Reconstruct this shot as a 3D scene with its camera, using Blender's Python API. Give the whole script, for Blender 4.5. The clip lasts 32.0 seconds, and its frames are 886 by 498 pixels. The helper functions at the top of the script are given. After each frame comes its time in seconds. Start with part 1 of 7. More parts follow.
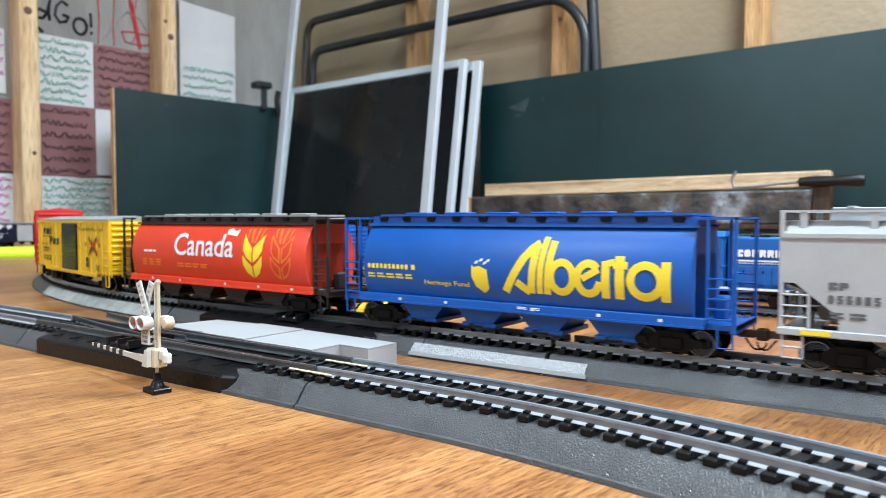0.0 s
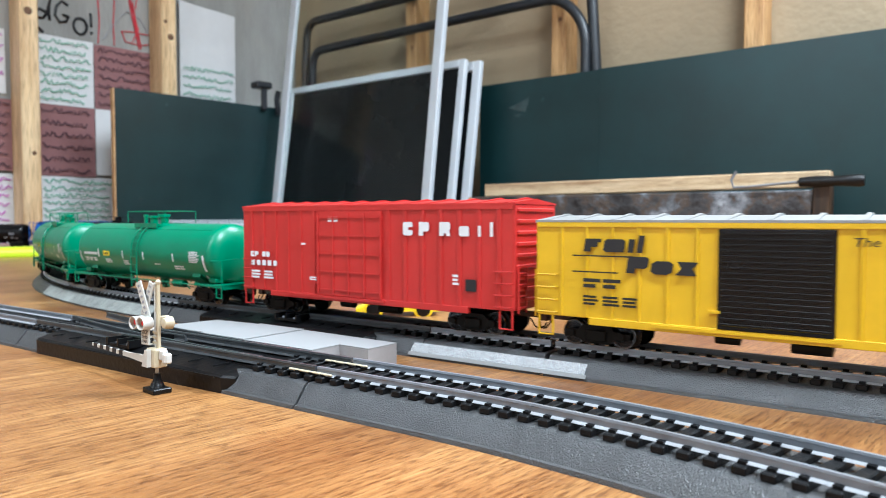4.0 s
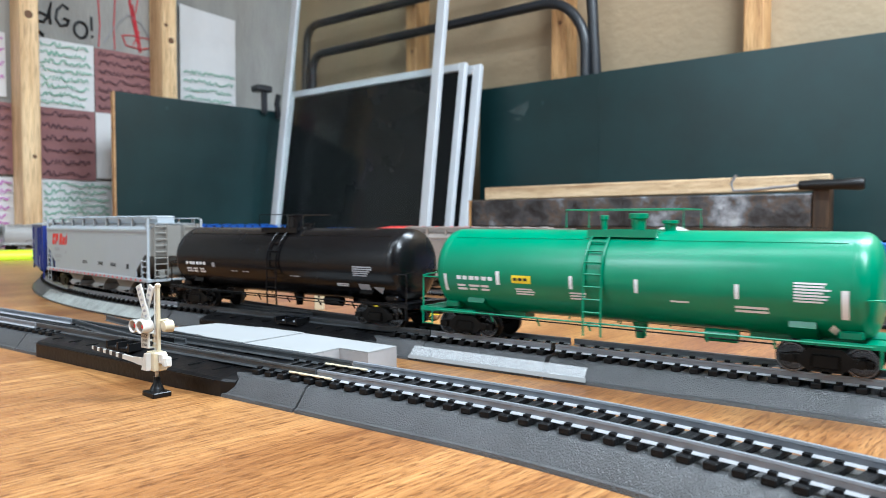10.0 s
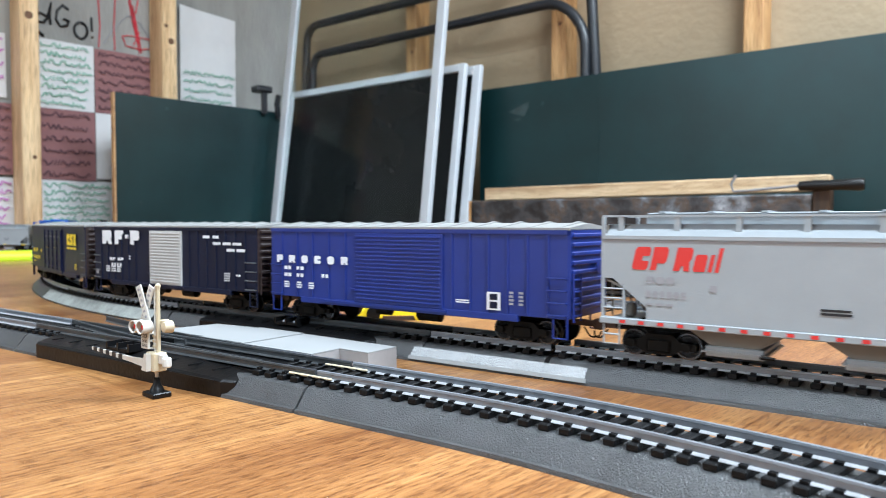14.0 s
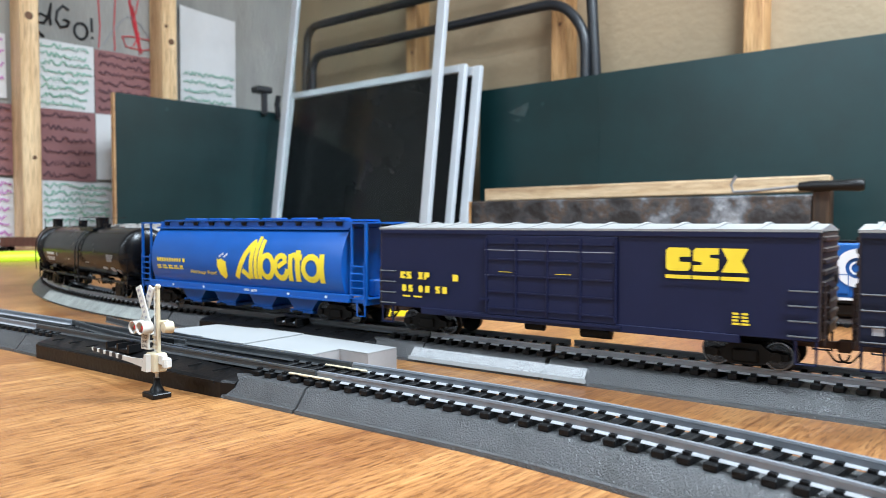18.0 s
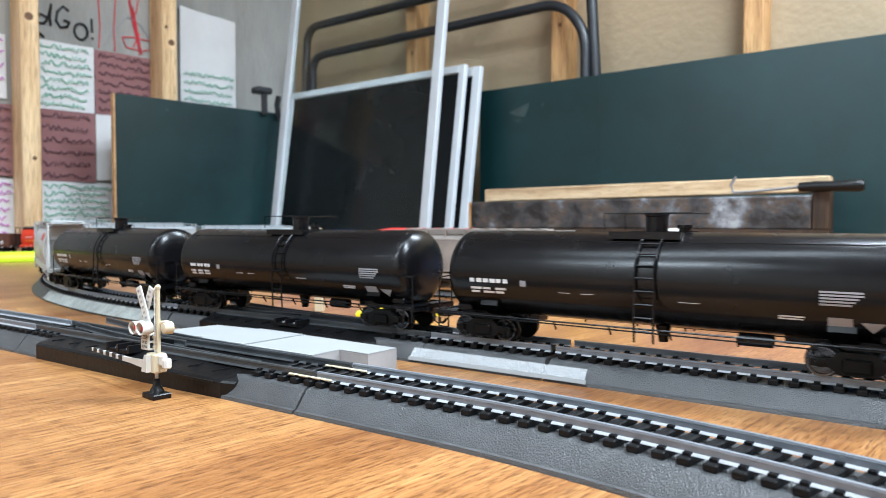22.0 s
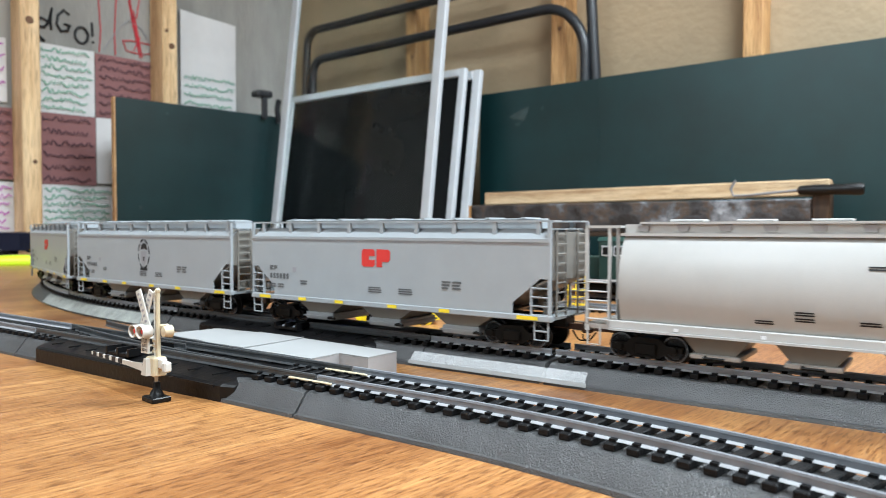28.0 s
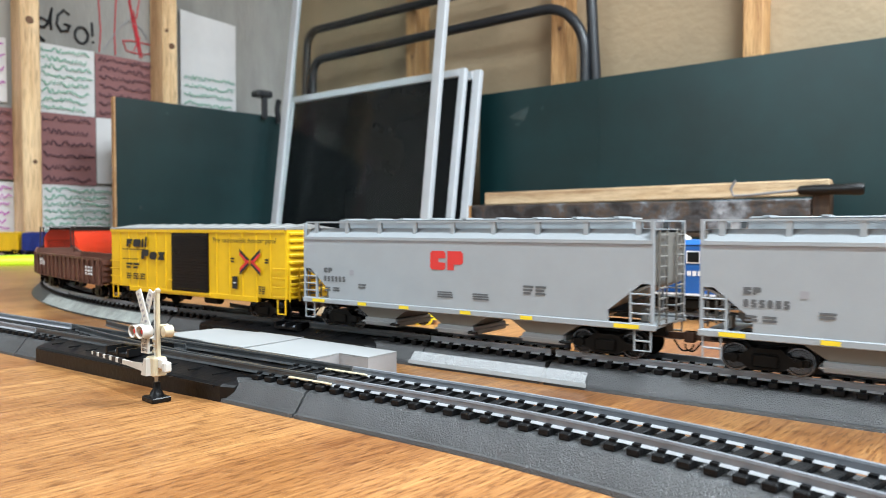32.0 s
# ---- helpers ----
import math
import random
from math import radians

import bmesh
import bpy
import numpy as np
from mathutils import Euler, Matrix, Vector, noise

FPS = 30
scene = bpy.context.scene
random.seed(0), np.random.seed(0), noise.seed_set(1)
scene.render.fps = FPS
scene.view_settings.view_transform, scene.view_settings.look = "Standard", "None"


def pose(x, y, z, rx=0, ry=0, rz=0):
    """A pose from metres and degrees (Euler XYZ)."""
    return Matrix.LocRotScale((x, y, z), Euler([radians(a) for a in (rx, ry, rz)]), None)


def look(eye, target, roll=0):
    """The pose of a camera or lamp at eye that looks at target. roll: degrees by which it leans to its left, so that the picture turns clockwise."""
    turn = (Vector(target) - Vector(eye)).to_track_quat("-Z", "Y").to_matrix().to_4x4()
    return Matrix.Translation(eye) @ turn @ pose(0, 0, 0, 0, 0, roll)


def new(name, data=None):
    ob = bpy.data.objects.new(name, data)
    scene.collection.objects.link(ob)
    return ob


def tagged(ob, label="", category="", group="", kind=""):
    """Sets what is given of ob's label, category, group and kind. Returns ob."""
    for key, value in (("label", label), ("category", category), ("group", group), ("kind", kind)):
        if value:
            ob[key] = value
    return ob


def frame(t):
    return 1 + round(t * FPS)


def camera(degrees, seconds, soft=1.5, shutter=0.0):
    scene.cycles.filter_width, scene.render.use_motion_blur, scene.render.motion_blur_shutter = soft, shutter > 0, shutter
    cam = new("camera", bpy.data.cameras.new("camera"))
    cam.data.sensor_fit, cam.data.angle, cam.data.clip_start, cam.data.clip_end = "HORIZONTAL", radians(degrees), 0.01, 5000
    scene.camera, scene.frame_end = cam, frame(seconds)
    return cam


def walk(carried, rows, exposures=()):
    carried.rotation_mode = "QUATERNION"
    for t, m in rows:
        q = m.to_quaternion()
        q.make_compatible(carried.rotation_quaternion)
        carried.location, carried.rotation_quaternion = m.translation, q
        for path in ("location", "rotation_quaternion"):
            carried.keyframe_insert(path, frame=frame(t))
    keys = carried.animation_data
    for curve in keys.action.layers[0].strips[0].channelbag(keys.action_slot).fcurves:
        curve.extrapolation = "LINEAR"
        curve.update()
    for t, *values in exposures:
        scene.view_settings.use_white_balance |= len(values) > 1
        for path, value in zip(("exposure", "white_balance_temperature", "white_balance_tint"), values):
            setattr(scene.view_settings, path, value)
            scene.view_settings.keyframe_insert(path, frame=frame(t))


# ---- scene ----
cam = camera(63.5, 32.0, soft=0.4, shutter=0.25)

# The phone stands on the table and sags a little: (seconds, degrees of tilt).
EYE = (0.0, 0.0, 0.061)
SAG = [(0, -6), (3.5, -6), (5.5, -3), (6.5, 0), (10, 0), (11, 1), (14.5, 1), (16.5, 2), (19.5, 2), (20.2, 3),
       (24, 3), (25.5, 5), (27.5, 9), (32, 9)]


def tilted(drop):
    return look(EYE, (0.0, 1266.95, 0.061 + drop - 47.8))


walk(cam, [(t, tilted(d)) for t, d in SAG], exposures=[(0, -0.38, 5600, 4), (4, -0.38, 5600, 4), (6, -0.34, 5600, 4), (19, -0.30, 5600, 4), (22, -0.22, 5600, 4), (25, -0.23, 5600, 4), (28, -0.40, 5900, 4), (32, -0.34, 5900, 4)])
# a phone lens this close keeps only the train sharp
cam.data.dof.use_dof = True
cam.data.dof.focus_distance = 0.235
cam.data.dof.aperture_fstop = 29.0

# ---- world and light ----
world = bpy.data.worlds.new("world")
scene.world = world
world.use_nodes = True
world.node_tree.nodes["Background"].inputs[0].default_value = (0.9, 0.95, 1.0, 1)
world.node_tree.nodes["Background"].inputs[1].default_value = 0.05


def area_lamp(name, place, target, size, size_y, watts, colour):
    data = bpy.data.lights.new(name, "AREA")
    data.shape, data.size, data.size_y, data.energy, data.color = "RECTANGLE", size, size_y, watts, colour
    ob = new(name, data)
    ob.matrix_world = look(place, target)
    return ob


area_lamp("unseen_ceiling_tube", (1.0, 0.55, 1.52), (1.0, 0.551, 0), 1.2, 0.14, 86, (0.95, 0.98, 1.0))
area_lamp("unseen_ceiling_tube", (0.67, -0.70, 1.52), (0.6706, -0.6992, 0), 1.2, 0.14, 92, (0.95, 0.98, 1.0))
area_lamp("unseen_ceiling_tube", (-0.62, 0.0, 1.52), (-0.62, 0.001, 0), 1.2, 0.16, 14, (0.95, 0.98, 1.0))
# Added lamp, unseen: brightens the west wall so the green board gains sheen.
area_lamp("unseen_ceiling_tube", (-1.7, -0.75, 1.52), (-1.7, -0.751, 0), 1.2, 0.14, 42, (0.95, 0.98, 1.0))

# ---- materials ----
def material(name, colour, rough=0.5, metal=0.0, grain=0.0, scale=60.0, bump=0.0, bump_scale=400.0, spec=0.5, coat=0.0,
             stretch=(1, 1, 1), second=None, relief=0.6, rnd=0.0):
    """A paint or plastic with variation at two scales: broad tint and fine relief."""
    m = bpy.data.materials.new(name)
    m.use_nodes = True
    nt = m.node_tree
    n, l = nt.nodes, nt.links
    b = n["Principled BSDF"]
    b.inputs["Base Color"].default_value = (*colour, 1)
    b.inputs["Roughness"].default_value = rough
    b.inputs["Metallic"].default_value = metal
    b.inputs["Specular IOR Level"].default_value = spec
    b.inputs["Coat Weight"].default_value = coat
    co = n.new("ShaderNodeTexCoord")
    mp = n.new("ShaderNodeMapping")
    mp.inputs["Scale"].default_value = stretch
    l.new(co.outputs["Object"], mp.inputs[0])
    if grain:
        big = n.new("ShaderNodeTexNoise")
        big.inputs["Scale"].default_value = scale
        big.inputs["Detail"].default_value = 6
        big.inputs["Roughness"].default_value = 0.65
        l.new(mp.outputs[0], big.inputs["Vector"])
        ramp = n.new("ShaderNodeValToRGB")
        ramp.color_ramp.elements[0].position, ramp.color_ramp.elements[1].position = 0.3, 0.7
        two = second or tuple(c * (1 - grain) for c in colour)
        ramp.color_ramp.elements[0].color = (*two, 1)
        ramp.color_ramp.elements[1].color = (*[min(1, c * (1 + grain * 0.5)) for c in colour], 1)
        l.new(big.outputs[0], ramp.inputs[0])
        out = ramp.outputs[0]
        if rnd:
            info = n.new("ShaderNodeObjectInfo")
            hsv = n.new("ShaderNodeHueSaturation")
            mr = n.new("ShaderNodeMapRange")
            mr.inputs[3].default_value, mr.inputs[4].default_value = 1 - rnd, 1 + rnd
            l.new(info.outputs["Random"], mr.inputs[0])
            l.new(mr.outputs[0], hsv.inputs["Value"])
            l.new(out, hsv.inputs["Color"])
            out = hsv.outputs[0]
        l.new(out, b.inputs["Base Color"])
        rr = n.new("ShaderNodeMapRange")
        rr.inputs[3].default_value, rr.inputs[4].default_value = max(0, rough - 0.08), min(1, rough + 0.1)
        l.new(big.outputs[0], rr.inputs[0])
        l.new(rr.outputs[0], b.inputs["Roughness"])
    if bump:
        fine = n.new("ShaderNodeTexNoise")
        fine.inputs["Scale"].default_value = bump_scale
        fine.inputs["Detail"].default_value = 3
        l.new(mp.outputs[0], fine.inputs["Vector"])
        bp = n.new("ShaderNodeBump")
        bp.inputs["Strength"].default_value = min(1, bump)
        bp.inputs["Distance"].default_value = relief / bump_scale
        l.new(fine.outputs[0], bp.inputs["Height"])
        l.new(bp.outputs[0], b.inputs["Normal"])
    return m


def wood_laminate(name, light, mid, dark, length=2.0, across=26.0, rough=0.32, axis=0, broad=(1, 1), pore=26, depth=0.75, turn=0.0, plank=None, tick=14, soft=0.0):
    """Printed oak laminate: long wavering grain, dark pores, a soft sheen."""
    m = bpy.data.materials.new(name)
    m.use_nodes = True
    n, l = m.node_tree.nodes, m.node_tree.links
    b = n["Principled BSDF"]
    tc = n.new("ShaderNodeTexCoord")
    co = n.new("ShaderNodeMapping")
    co.inputs["Rotation"].default_value = (0, 0, math.radians(turn))
    l.new(tc.outputs["Object"], co.inputs[0])
    mp = n.new("ShaderNodeMapping")
    mp.inputs["Scale"].default_value = [length if k == axis else across for k in range(3)]
    l.new(co.outputs[0], mp.inputs[0])
    warp = n.new("ShaderNodeTexNoise")
    warp.inputs["Scale"].default_value, warp.inputs["Detail"].default_value = 1.1, 3
    mp3 = n.new("ShaderNodeMapping")
    mp3.inputs["Scale"].default_value = [length * broad[0] if k == axis else across * broad[1] for k in range(3)]
    l.new(co.outputs[0], mp3.inputs[0])
    l.new(mp3.outputs[0], warp.inputs["Vector"])
    grain = n.new("ShaderNodeTexNoise")
    grain.inputs["Scale"].default_value, grain.inputs["Detail"].default_value = 3.0, 8
    grain.inputs["Roughness"].default_value = 0.7
    grain.inputs["Distortion"].default_value = 0.35
    l.new(mp.outputs[0], grain.inputs["Vector"])
    mp2 = n.new("ShaderNodeMapping")
    mp2.inputs["Scale"].default_value = [length * tick if k == axis else across * pore for k in range(3)]
    l.new(co.outputs[0], mp2.inputs[0])
    pores = n.new("ShaderNodeTexNoise")
    pores.inputs["Scale"].default_value, pores.inputs["Detail"].default_value = 1.2, 4
    l.new(mp2.outputs[0], pores.inputs["Vector"])
    r1 = n.new("ShaderNodeValToRGB")
    e = r1.color_ramp.elements
    e[0].position, e[0].color = 0.38 - soft, (*dark, 1)
    e[1].position, e[1].color = 0.62 + soft, (*light, 1)
    x = e.new(0.5)
    x.color = (*mid, 1)
    l.new(grain.outputs[0], r1.inputs[0])
    r2 = n.new("ShaderNodeValToRGB")
    r2.color_ramp.elements[0].position, r2.color_ramp.elements[1].position = 0.36, 0.5
    r2.color_ramp.elements[0].color = (0.45, 0.38, 0.34, 1)
    r2.color_ramp.elements[1].color = (1, 1, 1, 1)
    l.new(pores.outputs[0], r2.inputs[0])
    mul = n.new("ShaderNodeMix")
    mul.data_type, mul.blend_type = "RGBA", "MULTIPLY"
    mul.inputs[0].default_value = depth
    l.new(r1.outputs[0], mul.inputs[6])
    l.new(r2.outputs[0], mul.inputs[7])
    r3 = n.new("ShaderNodeValToRGB")
    r3.color_ramp.elements[0].position, r3.color_ramp.elements[1].position = 0.35, 0.68
    r3.color_ramp.elements[0].color = (0.60, 0.48, 0.40, 1)
    r3.color_ramp.elements[1].color = (1.08, 1.04, 1.0, 1)
    l.new(warp.outputs[0], r3.inputs[0])
    mul2 = n.new("ShaderNodeMix")
    mul2.data_type, mul2.blend_type = "RGBA", "MULTIPLY"
    mul2.inputs[0].default_value = 1.0
    l.new(mul.outputs[2], mul2.inputs[6])
    l.new(r3.outputs[0], mul2.inputs[7])
    out = mul2.outputs[2]
    if plank:
        # boards of the print, each a little redder or paler than the next
        sep = n.new("ShaderNodeSeparateXYZ")
        l.new(co.outputs[0], sep.inputs[0])
        chain = sep.outputs[0]
        for op, value in (("SUBTRACT", plank[0]), ("DIVIDE", plank[1]), ("FLOOR", 0), ("MULTIPLY", 1.8), ("SUBTRACT", 1.57), ("SINE", 0), ("MULTIPLY_ADD", 0.5)):
            node = n.new("ShaderNodeMath")
            node.operation = op
            node.inputs[1].default_value = value
            node.inputs[2].default_value = 0.5
            l.new(chain, node.inputs[0])
            chain = node.outputs[0]
        r4 = n.new("ShaderNodeValToRGB")
        r4.color_ramp.elements[0].color = (0.93, 0.87, 0.83, 1)
        r4.color_ramp.elements[1].color = (1.06, 1.08, 1.08, 1)
        l.new(chain, r4.inputs[0])
        mul3 = n.new("ShaderNodeMix")
        mul3.data_type, mul3.blend_type = "RGBA", "MULTIPLY"
        mul3.inputs[0].default_value = 1.0
        l.new(out, mul3.inputs[6])
        l.new(r4.outputs[0], mul3.inputs[7])
        out = mul3.outputs[2]
    l.new(out, b.inputs["Base Color"])
    b.inputs["Roughness"].default_value = rough
    bp = n.new("ShaderNodeBump")
    bp.inputs["Strength"].default_value, bp.inputs["Distance"].default_value = 0.25, 0.0004
    l.new(pores.outputs[0], bp.inputs["Height"])
    l.new(bp.outputs[0], b.inputs["Normal"])
    return m


M_TABLE = wood_laminate("oak_laminate", (0.505, 0.296, 0.118), (0.355, 0.184, 0.065), (0.19, 0.082, 0.028), 5.5, 210.0, axis=1, broad=(0.8, 0.12), pore=4.5, depth=0.85, turn=6.5, plank=(0.0472, 0.085), tick=24, soft=0.07)
M_PINE = wood_laminate("pine_lumber", (0.72, 0.50, 0.27), (0.62, 0.40, 0.19), (0.52, 0.33, 0.15), 1.5, 14, 0.6)
M_STUDPINE = wood_laminate("pine_stud", (0.88, 0.71, 0.44), (0.82, 0.63, 0.36), (0.68, 0.47, 0.24), 1.2, 16, 0.6, axis=2)
M_STUD = wood_laminate("old_stud", (0.62, 0.41, 0.19), (0.52, 0.32, 0.135), (0.36, 0.20, 0.075), 1.5, 14, 0.6, axis=2)
M_ROADBED = material("roadbed_plastic", (0.042, 0.043, 0.045), 0.40, grain=0.3, scale=90, bump=1.0, bump_scale=2100, spec=0.9, relief=1.0)
M_TIE = material("tie_plastic", (0.004, 0.004, 0.0045), 0.5, bump=0.4, bump_scale=900, spec=0.2)
M_RAIL = material("steel_rail", (0.20, 0.215, 0.24), 0.36, 0.1, grain=0.2, scale=50)
M_DARKRAIL = material("tarnished_rail", (0.07, 0.075, 0.08), 0.35, 0.3, grain=0.3, scale=60)
# Rail foot: the overhead light's glint is put into this paler colour.
M_FOOT = material("lit_rail_foot", (0.50, 0.51, 0.53), 0.35, 0.3, grain=0.1, scale=80)
M_BLACKP = material("black_plastic", (0.004, 0.004, 0.0045), 0.36, grain=0.2, scale=80, bump=0.15, bump_scale=500, spec=0.28)
M_ALLOY = material("painted_alloy", (0.50, 0.53, 0.56), 0.4, grain=0.08, scale=12)
M_BLOCK = material("white_card", (0.265, 0.268, 0.266), 0.7, grain=0.05, scale=30, spec=0.2)
M_CARDEDGE = material("kraft_edge", (0.30, 0.29, 0.29), 0.8, grain=0.15, scale=60)
M_GREENBOARD = material("green_board", (0.006, 0.027, 0.029), 0.36, grain=0.35, scale=5, spec=0.46)
M_CONCRETE = material("concrete", (0.36, 0.355, 0.33), 0.85, grain=0.35, scale=6, bump=0.4, bump_scale=120, stretch=(1, 1, 0.3))
M_KRAFT = material("kraft_facing", (0.34, 0.26, 0.16), 0.7, grain=0.15, scale=4, bump=0.2, bump_scale=60)
M_MESH = material("insect_screen", (0.008, 0.009, 0.010), 0.18, grain=0.3, scale=3, spec=0.20)
M_PIPE = material("black_pipe", (0.012, 0.014, 0.018), 0.4, grain=0.2, scale=30)
M_STAINED = material("stained_timber", (0.085, 0.082, 0.08), 0.45, grain=0.7, scale=16, second=(0.008, 0.007, 0.007), bump=0.3, bump_scale=80)
nt = M_STAINED.node_tree
for node in list(nt.nodes):
    if node.type == "VALTORGB":
        ramp = node.color_ramp
        ramp.elements[0].position, ramp.elements[0].color = 0.40, (0.016, 0.014, 0.014, 1)
        ramp.elements[1].position, ramp.elements[1].color = 0.70, (0.34, 0.36, 0.38, 1)
        for at, colour in ((0.47, (0.045, 0.044, 0.048)), (0.53, (0.075, 0.052, 0.036)), (0.575, (0.085, 0.09, 0.10)), (0.63, (0.19, 0.20, 0.22))):
            ramp.elements.new(at).color = (*colour, 1)
M_PLANK = wood_laminate("pale_plank", (0.66, 0.56, 0.38), (0.58, 0.47, 0.30), (0.45, 0.33, 0.19), 2.0, 30, 0.65)
M_DARKWOOD = wood_laminate("brown_end_wood", (0.07, 0.042, 0.02), (0.048, 0.027, 0.012), (0.025, 0.014, 0.007), 2.0, 30, 0.5, axis=2)
M_FLOOR = material("cement_floor", (0.10, 0.095, 0.09), 0.8, grain=0.25, scale=4)
M_CEIL = material("ceiling_white", (0.42, 0.43, 0.44), 0.9, grain=0.1, scale=4)
M_WALL = material("wall_paint", (0.76, 0.74, 0.70), 0.9, grain=0.1, scale=4)
M_REAR = material("dim_panelling", (0.11, 0.12, 0.125), 0.8, grain=0.3, scale=3)
M_PAPER = material("paper", (0.74, 0.74, 0.74), 0.85, grain=0.08, scale=8)
M_PAPERPINK = material("pink_paper", (0.29, 0.14, 0.14), 0.85, grain=0.12, scale=8)
M_INKGREEN = material("green_marker", (0.22, 0.46, 0.34), 0.8, grain=0.2, scale=40)
M_INKDARK = material("dark_marker", (0.10, 0.05, 0.06), 0.8, grain=0.2, scale=40)
M_INKPURPLE = material("purple_marker", (0.48, 0.12, 0.45), 0.8, grain=0.2, scale=40)
M_INKRED = material("red_marker", (0.60, 0.05, 0.07), 0.8, grain=0.2, scale=40)
M_LIME = material("lime_plastic", (0.62, 0.85, 0.02), 0.4, grain=0.1, scale=20)
M_IVORY = material("ivory_plastic", (0.52, 0.45, 0.31), 0.4, grain=0.06, scale=90)
M_WHITEP = material("white_plastic", (0.56, 0.55, 0.51), 0.4, grain=0.05, scale=90)
M_BLACKINK = material("black_ink", (0.012, 0.012, 0.014), 0.6, grain=0.1, scale=90)
M_WHITEINK = material("white_ink", (0.72, 0.73, 0.75), 0.55, grain=0.05, scale=90)
M_GREYINK = material("grey_ink", (0.30, 0.30, 0.32), 0.55, grain=0.05, scale=90)
M_REDINK = material("red_ink", (0.60, 0.03, 0.025), 0.5, grain=0.05, scale=90)
M_YELINK = material("yellow_ink", (0.82, 0.62, 0.02), 0.5, grain=0.05, scale=90)
M_ORINK = material("orange_ink", (0.80, 0.20, 0.02), 0.5, grain=0.05, scale=90)
M_BLUEINK = material("blue_ink", (0.02, 0.05, 0.30), 0.5, grain=0.05, scale=90)


def car_paint(name, colour, rough=0.38, grain=0.12, coat=0.0, spec=0.5):
    return material(name, colour, rough, grain=grain, scale=55, bump=0.05, bump_scale=1500, coat=coat, spec=spec)


P_BLUE = car_paint("royal_blue_paint", (0.008, 0.082, 0.36))
P_RED = car_paint("signal_red_paint", (0.62, 0.042, 0.012))
P_BOXRED = car_paint("boxcar_red_paint", (0.50, 0.025, 0.022))
P_YELLOW = car_paint("boxcar_yellow_paint", (0.70, 0.43, 0.004))
P_GREEN = car_paint("tank_green_paint", (0.005, 0.20, 0.10), 0.3)
P_BLACK = car_paint("tank_black_paint", (0.0035, 0.0035, 0.0042), 0.24, spec=0.32)
P_GREY = car_paint("hopper_grey_paint", (0.325, 0.35, 0.37), 0.36, 0.05)
P_LGREY = car_paint("light_grey_paint", (0.40, 0.41, 0.42), 0.42)
P_WHITE = car_paint("cream_white_paint", (0.44, 0.437, 0.425), 0.36, 0.06)
P_NAVY = car_paint("navy_paint", (0.010, 0.013, 0.042), 0.40, spec=0.2)
P_DNAVY = car_paint("dark_navy_paint", (0.009, 0.012, 0.030), 0.40, spec=0.2)
P_PROBLUE = car_paint("ultramarine_paint", (0.010, 0.026, 0.19), 0.42)
P_BROWN = car_paint("oxide_brown_paint", (0.11, 0.042, 0.025), 0.55, 0.3)
P_ROOF = car_paint("aluminium_roof_paint", (0.28, 0.28, 0.275), 0.45)
P_LOCO = car_paint("locomotive_blue_paint", (0.015, 0.10, 0.36), 0.4)
P_TRUCK = material("truck_black", (0.004, 0.004, 0.004), 0.4, grain=0.4, scale=200, second=(0.008, 0.007, 0.006), spec=0.12)
P_WHEEL = material("wheel_metal", (0.010, 0.010, 0.010), 0.35, 0.2, grain=0.3, scale=200, spec=0.25)
P_TREAD = material("wheel_tread", (0.20, 0.20, 0.205), 0.16, 1.0, grain=0.1, scale=200)


# ---- mesh helpers ----
def finish(bm, name, mat, smooth=None):
    me = bpy.data.meshes.new(name)
    bmesh.ops.recalc_face_normals(bm, faces=bm.faces)
    if smooth is not None:
        for f in bm.faces:
            f.smooth = True
        for e in bm.edges:
            if len(e.link_faces) == 2 and e.calc_face_angle(0) > radians(smooth):
                e.smooth = False
    bm.to_mesh(me)
    bm.free()
    me.materials.append(mat)
    return me


def part(name, bm, mat, parent, label="", m=None, smooth=None):
    """One mesh object under a thing or under a part. bm: a bmesh or ready mesh data."""
    me = bm if isinstance(bm, bpy.types.Mesh) else finish(bm, name, mat, smooth)
    ob = new(name, me)
    ob.parent = parent
    if m is not None:
        ob.matrix_basis = m
    if label:
        ob["label"] = label
    return ob


def thing(name, label, category, group="", kind="", m=None, bm=None, mat=None, smooth=None):
    """A top-level thing: an Empty at its base, or one mesh."""
    ob = new(name, finish(bm, name, mat, smooth) if bm else None)
    if m is not None:
        ob.matrix_basis = m
    return tagged(ob, label, category, group, kind)


def box(bm, x0, x1, y0, y1, z0, z1, bevel=0.0):
    v = [bm.verts.new((x, y, z)) for x in (x0, x1) for y in (y0, y1) for z in (z0, z1)]
    fs = [bm.faces.new([v[i] for i in q]) for q in ((0, 1, 3, 2), (4, 6, 7, 5), (0, 4, 5, 1), (2, 3, 7, 6), (0, 2, 6, 4), (1, 5, 7, 3))]
    if bevel:
        es = list({e for f in fs for e in f.edges})
        bmesh.ops.bevel(bm, geom=es, offset=bevel, segments=1, affect="EDGES")
    return bm


def boxed(*a, bevel=0.0):
    return box(bmesh.new(), *a, bevel=bevel)


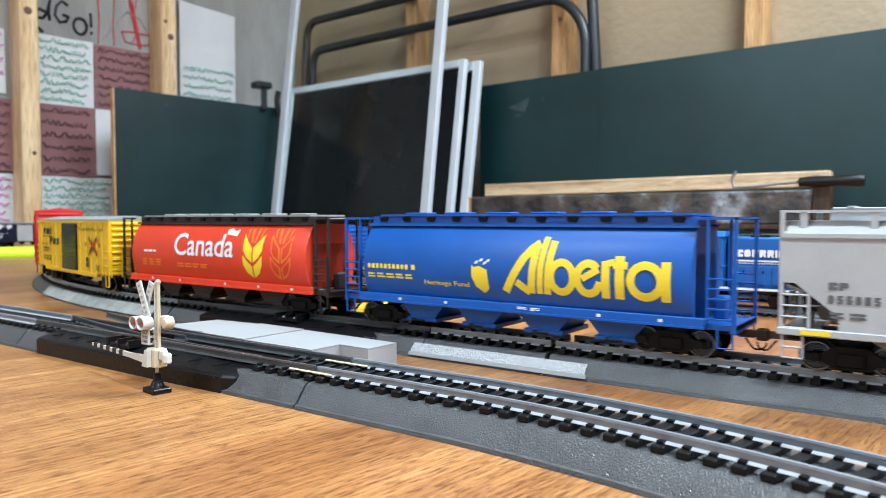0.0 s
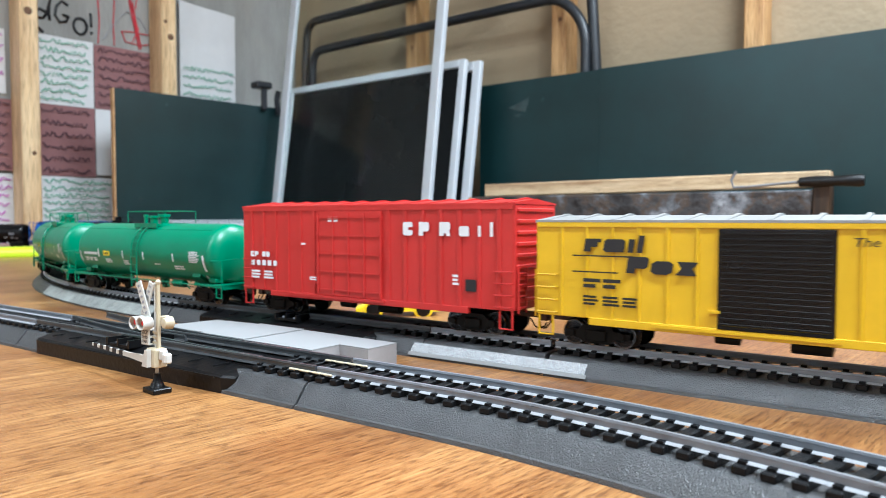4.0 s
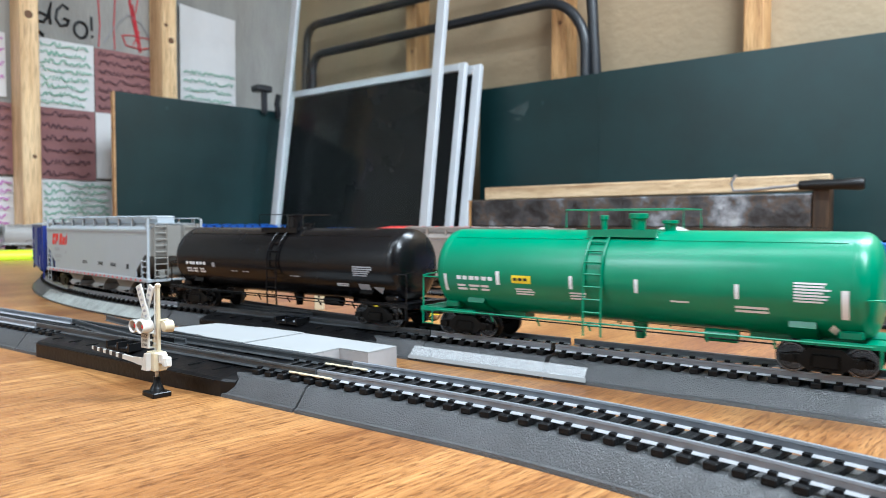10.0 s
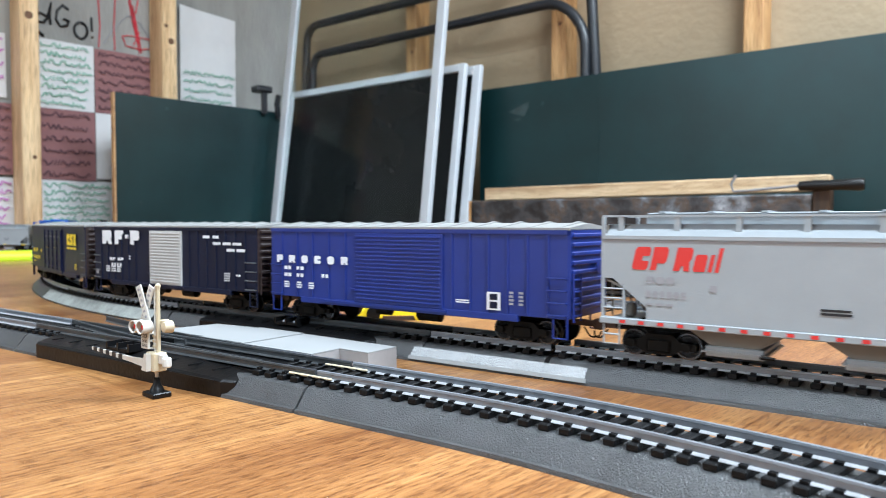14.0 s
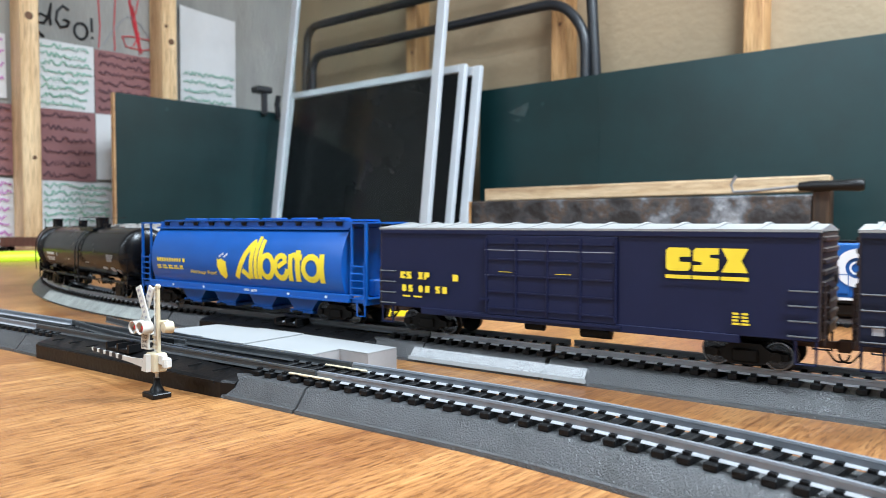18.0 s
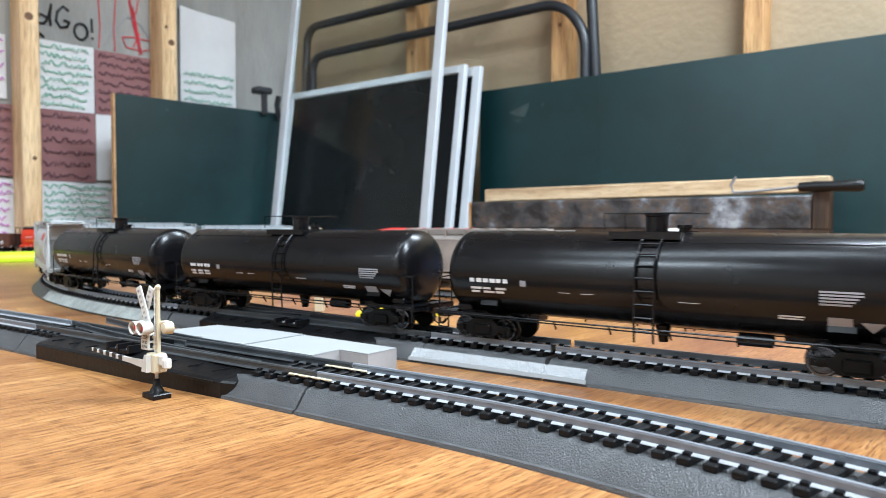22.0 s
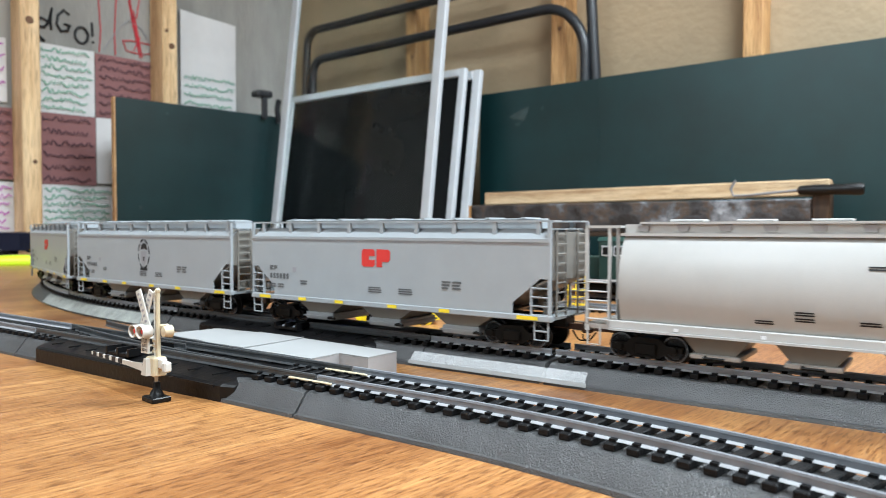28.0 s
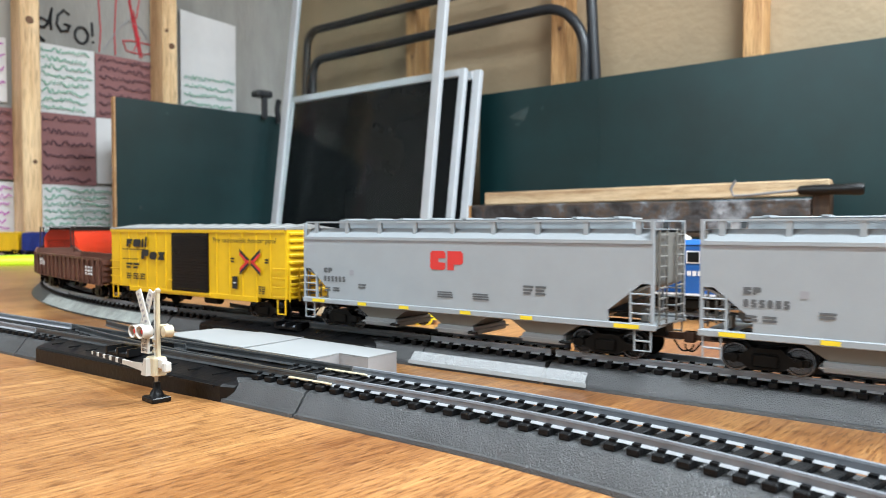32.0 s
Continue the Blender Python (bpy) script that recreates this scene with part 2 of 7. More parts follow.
def prism(bm, profile, x0, x1, axis="x", caps=True):
    """A closed outline (a, b) drawn along an axis: x -> (x, a, b), y -> (a, y, b), z -> (a, b, z)."""
    def at(s, p):
        return (s, p[0], p[1]) if axis == "x" else (p[0], s, p[1]) if axis == "y" else (p[0], p[1], s)
    a = [bm.verts.new(at(x0, p)) for p in profile]
    b = [bm.verts.new(at(x1, p)) for p in profile]
    n = len(profile)
    for i in range(n):
        bm.faces.new((a[i], a[(i + 1) % n], b[(i + 1) % n], b[i]))
    if caps:
        bm.faces.new(a)
        bm.faces.new(b[::-1])
    return bm


def loft(bm, rings, caps=True, closed=True):
    vs = [[bm.verts.new(p) for p in r] for r in rings]
    n = len(rings[0])
    for a, b in zip(vs, vs[1:]):
        for i in range(n if closed else n - 1):
            bm.faces.new((a[i], a[(i + 1) % n], b[(i + 1) % n], b[i]))
    if caps:
        bm.faces.new(vs[0][::-1])
        bm.faces.new(vs[-1])
    return bm


def tube(bm, pts, r, n=6):
    """A round bar along points."""
    pts = [Vector(p) for p in pts]
    rings = []
    up = None
    for i, p in enumerate(pts):
        d = (pts[min(i + 1, len(pts) - 1)] - pts[max(i - 1, 0)]).normalized()
        a = d.orthogonal().normalized() if up is None else (up - d * up.dot(d)).normalized()
        up = a
        c = d.cross(a)
        rings.append([p + r * (math.cos(2 * math.pi * k / n) * a + math.sin(2 * math.pi * k / n) * c) for k in range(n)])
    return loft(bm, rings)


def tubed(pts, r, n=6):
    return tube(bmesh.new(), pts, r, n)


def lathe(bm, prof, axis="x", n=24, centre=(0, 0, 0)):
    """Turn (along, radius) pairs round an axis."""
    rings = []
    for s, r in prof:
        ring = []
        for k in range(n):
            c, d = r * math.cos(2 * math.pi * k / n), r * math.sin(2 * math.pi * k / n)
            p = (s, c, d) if axis == "x" else (c, s, d) if axis == "y" else (c, d, s)
            ring.append((p[0] + centre[0], p[1] + centre[1], p[2] + centre[2]))
        rings.append(ring)
    return loft(bm, rings)


def oval(cx, cz, rx, rz, a0=0, a1=360, n=26):
    return [(cx + rx * math.cos(math.radians(a0 + (a1 - a0) * k / n)), cz + rz * math.sin(math.radians(a0 + (a1 - a0) * k / n))) for k in range(n + 1)]


# ---- the plan of the tracks ----
TH = -0.625
DX, DY = math.cos(TH), math.sin(TH)
BX, BY = -DY, DX                      # away from the camera, square to the main track


def plan(along, behind, z=0.0):
    """A place on the table by metres along the main track and metres behind it."""
    return Vector((DX * along + BX * behind, 0.328 + DY * along + BY * behind, z))


def main_line():
    """The main line as dense points with their run s: in from the back, round the bend, and off past the camera."""
    step = 0.004
    pts, s_at = [], []
    # straight and the bend before it, from the bend's far end to the front
    bend = []
    r, s0 = 0.75, -0.19
    for i in range(int(0.36 / step), 0, -1):
        a = i * step / r
        bend.append((plan(s0 - r * math.sin(a), r * (1 - math.cos(a))), s0 - i * step))
    first = bend[0][0]
    ha = TH - 0.36 / r
    h1 = Vector((math.cos(ha), math.sin(ha), 0))
    # the S behind it, up to the back stretch that crosses the table
    hb = -0.15
    h0, nb = Vector((math.cos(hb), math.sin(hb), 0)), Vector((-math.sin(hb), math.cos(hb), 0))

    def back_place(u, v):
        return Vector((-0.82, 1.44, 0)) + h0 * u + nb * v

    def bez(a, b, c, d, t):
        u = 1 - t
        return u ** 3 * a + 3 * u * u * t * b + 3 * u * t * t * c + t ** 3 * d
    p0 = back_place(0.374, 0)
    ess = [bez(p0, p0 + 0.575 * h0, first - 0.575 * h1, first, k / 400) for k in range(401)]
    lead = [back_place(-0.16 + 0.534 * k / 60, 0) for k in range(61)]
    r2, r3 = 0.42, 0.6
    far = [back_place(-0.16 - r2 * math.sin(a), -r2 * (1 - math.cos(a))) for a in np.linspace(math.pi / 2, 0, 140)]
    run = [back_place(-0.16 - r2, -r2 - x) for x in np.linspace(1.0, 0.01, 100)]
    turn = [back_place(-0.16 - r2 + r3 * (1 - math.cos(a)), -r2 - 1.0 - r3 * math.sin(a)) for a in np.linspace(3.4, 0.01, 200)]
    chain = turn + run + far[:-1] + lead[:-1] + ess
    # resample to arc length, ending at the bend's far end
    cum = [0.0]
    for a, b in zip(chain, chain[1:]):
        cum.append(cum[-1] + (b - a).length)
    end = cum[-1]
    back = [(p, bend[0][1] - (end - c)) for p, c in zip(chain, cum)]
    front = [(plan(x, 0), x) for x in np.arange(s0, 1.0, 0.01)]
    c0 = plan(1.0, 0) - 0.75 * Vector((BX, BY, 0))
    tail = []
    for i in range(0, 330):
        a = i * 0.01 / 0.75
        tail.append((c0 + 0.75 * (math.cos(a) * Vector((BX, BY, 0)) + math.sin(a) * Vector((DX, DY, 0))), 1.0 + i * 0.01))
    return back[:-1] + bend + front + tail


LINE = main_line()
LS = np.array([s for _, s in LINE])
LX = np.array([p.x for p, _ in LINE])
LY = np.array([p.y for p, _ in LINE])
RAIL_TOP = 0.0122


def on_line(s):
    f = min(1.0, max(0.0, (-s - 0.66) / 0.5))
    return Vector((np.interp(s, LS, LX), np.interp(s, LS, LY), RAIL_TOP - 0.0076 * f * f * (3 - 2 * f)))


RUN = [0.0, 0.1212, 0.2403, 0.3593, 0.4779, 0.5962, 0.7141, 0.8297, 0.9449, 1.0616, 1.1821, 1.3029, 1.4198, 1.5345, 1.648, 1.7615,
       1.8735, 1.9841, 2.0919, 2.1969, 2.3009, 2.4064, 2.5116, 2.62, 2.7291, 2.8384, 2.9467, 3.0538, 3.16, 3.2654, 3.3724, 3.4797, 3.5861]


def run_at(t):
    """How far the train has run after t seconds, smoothly between the whole seconds."""
    i = min(int(t), 31)
    f = t - i
    a, b = RUN[i], RUN[i + 1]
    va = (b - RUN[i - 1]) / 2 if i else b - a
    vb = (RUN[i + 2] - a) / 2 if i < 31 else b - a
    return a * (2 * f ** 3 - 3 * f * f + 1) + va * (f ** 3 - 2 * f * f + f) + b * (3 * f * f - 2 * f ** 3) + vb * (f ** 3 - f * f)


def car_pose(q, wheelbase, t):
    """The pose of a car whose middle rides q behind the train's mark, on its two trucks."""
    s = q + run_at(t)
    a, b = on_line(s - wheelbase / 2), on_line(s + wheelbase / 2)
    d = b - a
    m = (a + b) / 2
    return pose(m.x, m.y, m.z, 0, 0, math.degrees(math.atan2(d.y, d.x)))


TRAIN = []                            # (car, q, wheelbase)


# ---- the room ----
WR = Vector((0.785, -0.62, 0)).normalized()      # along the beige wall
WL = Vector((0.70, 0.714, 0)).normalized()       # along the concrete wall
CORNER = Vector((-0.486, 2.383, 0))
NR = Vector((-WR.y, WR.x, 0))                    # behind the beige wall
NL = Vector((-WL.y, WL.x, 0))                    # behind the concrete wall
FLOOR_Z, CEIL_Z = -0.76, 1.56


def frame_on(origin, along, z=0.0):
    """Axes on a wall: x along it, y behind it, z up."""
    along = along.normalized()
    n = Vector((-along.y, along.x, 0))
    return Matrix(((along.x, n.x, 0, origin.x), (along.y, n.y, 0, origin.y), (0, 0, 1, z), (0, 0, 0, 1)))


def wall(name, a, b, mat, label, thick=0.12):
    d = b - a
    tagged(part(name, boxed(0, d.length, 0, thick, FLOOR_Z, CEIL_Z), mat, None, "", frame_on(a, d)), label, "wall", kind="structure")


LEFT_END = CORNER - WL * 3.6
RIGHT_END = CORNER + WR * 4.4
wall("wall_concrete", LEFT_END, CORNER, M_CONCRETE, "bare grey concrete basement wall behind pine studs")
wall("wall_insulated", CORNER, RIGHT_END, M_KRAFT, "beige kraft-faced insulated basement wall between studs")
wall("wall_south", RIGHT_END, RIGHT_END - NR * 4.2, M_REAR, "plain dim painted basement wall")
wall("wall_west", LEFT_END - NL * 3.0, LEFT_END, M_WALL, "plain pale painted basement wall")
wall("wall_rear", RIGHT_END - NR * 4.2, LEFT_END - NL * 3.0, M_REAR, "plain dim painted basement wall")
tagged(part("floor", boxed(-3.2, 3.4, -3.6, 2.6, FLOOR_Z - 0.1, FLOOR_Z), M_FLOOR, None), "grey cement basement floor", "floor", kind="structure")
tagged(part("ceiling", boxed(-3.2, 3.4, -3.6, 2.6, CEIL_Z, CEIL_Z + 0.1), M_CEIL, None), "pale basement ceiling", "ceiling", kind="structure")

# ---- the table ----
table = thing("layout_table", "large table with a brown oak-grain laminate top", "table", m=pose(0, 0.328, 0, 0, 0, math.degrees(TH)))
part("tabletop", boxed(-1.95, 2.3, -2.3, 1.12, -0.03, 0.0, bevel=0.003), M_TABLE, table)
for lx in (-1.4, 0.3, 2.0):
    for ly in (-2.1, 0.95):
        part("leg", boxed(lx - 0.035, lx + 0.035, ly - 0.035, ly + 0.035, FLOOR_Z, -0.03), M_PINE, table)


# ---- tracks ----
def offset_line(pts, off, z):
    out = []
    for i, p in enumerate(pts):
        d = (pts[min(i + 1, len(pts) - 1)] - pts[max(i - 1, 0)])
        d.z = 0
        d.normalize()
        out.append(Vector((p.x - d.y * off, p.y + d.x * off, p.z + z)))
    return out


def sweep(bm, pts, profile):
    """Draw a closed outline (off, z) along points on the table."""
    cols = [offset_line(pts, o, z) for o, z in profile]
    return loft(bm, [[c[i] for c in cols] for i in range(len(pts))])


RAIL_PROFILE = [(-0.0013, 0), (0.0013, 0), (0.0004, 0.0006), (0.0004, 0.0019), (0.0006, 0.0021), (0.0005, 0.0027), (-0.0005, 0.0027), (-0.0006, 0.0021), (-0.0004, 0.0019), (-0.0004, 0.0006)]
FOOT_PROFILE = [(-0.00135, 0.0001), (0.00135, 0.0001), (0.00055, 0.0006), (-0.00055, 0.0006)]
BED_PROFILE = [(-0.0195, 0), (-0.0192, 0.0012), (-0.0182, 0.0014), (-0.0138, 0.0070), (-0.0125, 0.0076), (0.0125, 0.0076), (0.0138, 0.0070), (0.0182, 0.0014), (0.0192, 0.0012), (0.0195, 0)]
TIE_MESH = finish(boxed(-0.0016, 0.0016, -0.0122, 0.0122, 0, 0.0019, bevel=0.0003), "tie", M_TIE)
CHAIR_MESH = finish(box(box(bmesh.new(), -0.0009, 0.0009, -0.0105, -0.0068, 0.0019, 0.0026), -0.0009, 0.0009, 0.0068, 0.0105, 0.0019, 0.0026), "rail_chair", M_TIE)


def track(name, label, pts, bed=True, ties=True, z=0.0, single=0):
    """Points on the table, about evenly spaced: roadbed, ties and two rails."""
    th = thing(name, label, "train track")
    top = z + (0.0076 if bed else 0.0)
    if bed:
        part("roadbed", sweep(bmesh.new(), pts, [(o, z + h) for o, h in BED_PROFILE]), M_ROADBED, th, smooth=30)
    for side in (-1, 1):
        rl = part("rail", sweep(bmesh.new(), pts, [(o + side * 0.00865, top + 0.0019 + h) for o, h in RAIL_PROFILE]), M_RAIL, th, smooth=40)
        part("rail_foot", sweep(bmesh.new(), pts, [(o + side * 0.00865, top + 0.0019 + h) for o, h in FOOT_PROFILE]), M_FOOT, rl, smooth=40)
    if ties:
        cum = [0.0]
        for a, b in zip(pts, pts[1:]):
            cum.append(cum[-1] + (b - a).length)
        cum = np.array(cum)
        xs, ys = [p.x for p in pts], [p.y for p in pts]
        joined = bmesh.new()
        for k, s in enumerate(np.arange(0.0035, cum[-1], 0.0064)):
            x, y = np.interp(s, cum, xs), np.interp(s, cum, ys)
            x2, y2 = np.interp(s + 0.002, cum, xs), np.interp(s + 0.002, cum, ys)
            x1, y1 = np.interp(s - 0.002, cum, xs), np.interp(s - 0.002, cum, ys)
            m = pose(x, y, top, 0, 0, math.degrees(math.atan2(y2 - y1, x2 - x1)))
            if k < single:
                ob = part("tie", TIE_MESH, M_TIE, th, m=m)
                part("rail_chair", CHAIR_MESH, M_TIE, ob)
            else:
                n0 = len(joined.verts)
                joined.from_mesh(TIE_MESH)
                joined.verts.ensure_lookup_table()
                bmesh.ops.transform(joined, matrix=m, verts=joined.verts[n0:])
        if len(joined.verts):
            tagged(part("tie", joined, M_TIE, th), kind="stuff")
        else:
            joined.free()
    return th


def line_points(a, b, step=0.02, sunk=False):
    n = max(2, int(round((b - a) / step)) + 1)
    return [Vector((on_line(s).x, on_line(s).y, on_line(s).z - RAIL_TOP if sunk else 0)) for s in np.linspace(a, b, n)]


track("train_track", "black plastic roadbed track with steel rails on the table", line_points(0.062, 0.30)[::-1], single=40)
track("train_track", "black plastic roadbed track with steel rails on the table", line_points(0.302, 0.72)[::-1], single=0)
track("train_track", "black plastic roadbed track with steel rails on the table", line_points(0.0, 0.06)[::-1], single=20)
track("train_track", "curved black plastic roadbed track beside the far turnout", line_points(-0.36, -0.192), single=30)
track("train_track", "curved black plastic roadbed track with a pale worn slope", line_points(-0.66, -0.362), single=0)
track("train_track", "black plastic track across the back of the table", line_points(-2.35, -1.162), bed=False, single=0)
track("train_track", "black plastic track across the back of the table", line_points(-1.16, -0.662, sunk=True), single=0, ties=False)
track("train_track", "black plastic roadbed track further along the table", line_points(-5.6, -2.352), bed=False, single=0, ties=False)
track("train_track", "black plastic roadbed track further along the table", line_points(0.722, 4.2), single=0, ties=False)

# the near track: straight through its turnout, then an eighteen-inch curve towards the camera
NEAR_TH = -0.6182


def near_point(a, behind=0.0, z=0.0):
    """On the near track, a metres along it; right of its mark it bends towards the camera."""
    base = Vector((0.00405, 0.21363, z))
    d = Vector((math.cos(NEAR_TH), math.sin(NEAR_TH), 0))
    n = Vector((-d.y, d.x, 0))
    if a < 0:
        return base + d * a + n * behind
    r = 0.4286
    ang = NEAR_TH - a / r
    return base - n * r + Vector((-math.sin(ang), math.cos(ang), 0)) * (r + behind)


track("train_track", "black plastic roadbed curve with steel rails and worn slopes", [near_point(a) for a in np.arange(-0.0495, 0.32, 0.01)], single=50)
track("train_track", "black plastic roadbed curve near the table edge", [near_point(a) for a in np.arange(0.312, 0.75, 0.02)], ties=False)
track("train_track", "black plastic roadbed straight behind the near turnout", [near_point(a) for a in np.linspace(-0.60, -0.2415, 20)], single=0)


# ---- things along the walls ----
def lean_frame(behind, k, z, lean=0.0):
    """Axes on a plane before the beige wall: x along it from the corner, z up, its top leaning back."""
    return frame_on(CORNER + NR * behind + WR * k, WR, z) @ Matrix.Rotation(-math.atan(lean), 4, "X")


def on_concrete(k, z, off=0.0):
    return frame_on(CORNER + WL * k - NL * off, WL, z)


def stud(m, label, width, depth, mat, knots):
    ob = thing("wall_stud", label, "stud", group="wall studs", m=m)
    part("timber", boxed(0, width, -depth, 0, FLOOR_Z, CEIL_Z, bevel=0.002), mat, ob)
    for kx, kz, r in knots:
        part("knot", lathe(bmesh.new(), [(-depth - 0.0012, 0.0005), (-depth - 0.0012, r * 0.8), (-depth + 0.002, r)], "y", 12, (kx, 0, kz)), M_KNOT, ob)
    return ob


M_KNOT = material("pine_knot", (0.16, 0.075, 0.03), 0.6, grain=0.4, scale=120)
stud(on_concrete(-0.836, 0, 0.006), "pale pine stud against the concrete wall", 0.042, 0.080, M_STUDPINE, [(0.02, 0.56, 0.011), (0.027, 0.22, 0.006)])
stud(on_concrete(-0.489, 0, 0.006), "pale pine stud against the concrete wall", 0.042, 0.080, M_STUDPINE, [(0.026, 0.56, 0.010), (0.012, 0.60, 0.006)])
for k in (0.535, 0.994, 1.432, 1.86):
    stud(lean_frame(0, k, 0), "orange-brown wooden stud on the beige wall", 0.038, 0.06, M_STUD, [(0.024, 0.53, 0.006)])

# thin strips between the studs stand in for the bed tubes' shadow bands
M_TUBESHADE = material("tube_shadow_tone", (0.33, 0.25, 0.155), 0.8, grain=0.15, scale=20)
for k0, k1 in ((0.06, 0.53), (0.585, 0.99)):
    for z in (0.50, 0.59, 0.66):
        thing("tube_shadow_strip", "thin strip standing in for a bed tube's shadow on the beige wall", "seam", group="laps of the facing",
              m=lean_frame(0, k0, z), bm=boxed(0, k1 - k0, -0.0010, 0.0, 0, 0.0060), mat=M_TUBESHADE)


def squiggle(bm, x0, x1, z, height, y, rnd, width=0.0018):
    """A line of unreadable handwriting: a wavering ribbon."""
    x, pts = x0, []
    while x < x1:
        pts.append((x, z + rnd.uniform(-height / 2, height / 2)))
        x += rnd.uniform(0.0022, 0.0050)
        if rnd.random() < 0.12:
            pts.append(None)
            x += 0.005
    run = [p for p in pts if p]
    rows = []
    for i, p in enumerate(run):
        q, r = run[max(0, i - 1)], run[min(len(run) - 1, i + 1)]
        dx, dz = r[0] - q[0], r[1] - q[1]
        n = math.hypot(dx, dz) or 1
        rows.append([bm.verts.new((p[0] - dz / n * width * k, y, p[1] + dx / n * width * k)) for k in (-1, 1)])
    for u, v in zip(rows, rows[1:]):
        bm.faces.new((u[0], v[0], v[1], u[1]))
    return bm


def sheet_of_paper(k0, k1, z0, z1, mat, ink, lines, label, off=0.004, slope=0.0, start=0.92, height=0.014):
    w, h = k1 - k0, z1 - z0
    ob = thing("paper_sheet", label, "paper", group="papers on the wall", m=on_concrete(k0, z0, off))
    bm = bmesh.new()
    n = 6
    front = [[bm.verts.new((w * i / n, -0.002 - 0.003 * math.sin(math.pi * i / n * 2 + k0 * 40) * (j / n), h * j / n + slope * i / n * (j / n))) for j in range(n + 1)] for i in range(n + 1)]
    for i in range(n):
        for j in range(n):
            bm.faces.new((front[i][j], front[i + 1][j], front[i + 1][j + 1], front[i][j + 1]))
    me = finish(bm, "sheet", mat, 60)
    part("sheet", me, mat, ob)
    if lines:
        rnd = random.Random(int(1000 * (k1 + 3)))
        for i in range(lines):
            z = h * (start - (start - 0.08) * i / max(1, lines - 1))
            part("writing", squiggle(bmesh.new(), w * 0.05, w * rnd.uniform(0.85, 0.97), z, height, -0.0065, rnd), ink, ob)
    return ob


sheet_of_paper(-0.776, -0.640, 0.354, 0.528, M_PAPER, M_INKGREEN, 8, "white paper with lines of green handwriting")
sheet_of_paper(-0.638, -0.469, 0.354, 0.524, M_PAPERPINK, M_INKDARK, 7, "dusty pink paper with dark handwriting", 0.006)
sheet_of_paper(-0.776, -0.640, 0.171, 0.353, M_PAPERPINK, M_INKDARK, 6, "dusty pink paper with dark handwriting", 0.007)
sheet_of_paper(-0.776, -0.590, 0.0, 0.170, M_PAPER, M_INKGREEN, 9, "white paper with lines of green handwriting")
sheet_of_paper(-0.404, -0.228, 0.40, 0.690, M_PAPER, M_INKGREEN, 4, "curling white paper with faint green writing below", 0.012, -0.016, 0.34)
sheet_of_paper(-0.98, -0.846, 0.368, 0.526, M_PAPER, M_INKPURPLE, 9, "white paper with purple handwriting")
sheet_of_paper(-0.98, -0.832, 0.179, 0.355, M_PAPERPINK, M_INKDARK, 7, "dusty pink paper with dark handwriting", 0.007)
sheet_of_paper(-0.98, -0.832, -0.02, 0.172, M_PAPER, M_INKPURPLE, 9, "white paper with purple handwriting")
sheet_of_paper(-0.638, -0.52, 0.178, 0.353, M_PAPER, M_INKDARK, 0, "blank white paper on the wall", 0.008)


def text_mesh(body, bold=0.0):
    """A word in the built-in font, flat, as vertices (u, v) in 0..1 with its faces."""
    cu = bpy.data.curves.new("word", "FONT")
    cu.body, cu.size, cu.offset, cu.resolution_u = body, 1.0, bold, 3
    ob = new("word", cu)
    me = bpy.data.meshes.new_from_object(ob.evaluated_get(bpy.context.evaluated_depsgraph_get()))
    bpy.data.objects.remove(ob)
    bm = bmesh.new()
    bm.from_mesh(me)
    lo = [min(v.co[i] for v in bm.verts) for i in (0, 1)]
    hi = [max(v.co[i] for v in bm.verts) for i in (0, 1)]
    for v in bm.verts:
        v.co = ((v.co.x - lo[0]) / (hi[0] - lo[0]), 0, (v.co.y - lo[1]) / (hi[1] - lo[1]))
    return bm


slogan = thing("wall_writing", "large black marker handwriting on the concrete wall", "writing", m=on_concrete(-0.812, 0.523, 0.002) @ Matrix.Scale(1.16, 4))
for pts in ([(0.052, 0.055), (0.040, 0.060), (0.030, 0.050), (0.033, 0.040), (0.046, 0.040), (0.054, 0.052), (0.062, 0.085), (0.058, 0.055), (0.060, 0.038)],
            [(0.098, 0.078), (0.086, 0.086), (0.074, 0.072), (0.071, 0.052), (0.080, 0.038), (0.094, 0.042), (0.098, 0.054), (0.086, 0.056), (0.100, 0.052)],
            oval(0.123, 0.037, 0.014, 0.018, 70, 440, 16), [(0.146, 0.070), (0.147, 0.040)], [(0.1475, 0.028), (0.1480, 0.024)],
            [(0.0, 0.085), (-0.008, 0.075), (-0.010, 0.060), (-0.002, 0.054)], [(0.020, 0.024), (0.036, 0.018), (0.046, 0.010)]):
    part("stroke", tubed([(a, -0.001, b) for a, b in pts], 0.0030, 5), M_BLACKINK, slogan)
marks = thing("wall_drawing", "red and grey marker scribble on the concrete wall", "drawing", m=on_concrete(-0.633, 0.53, 0.002))
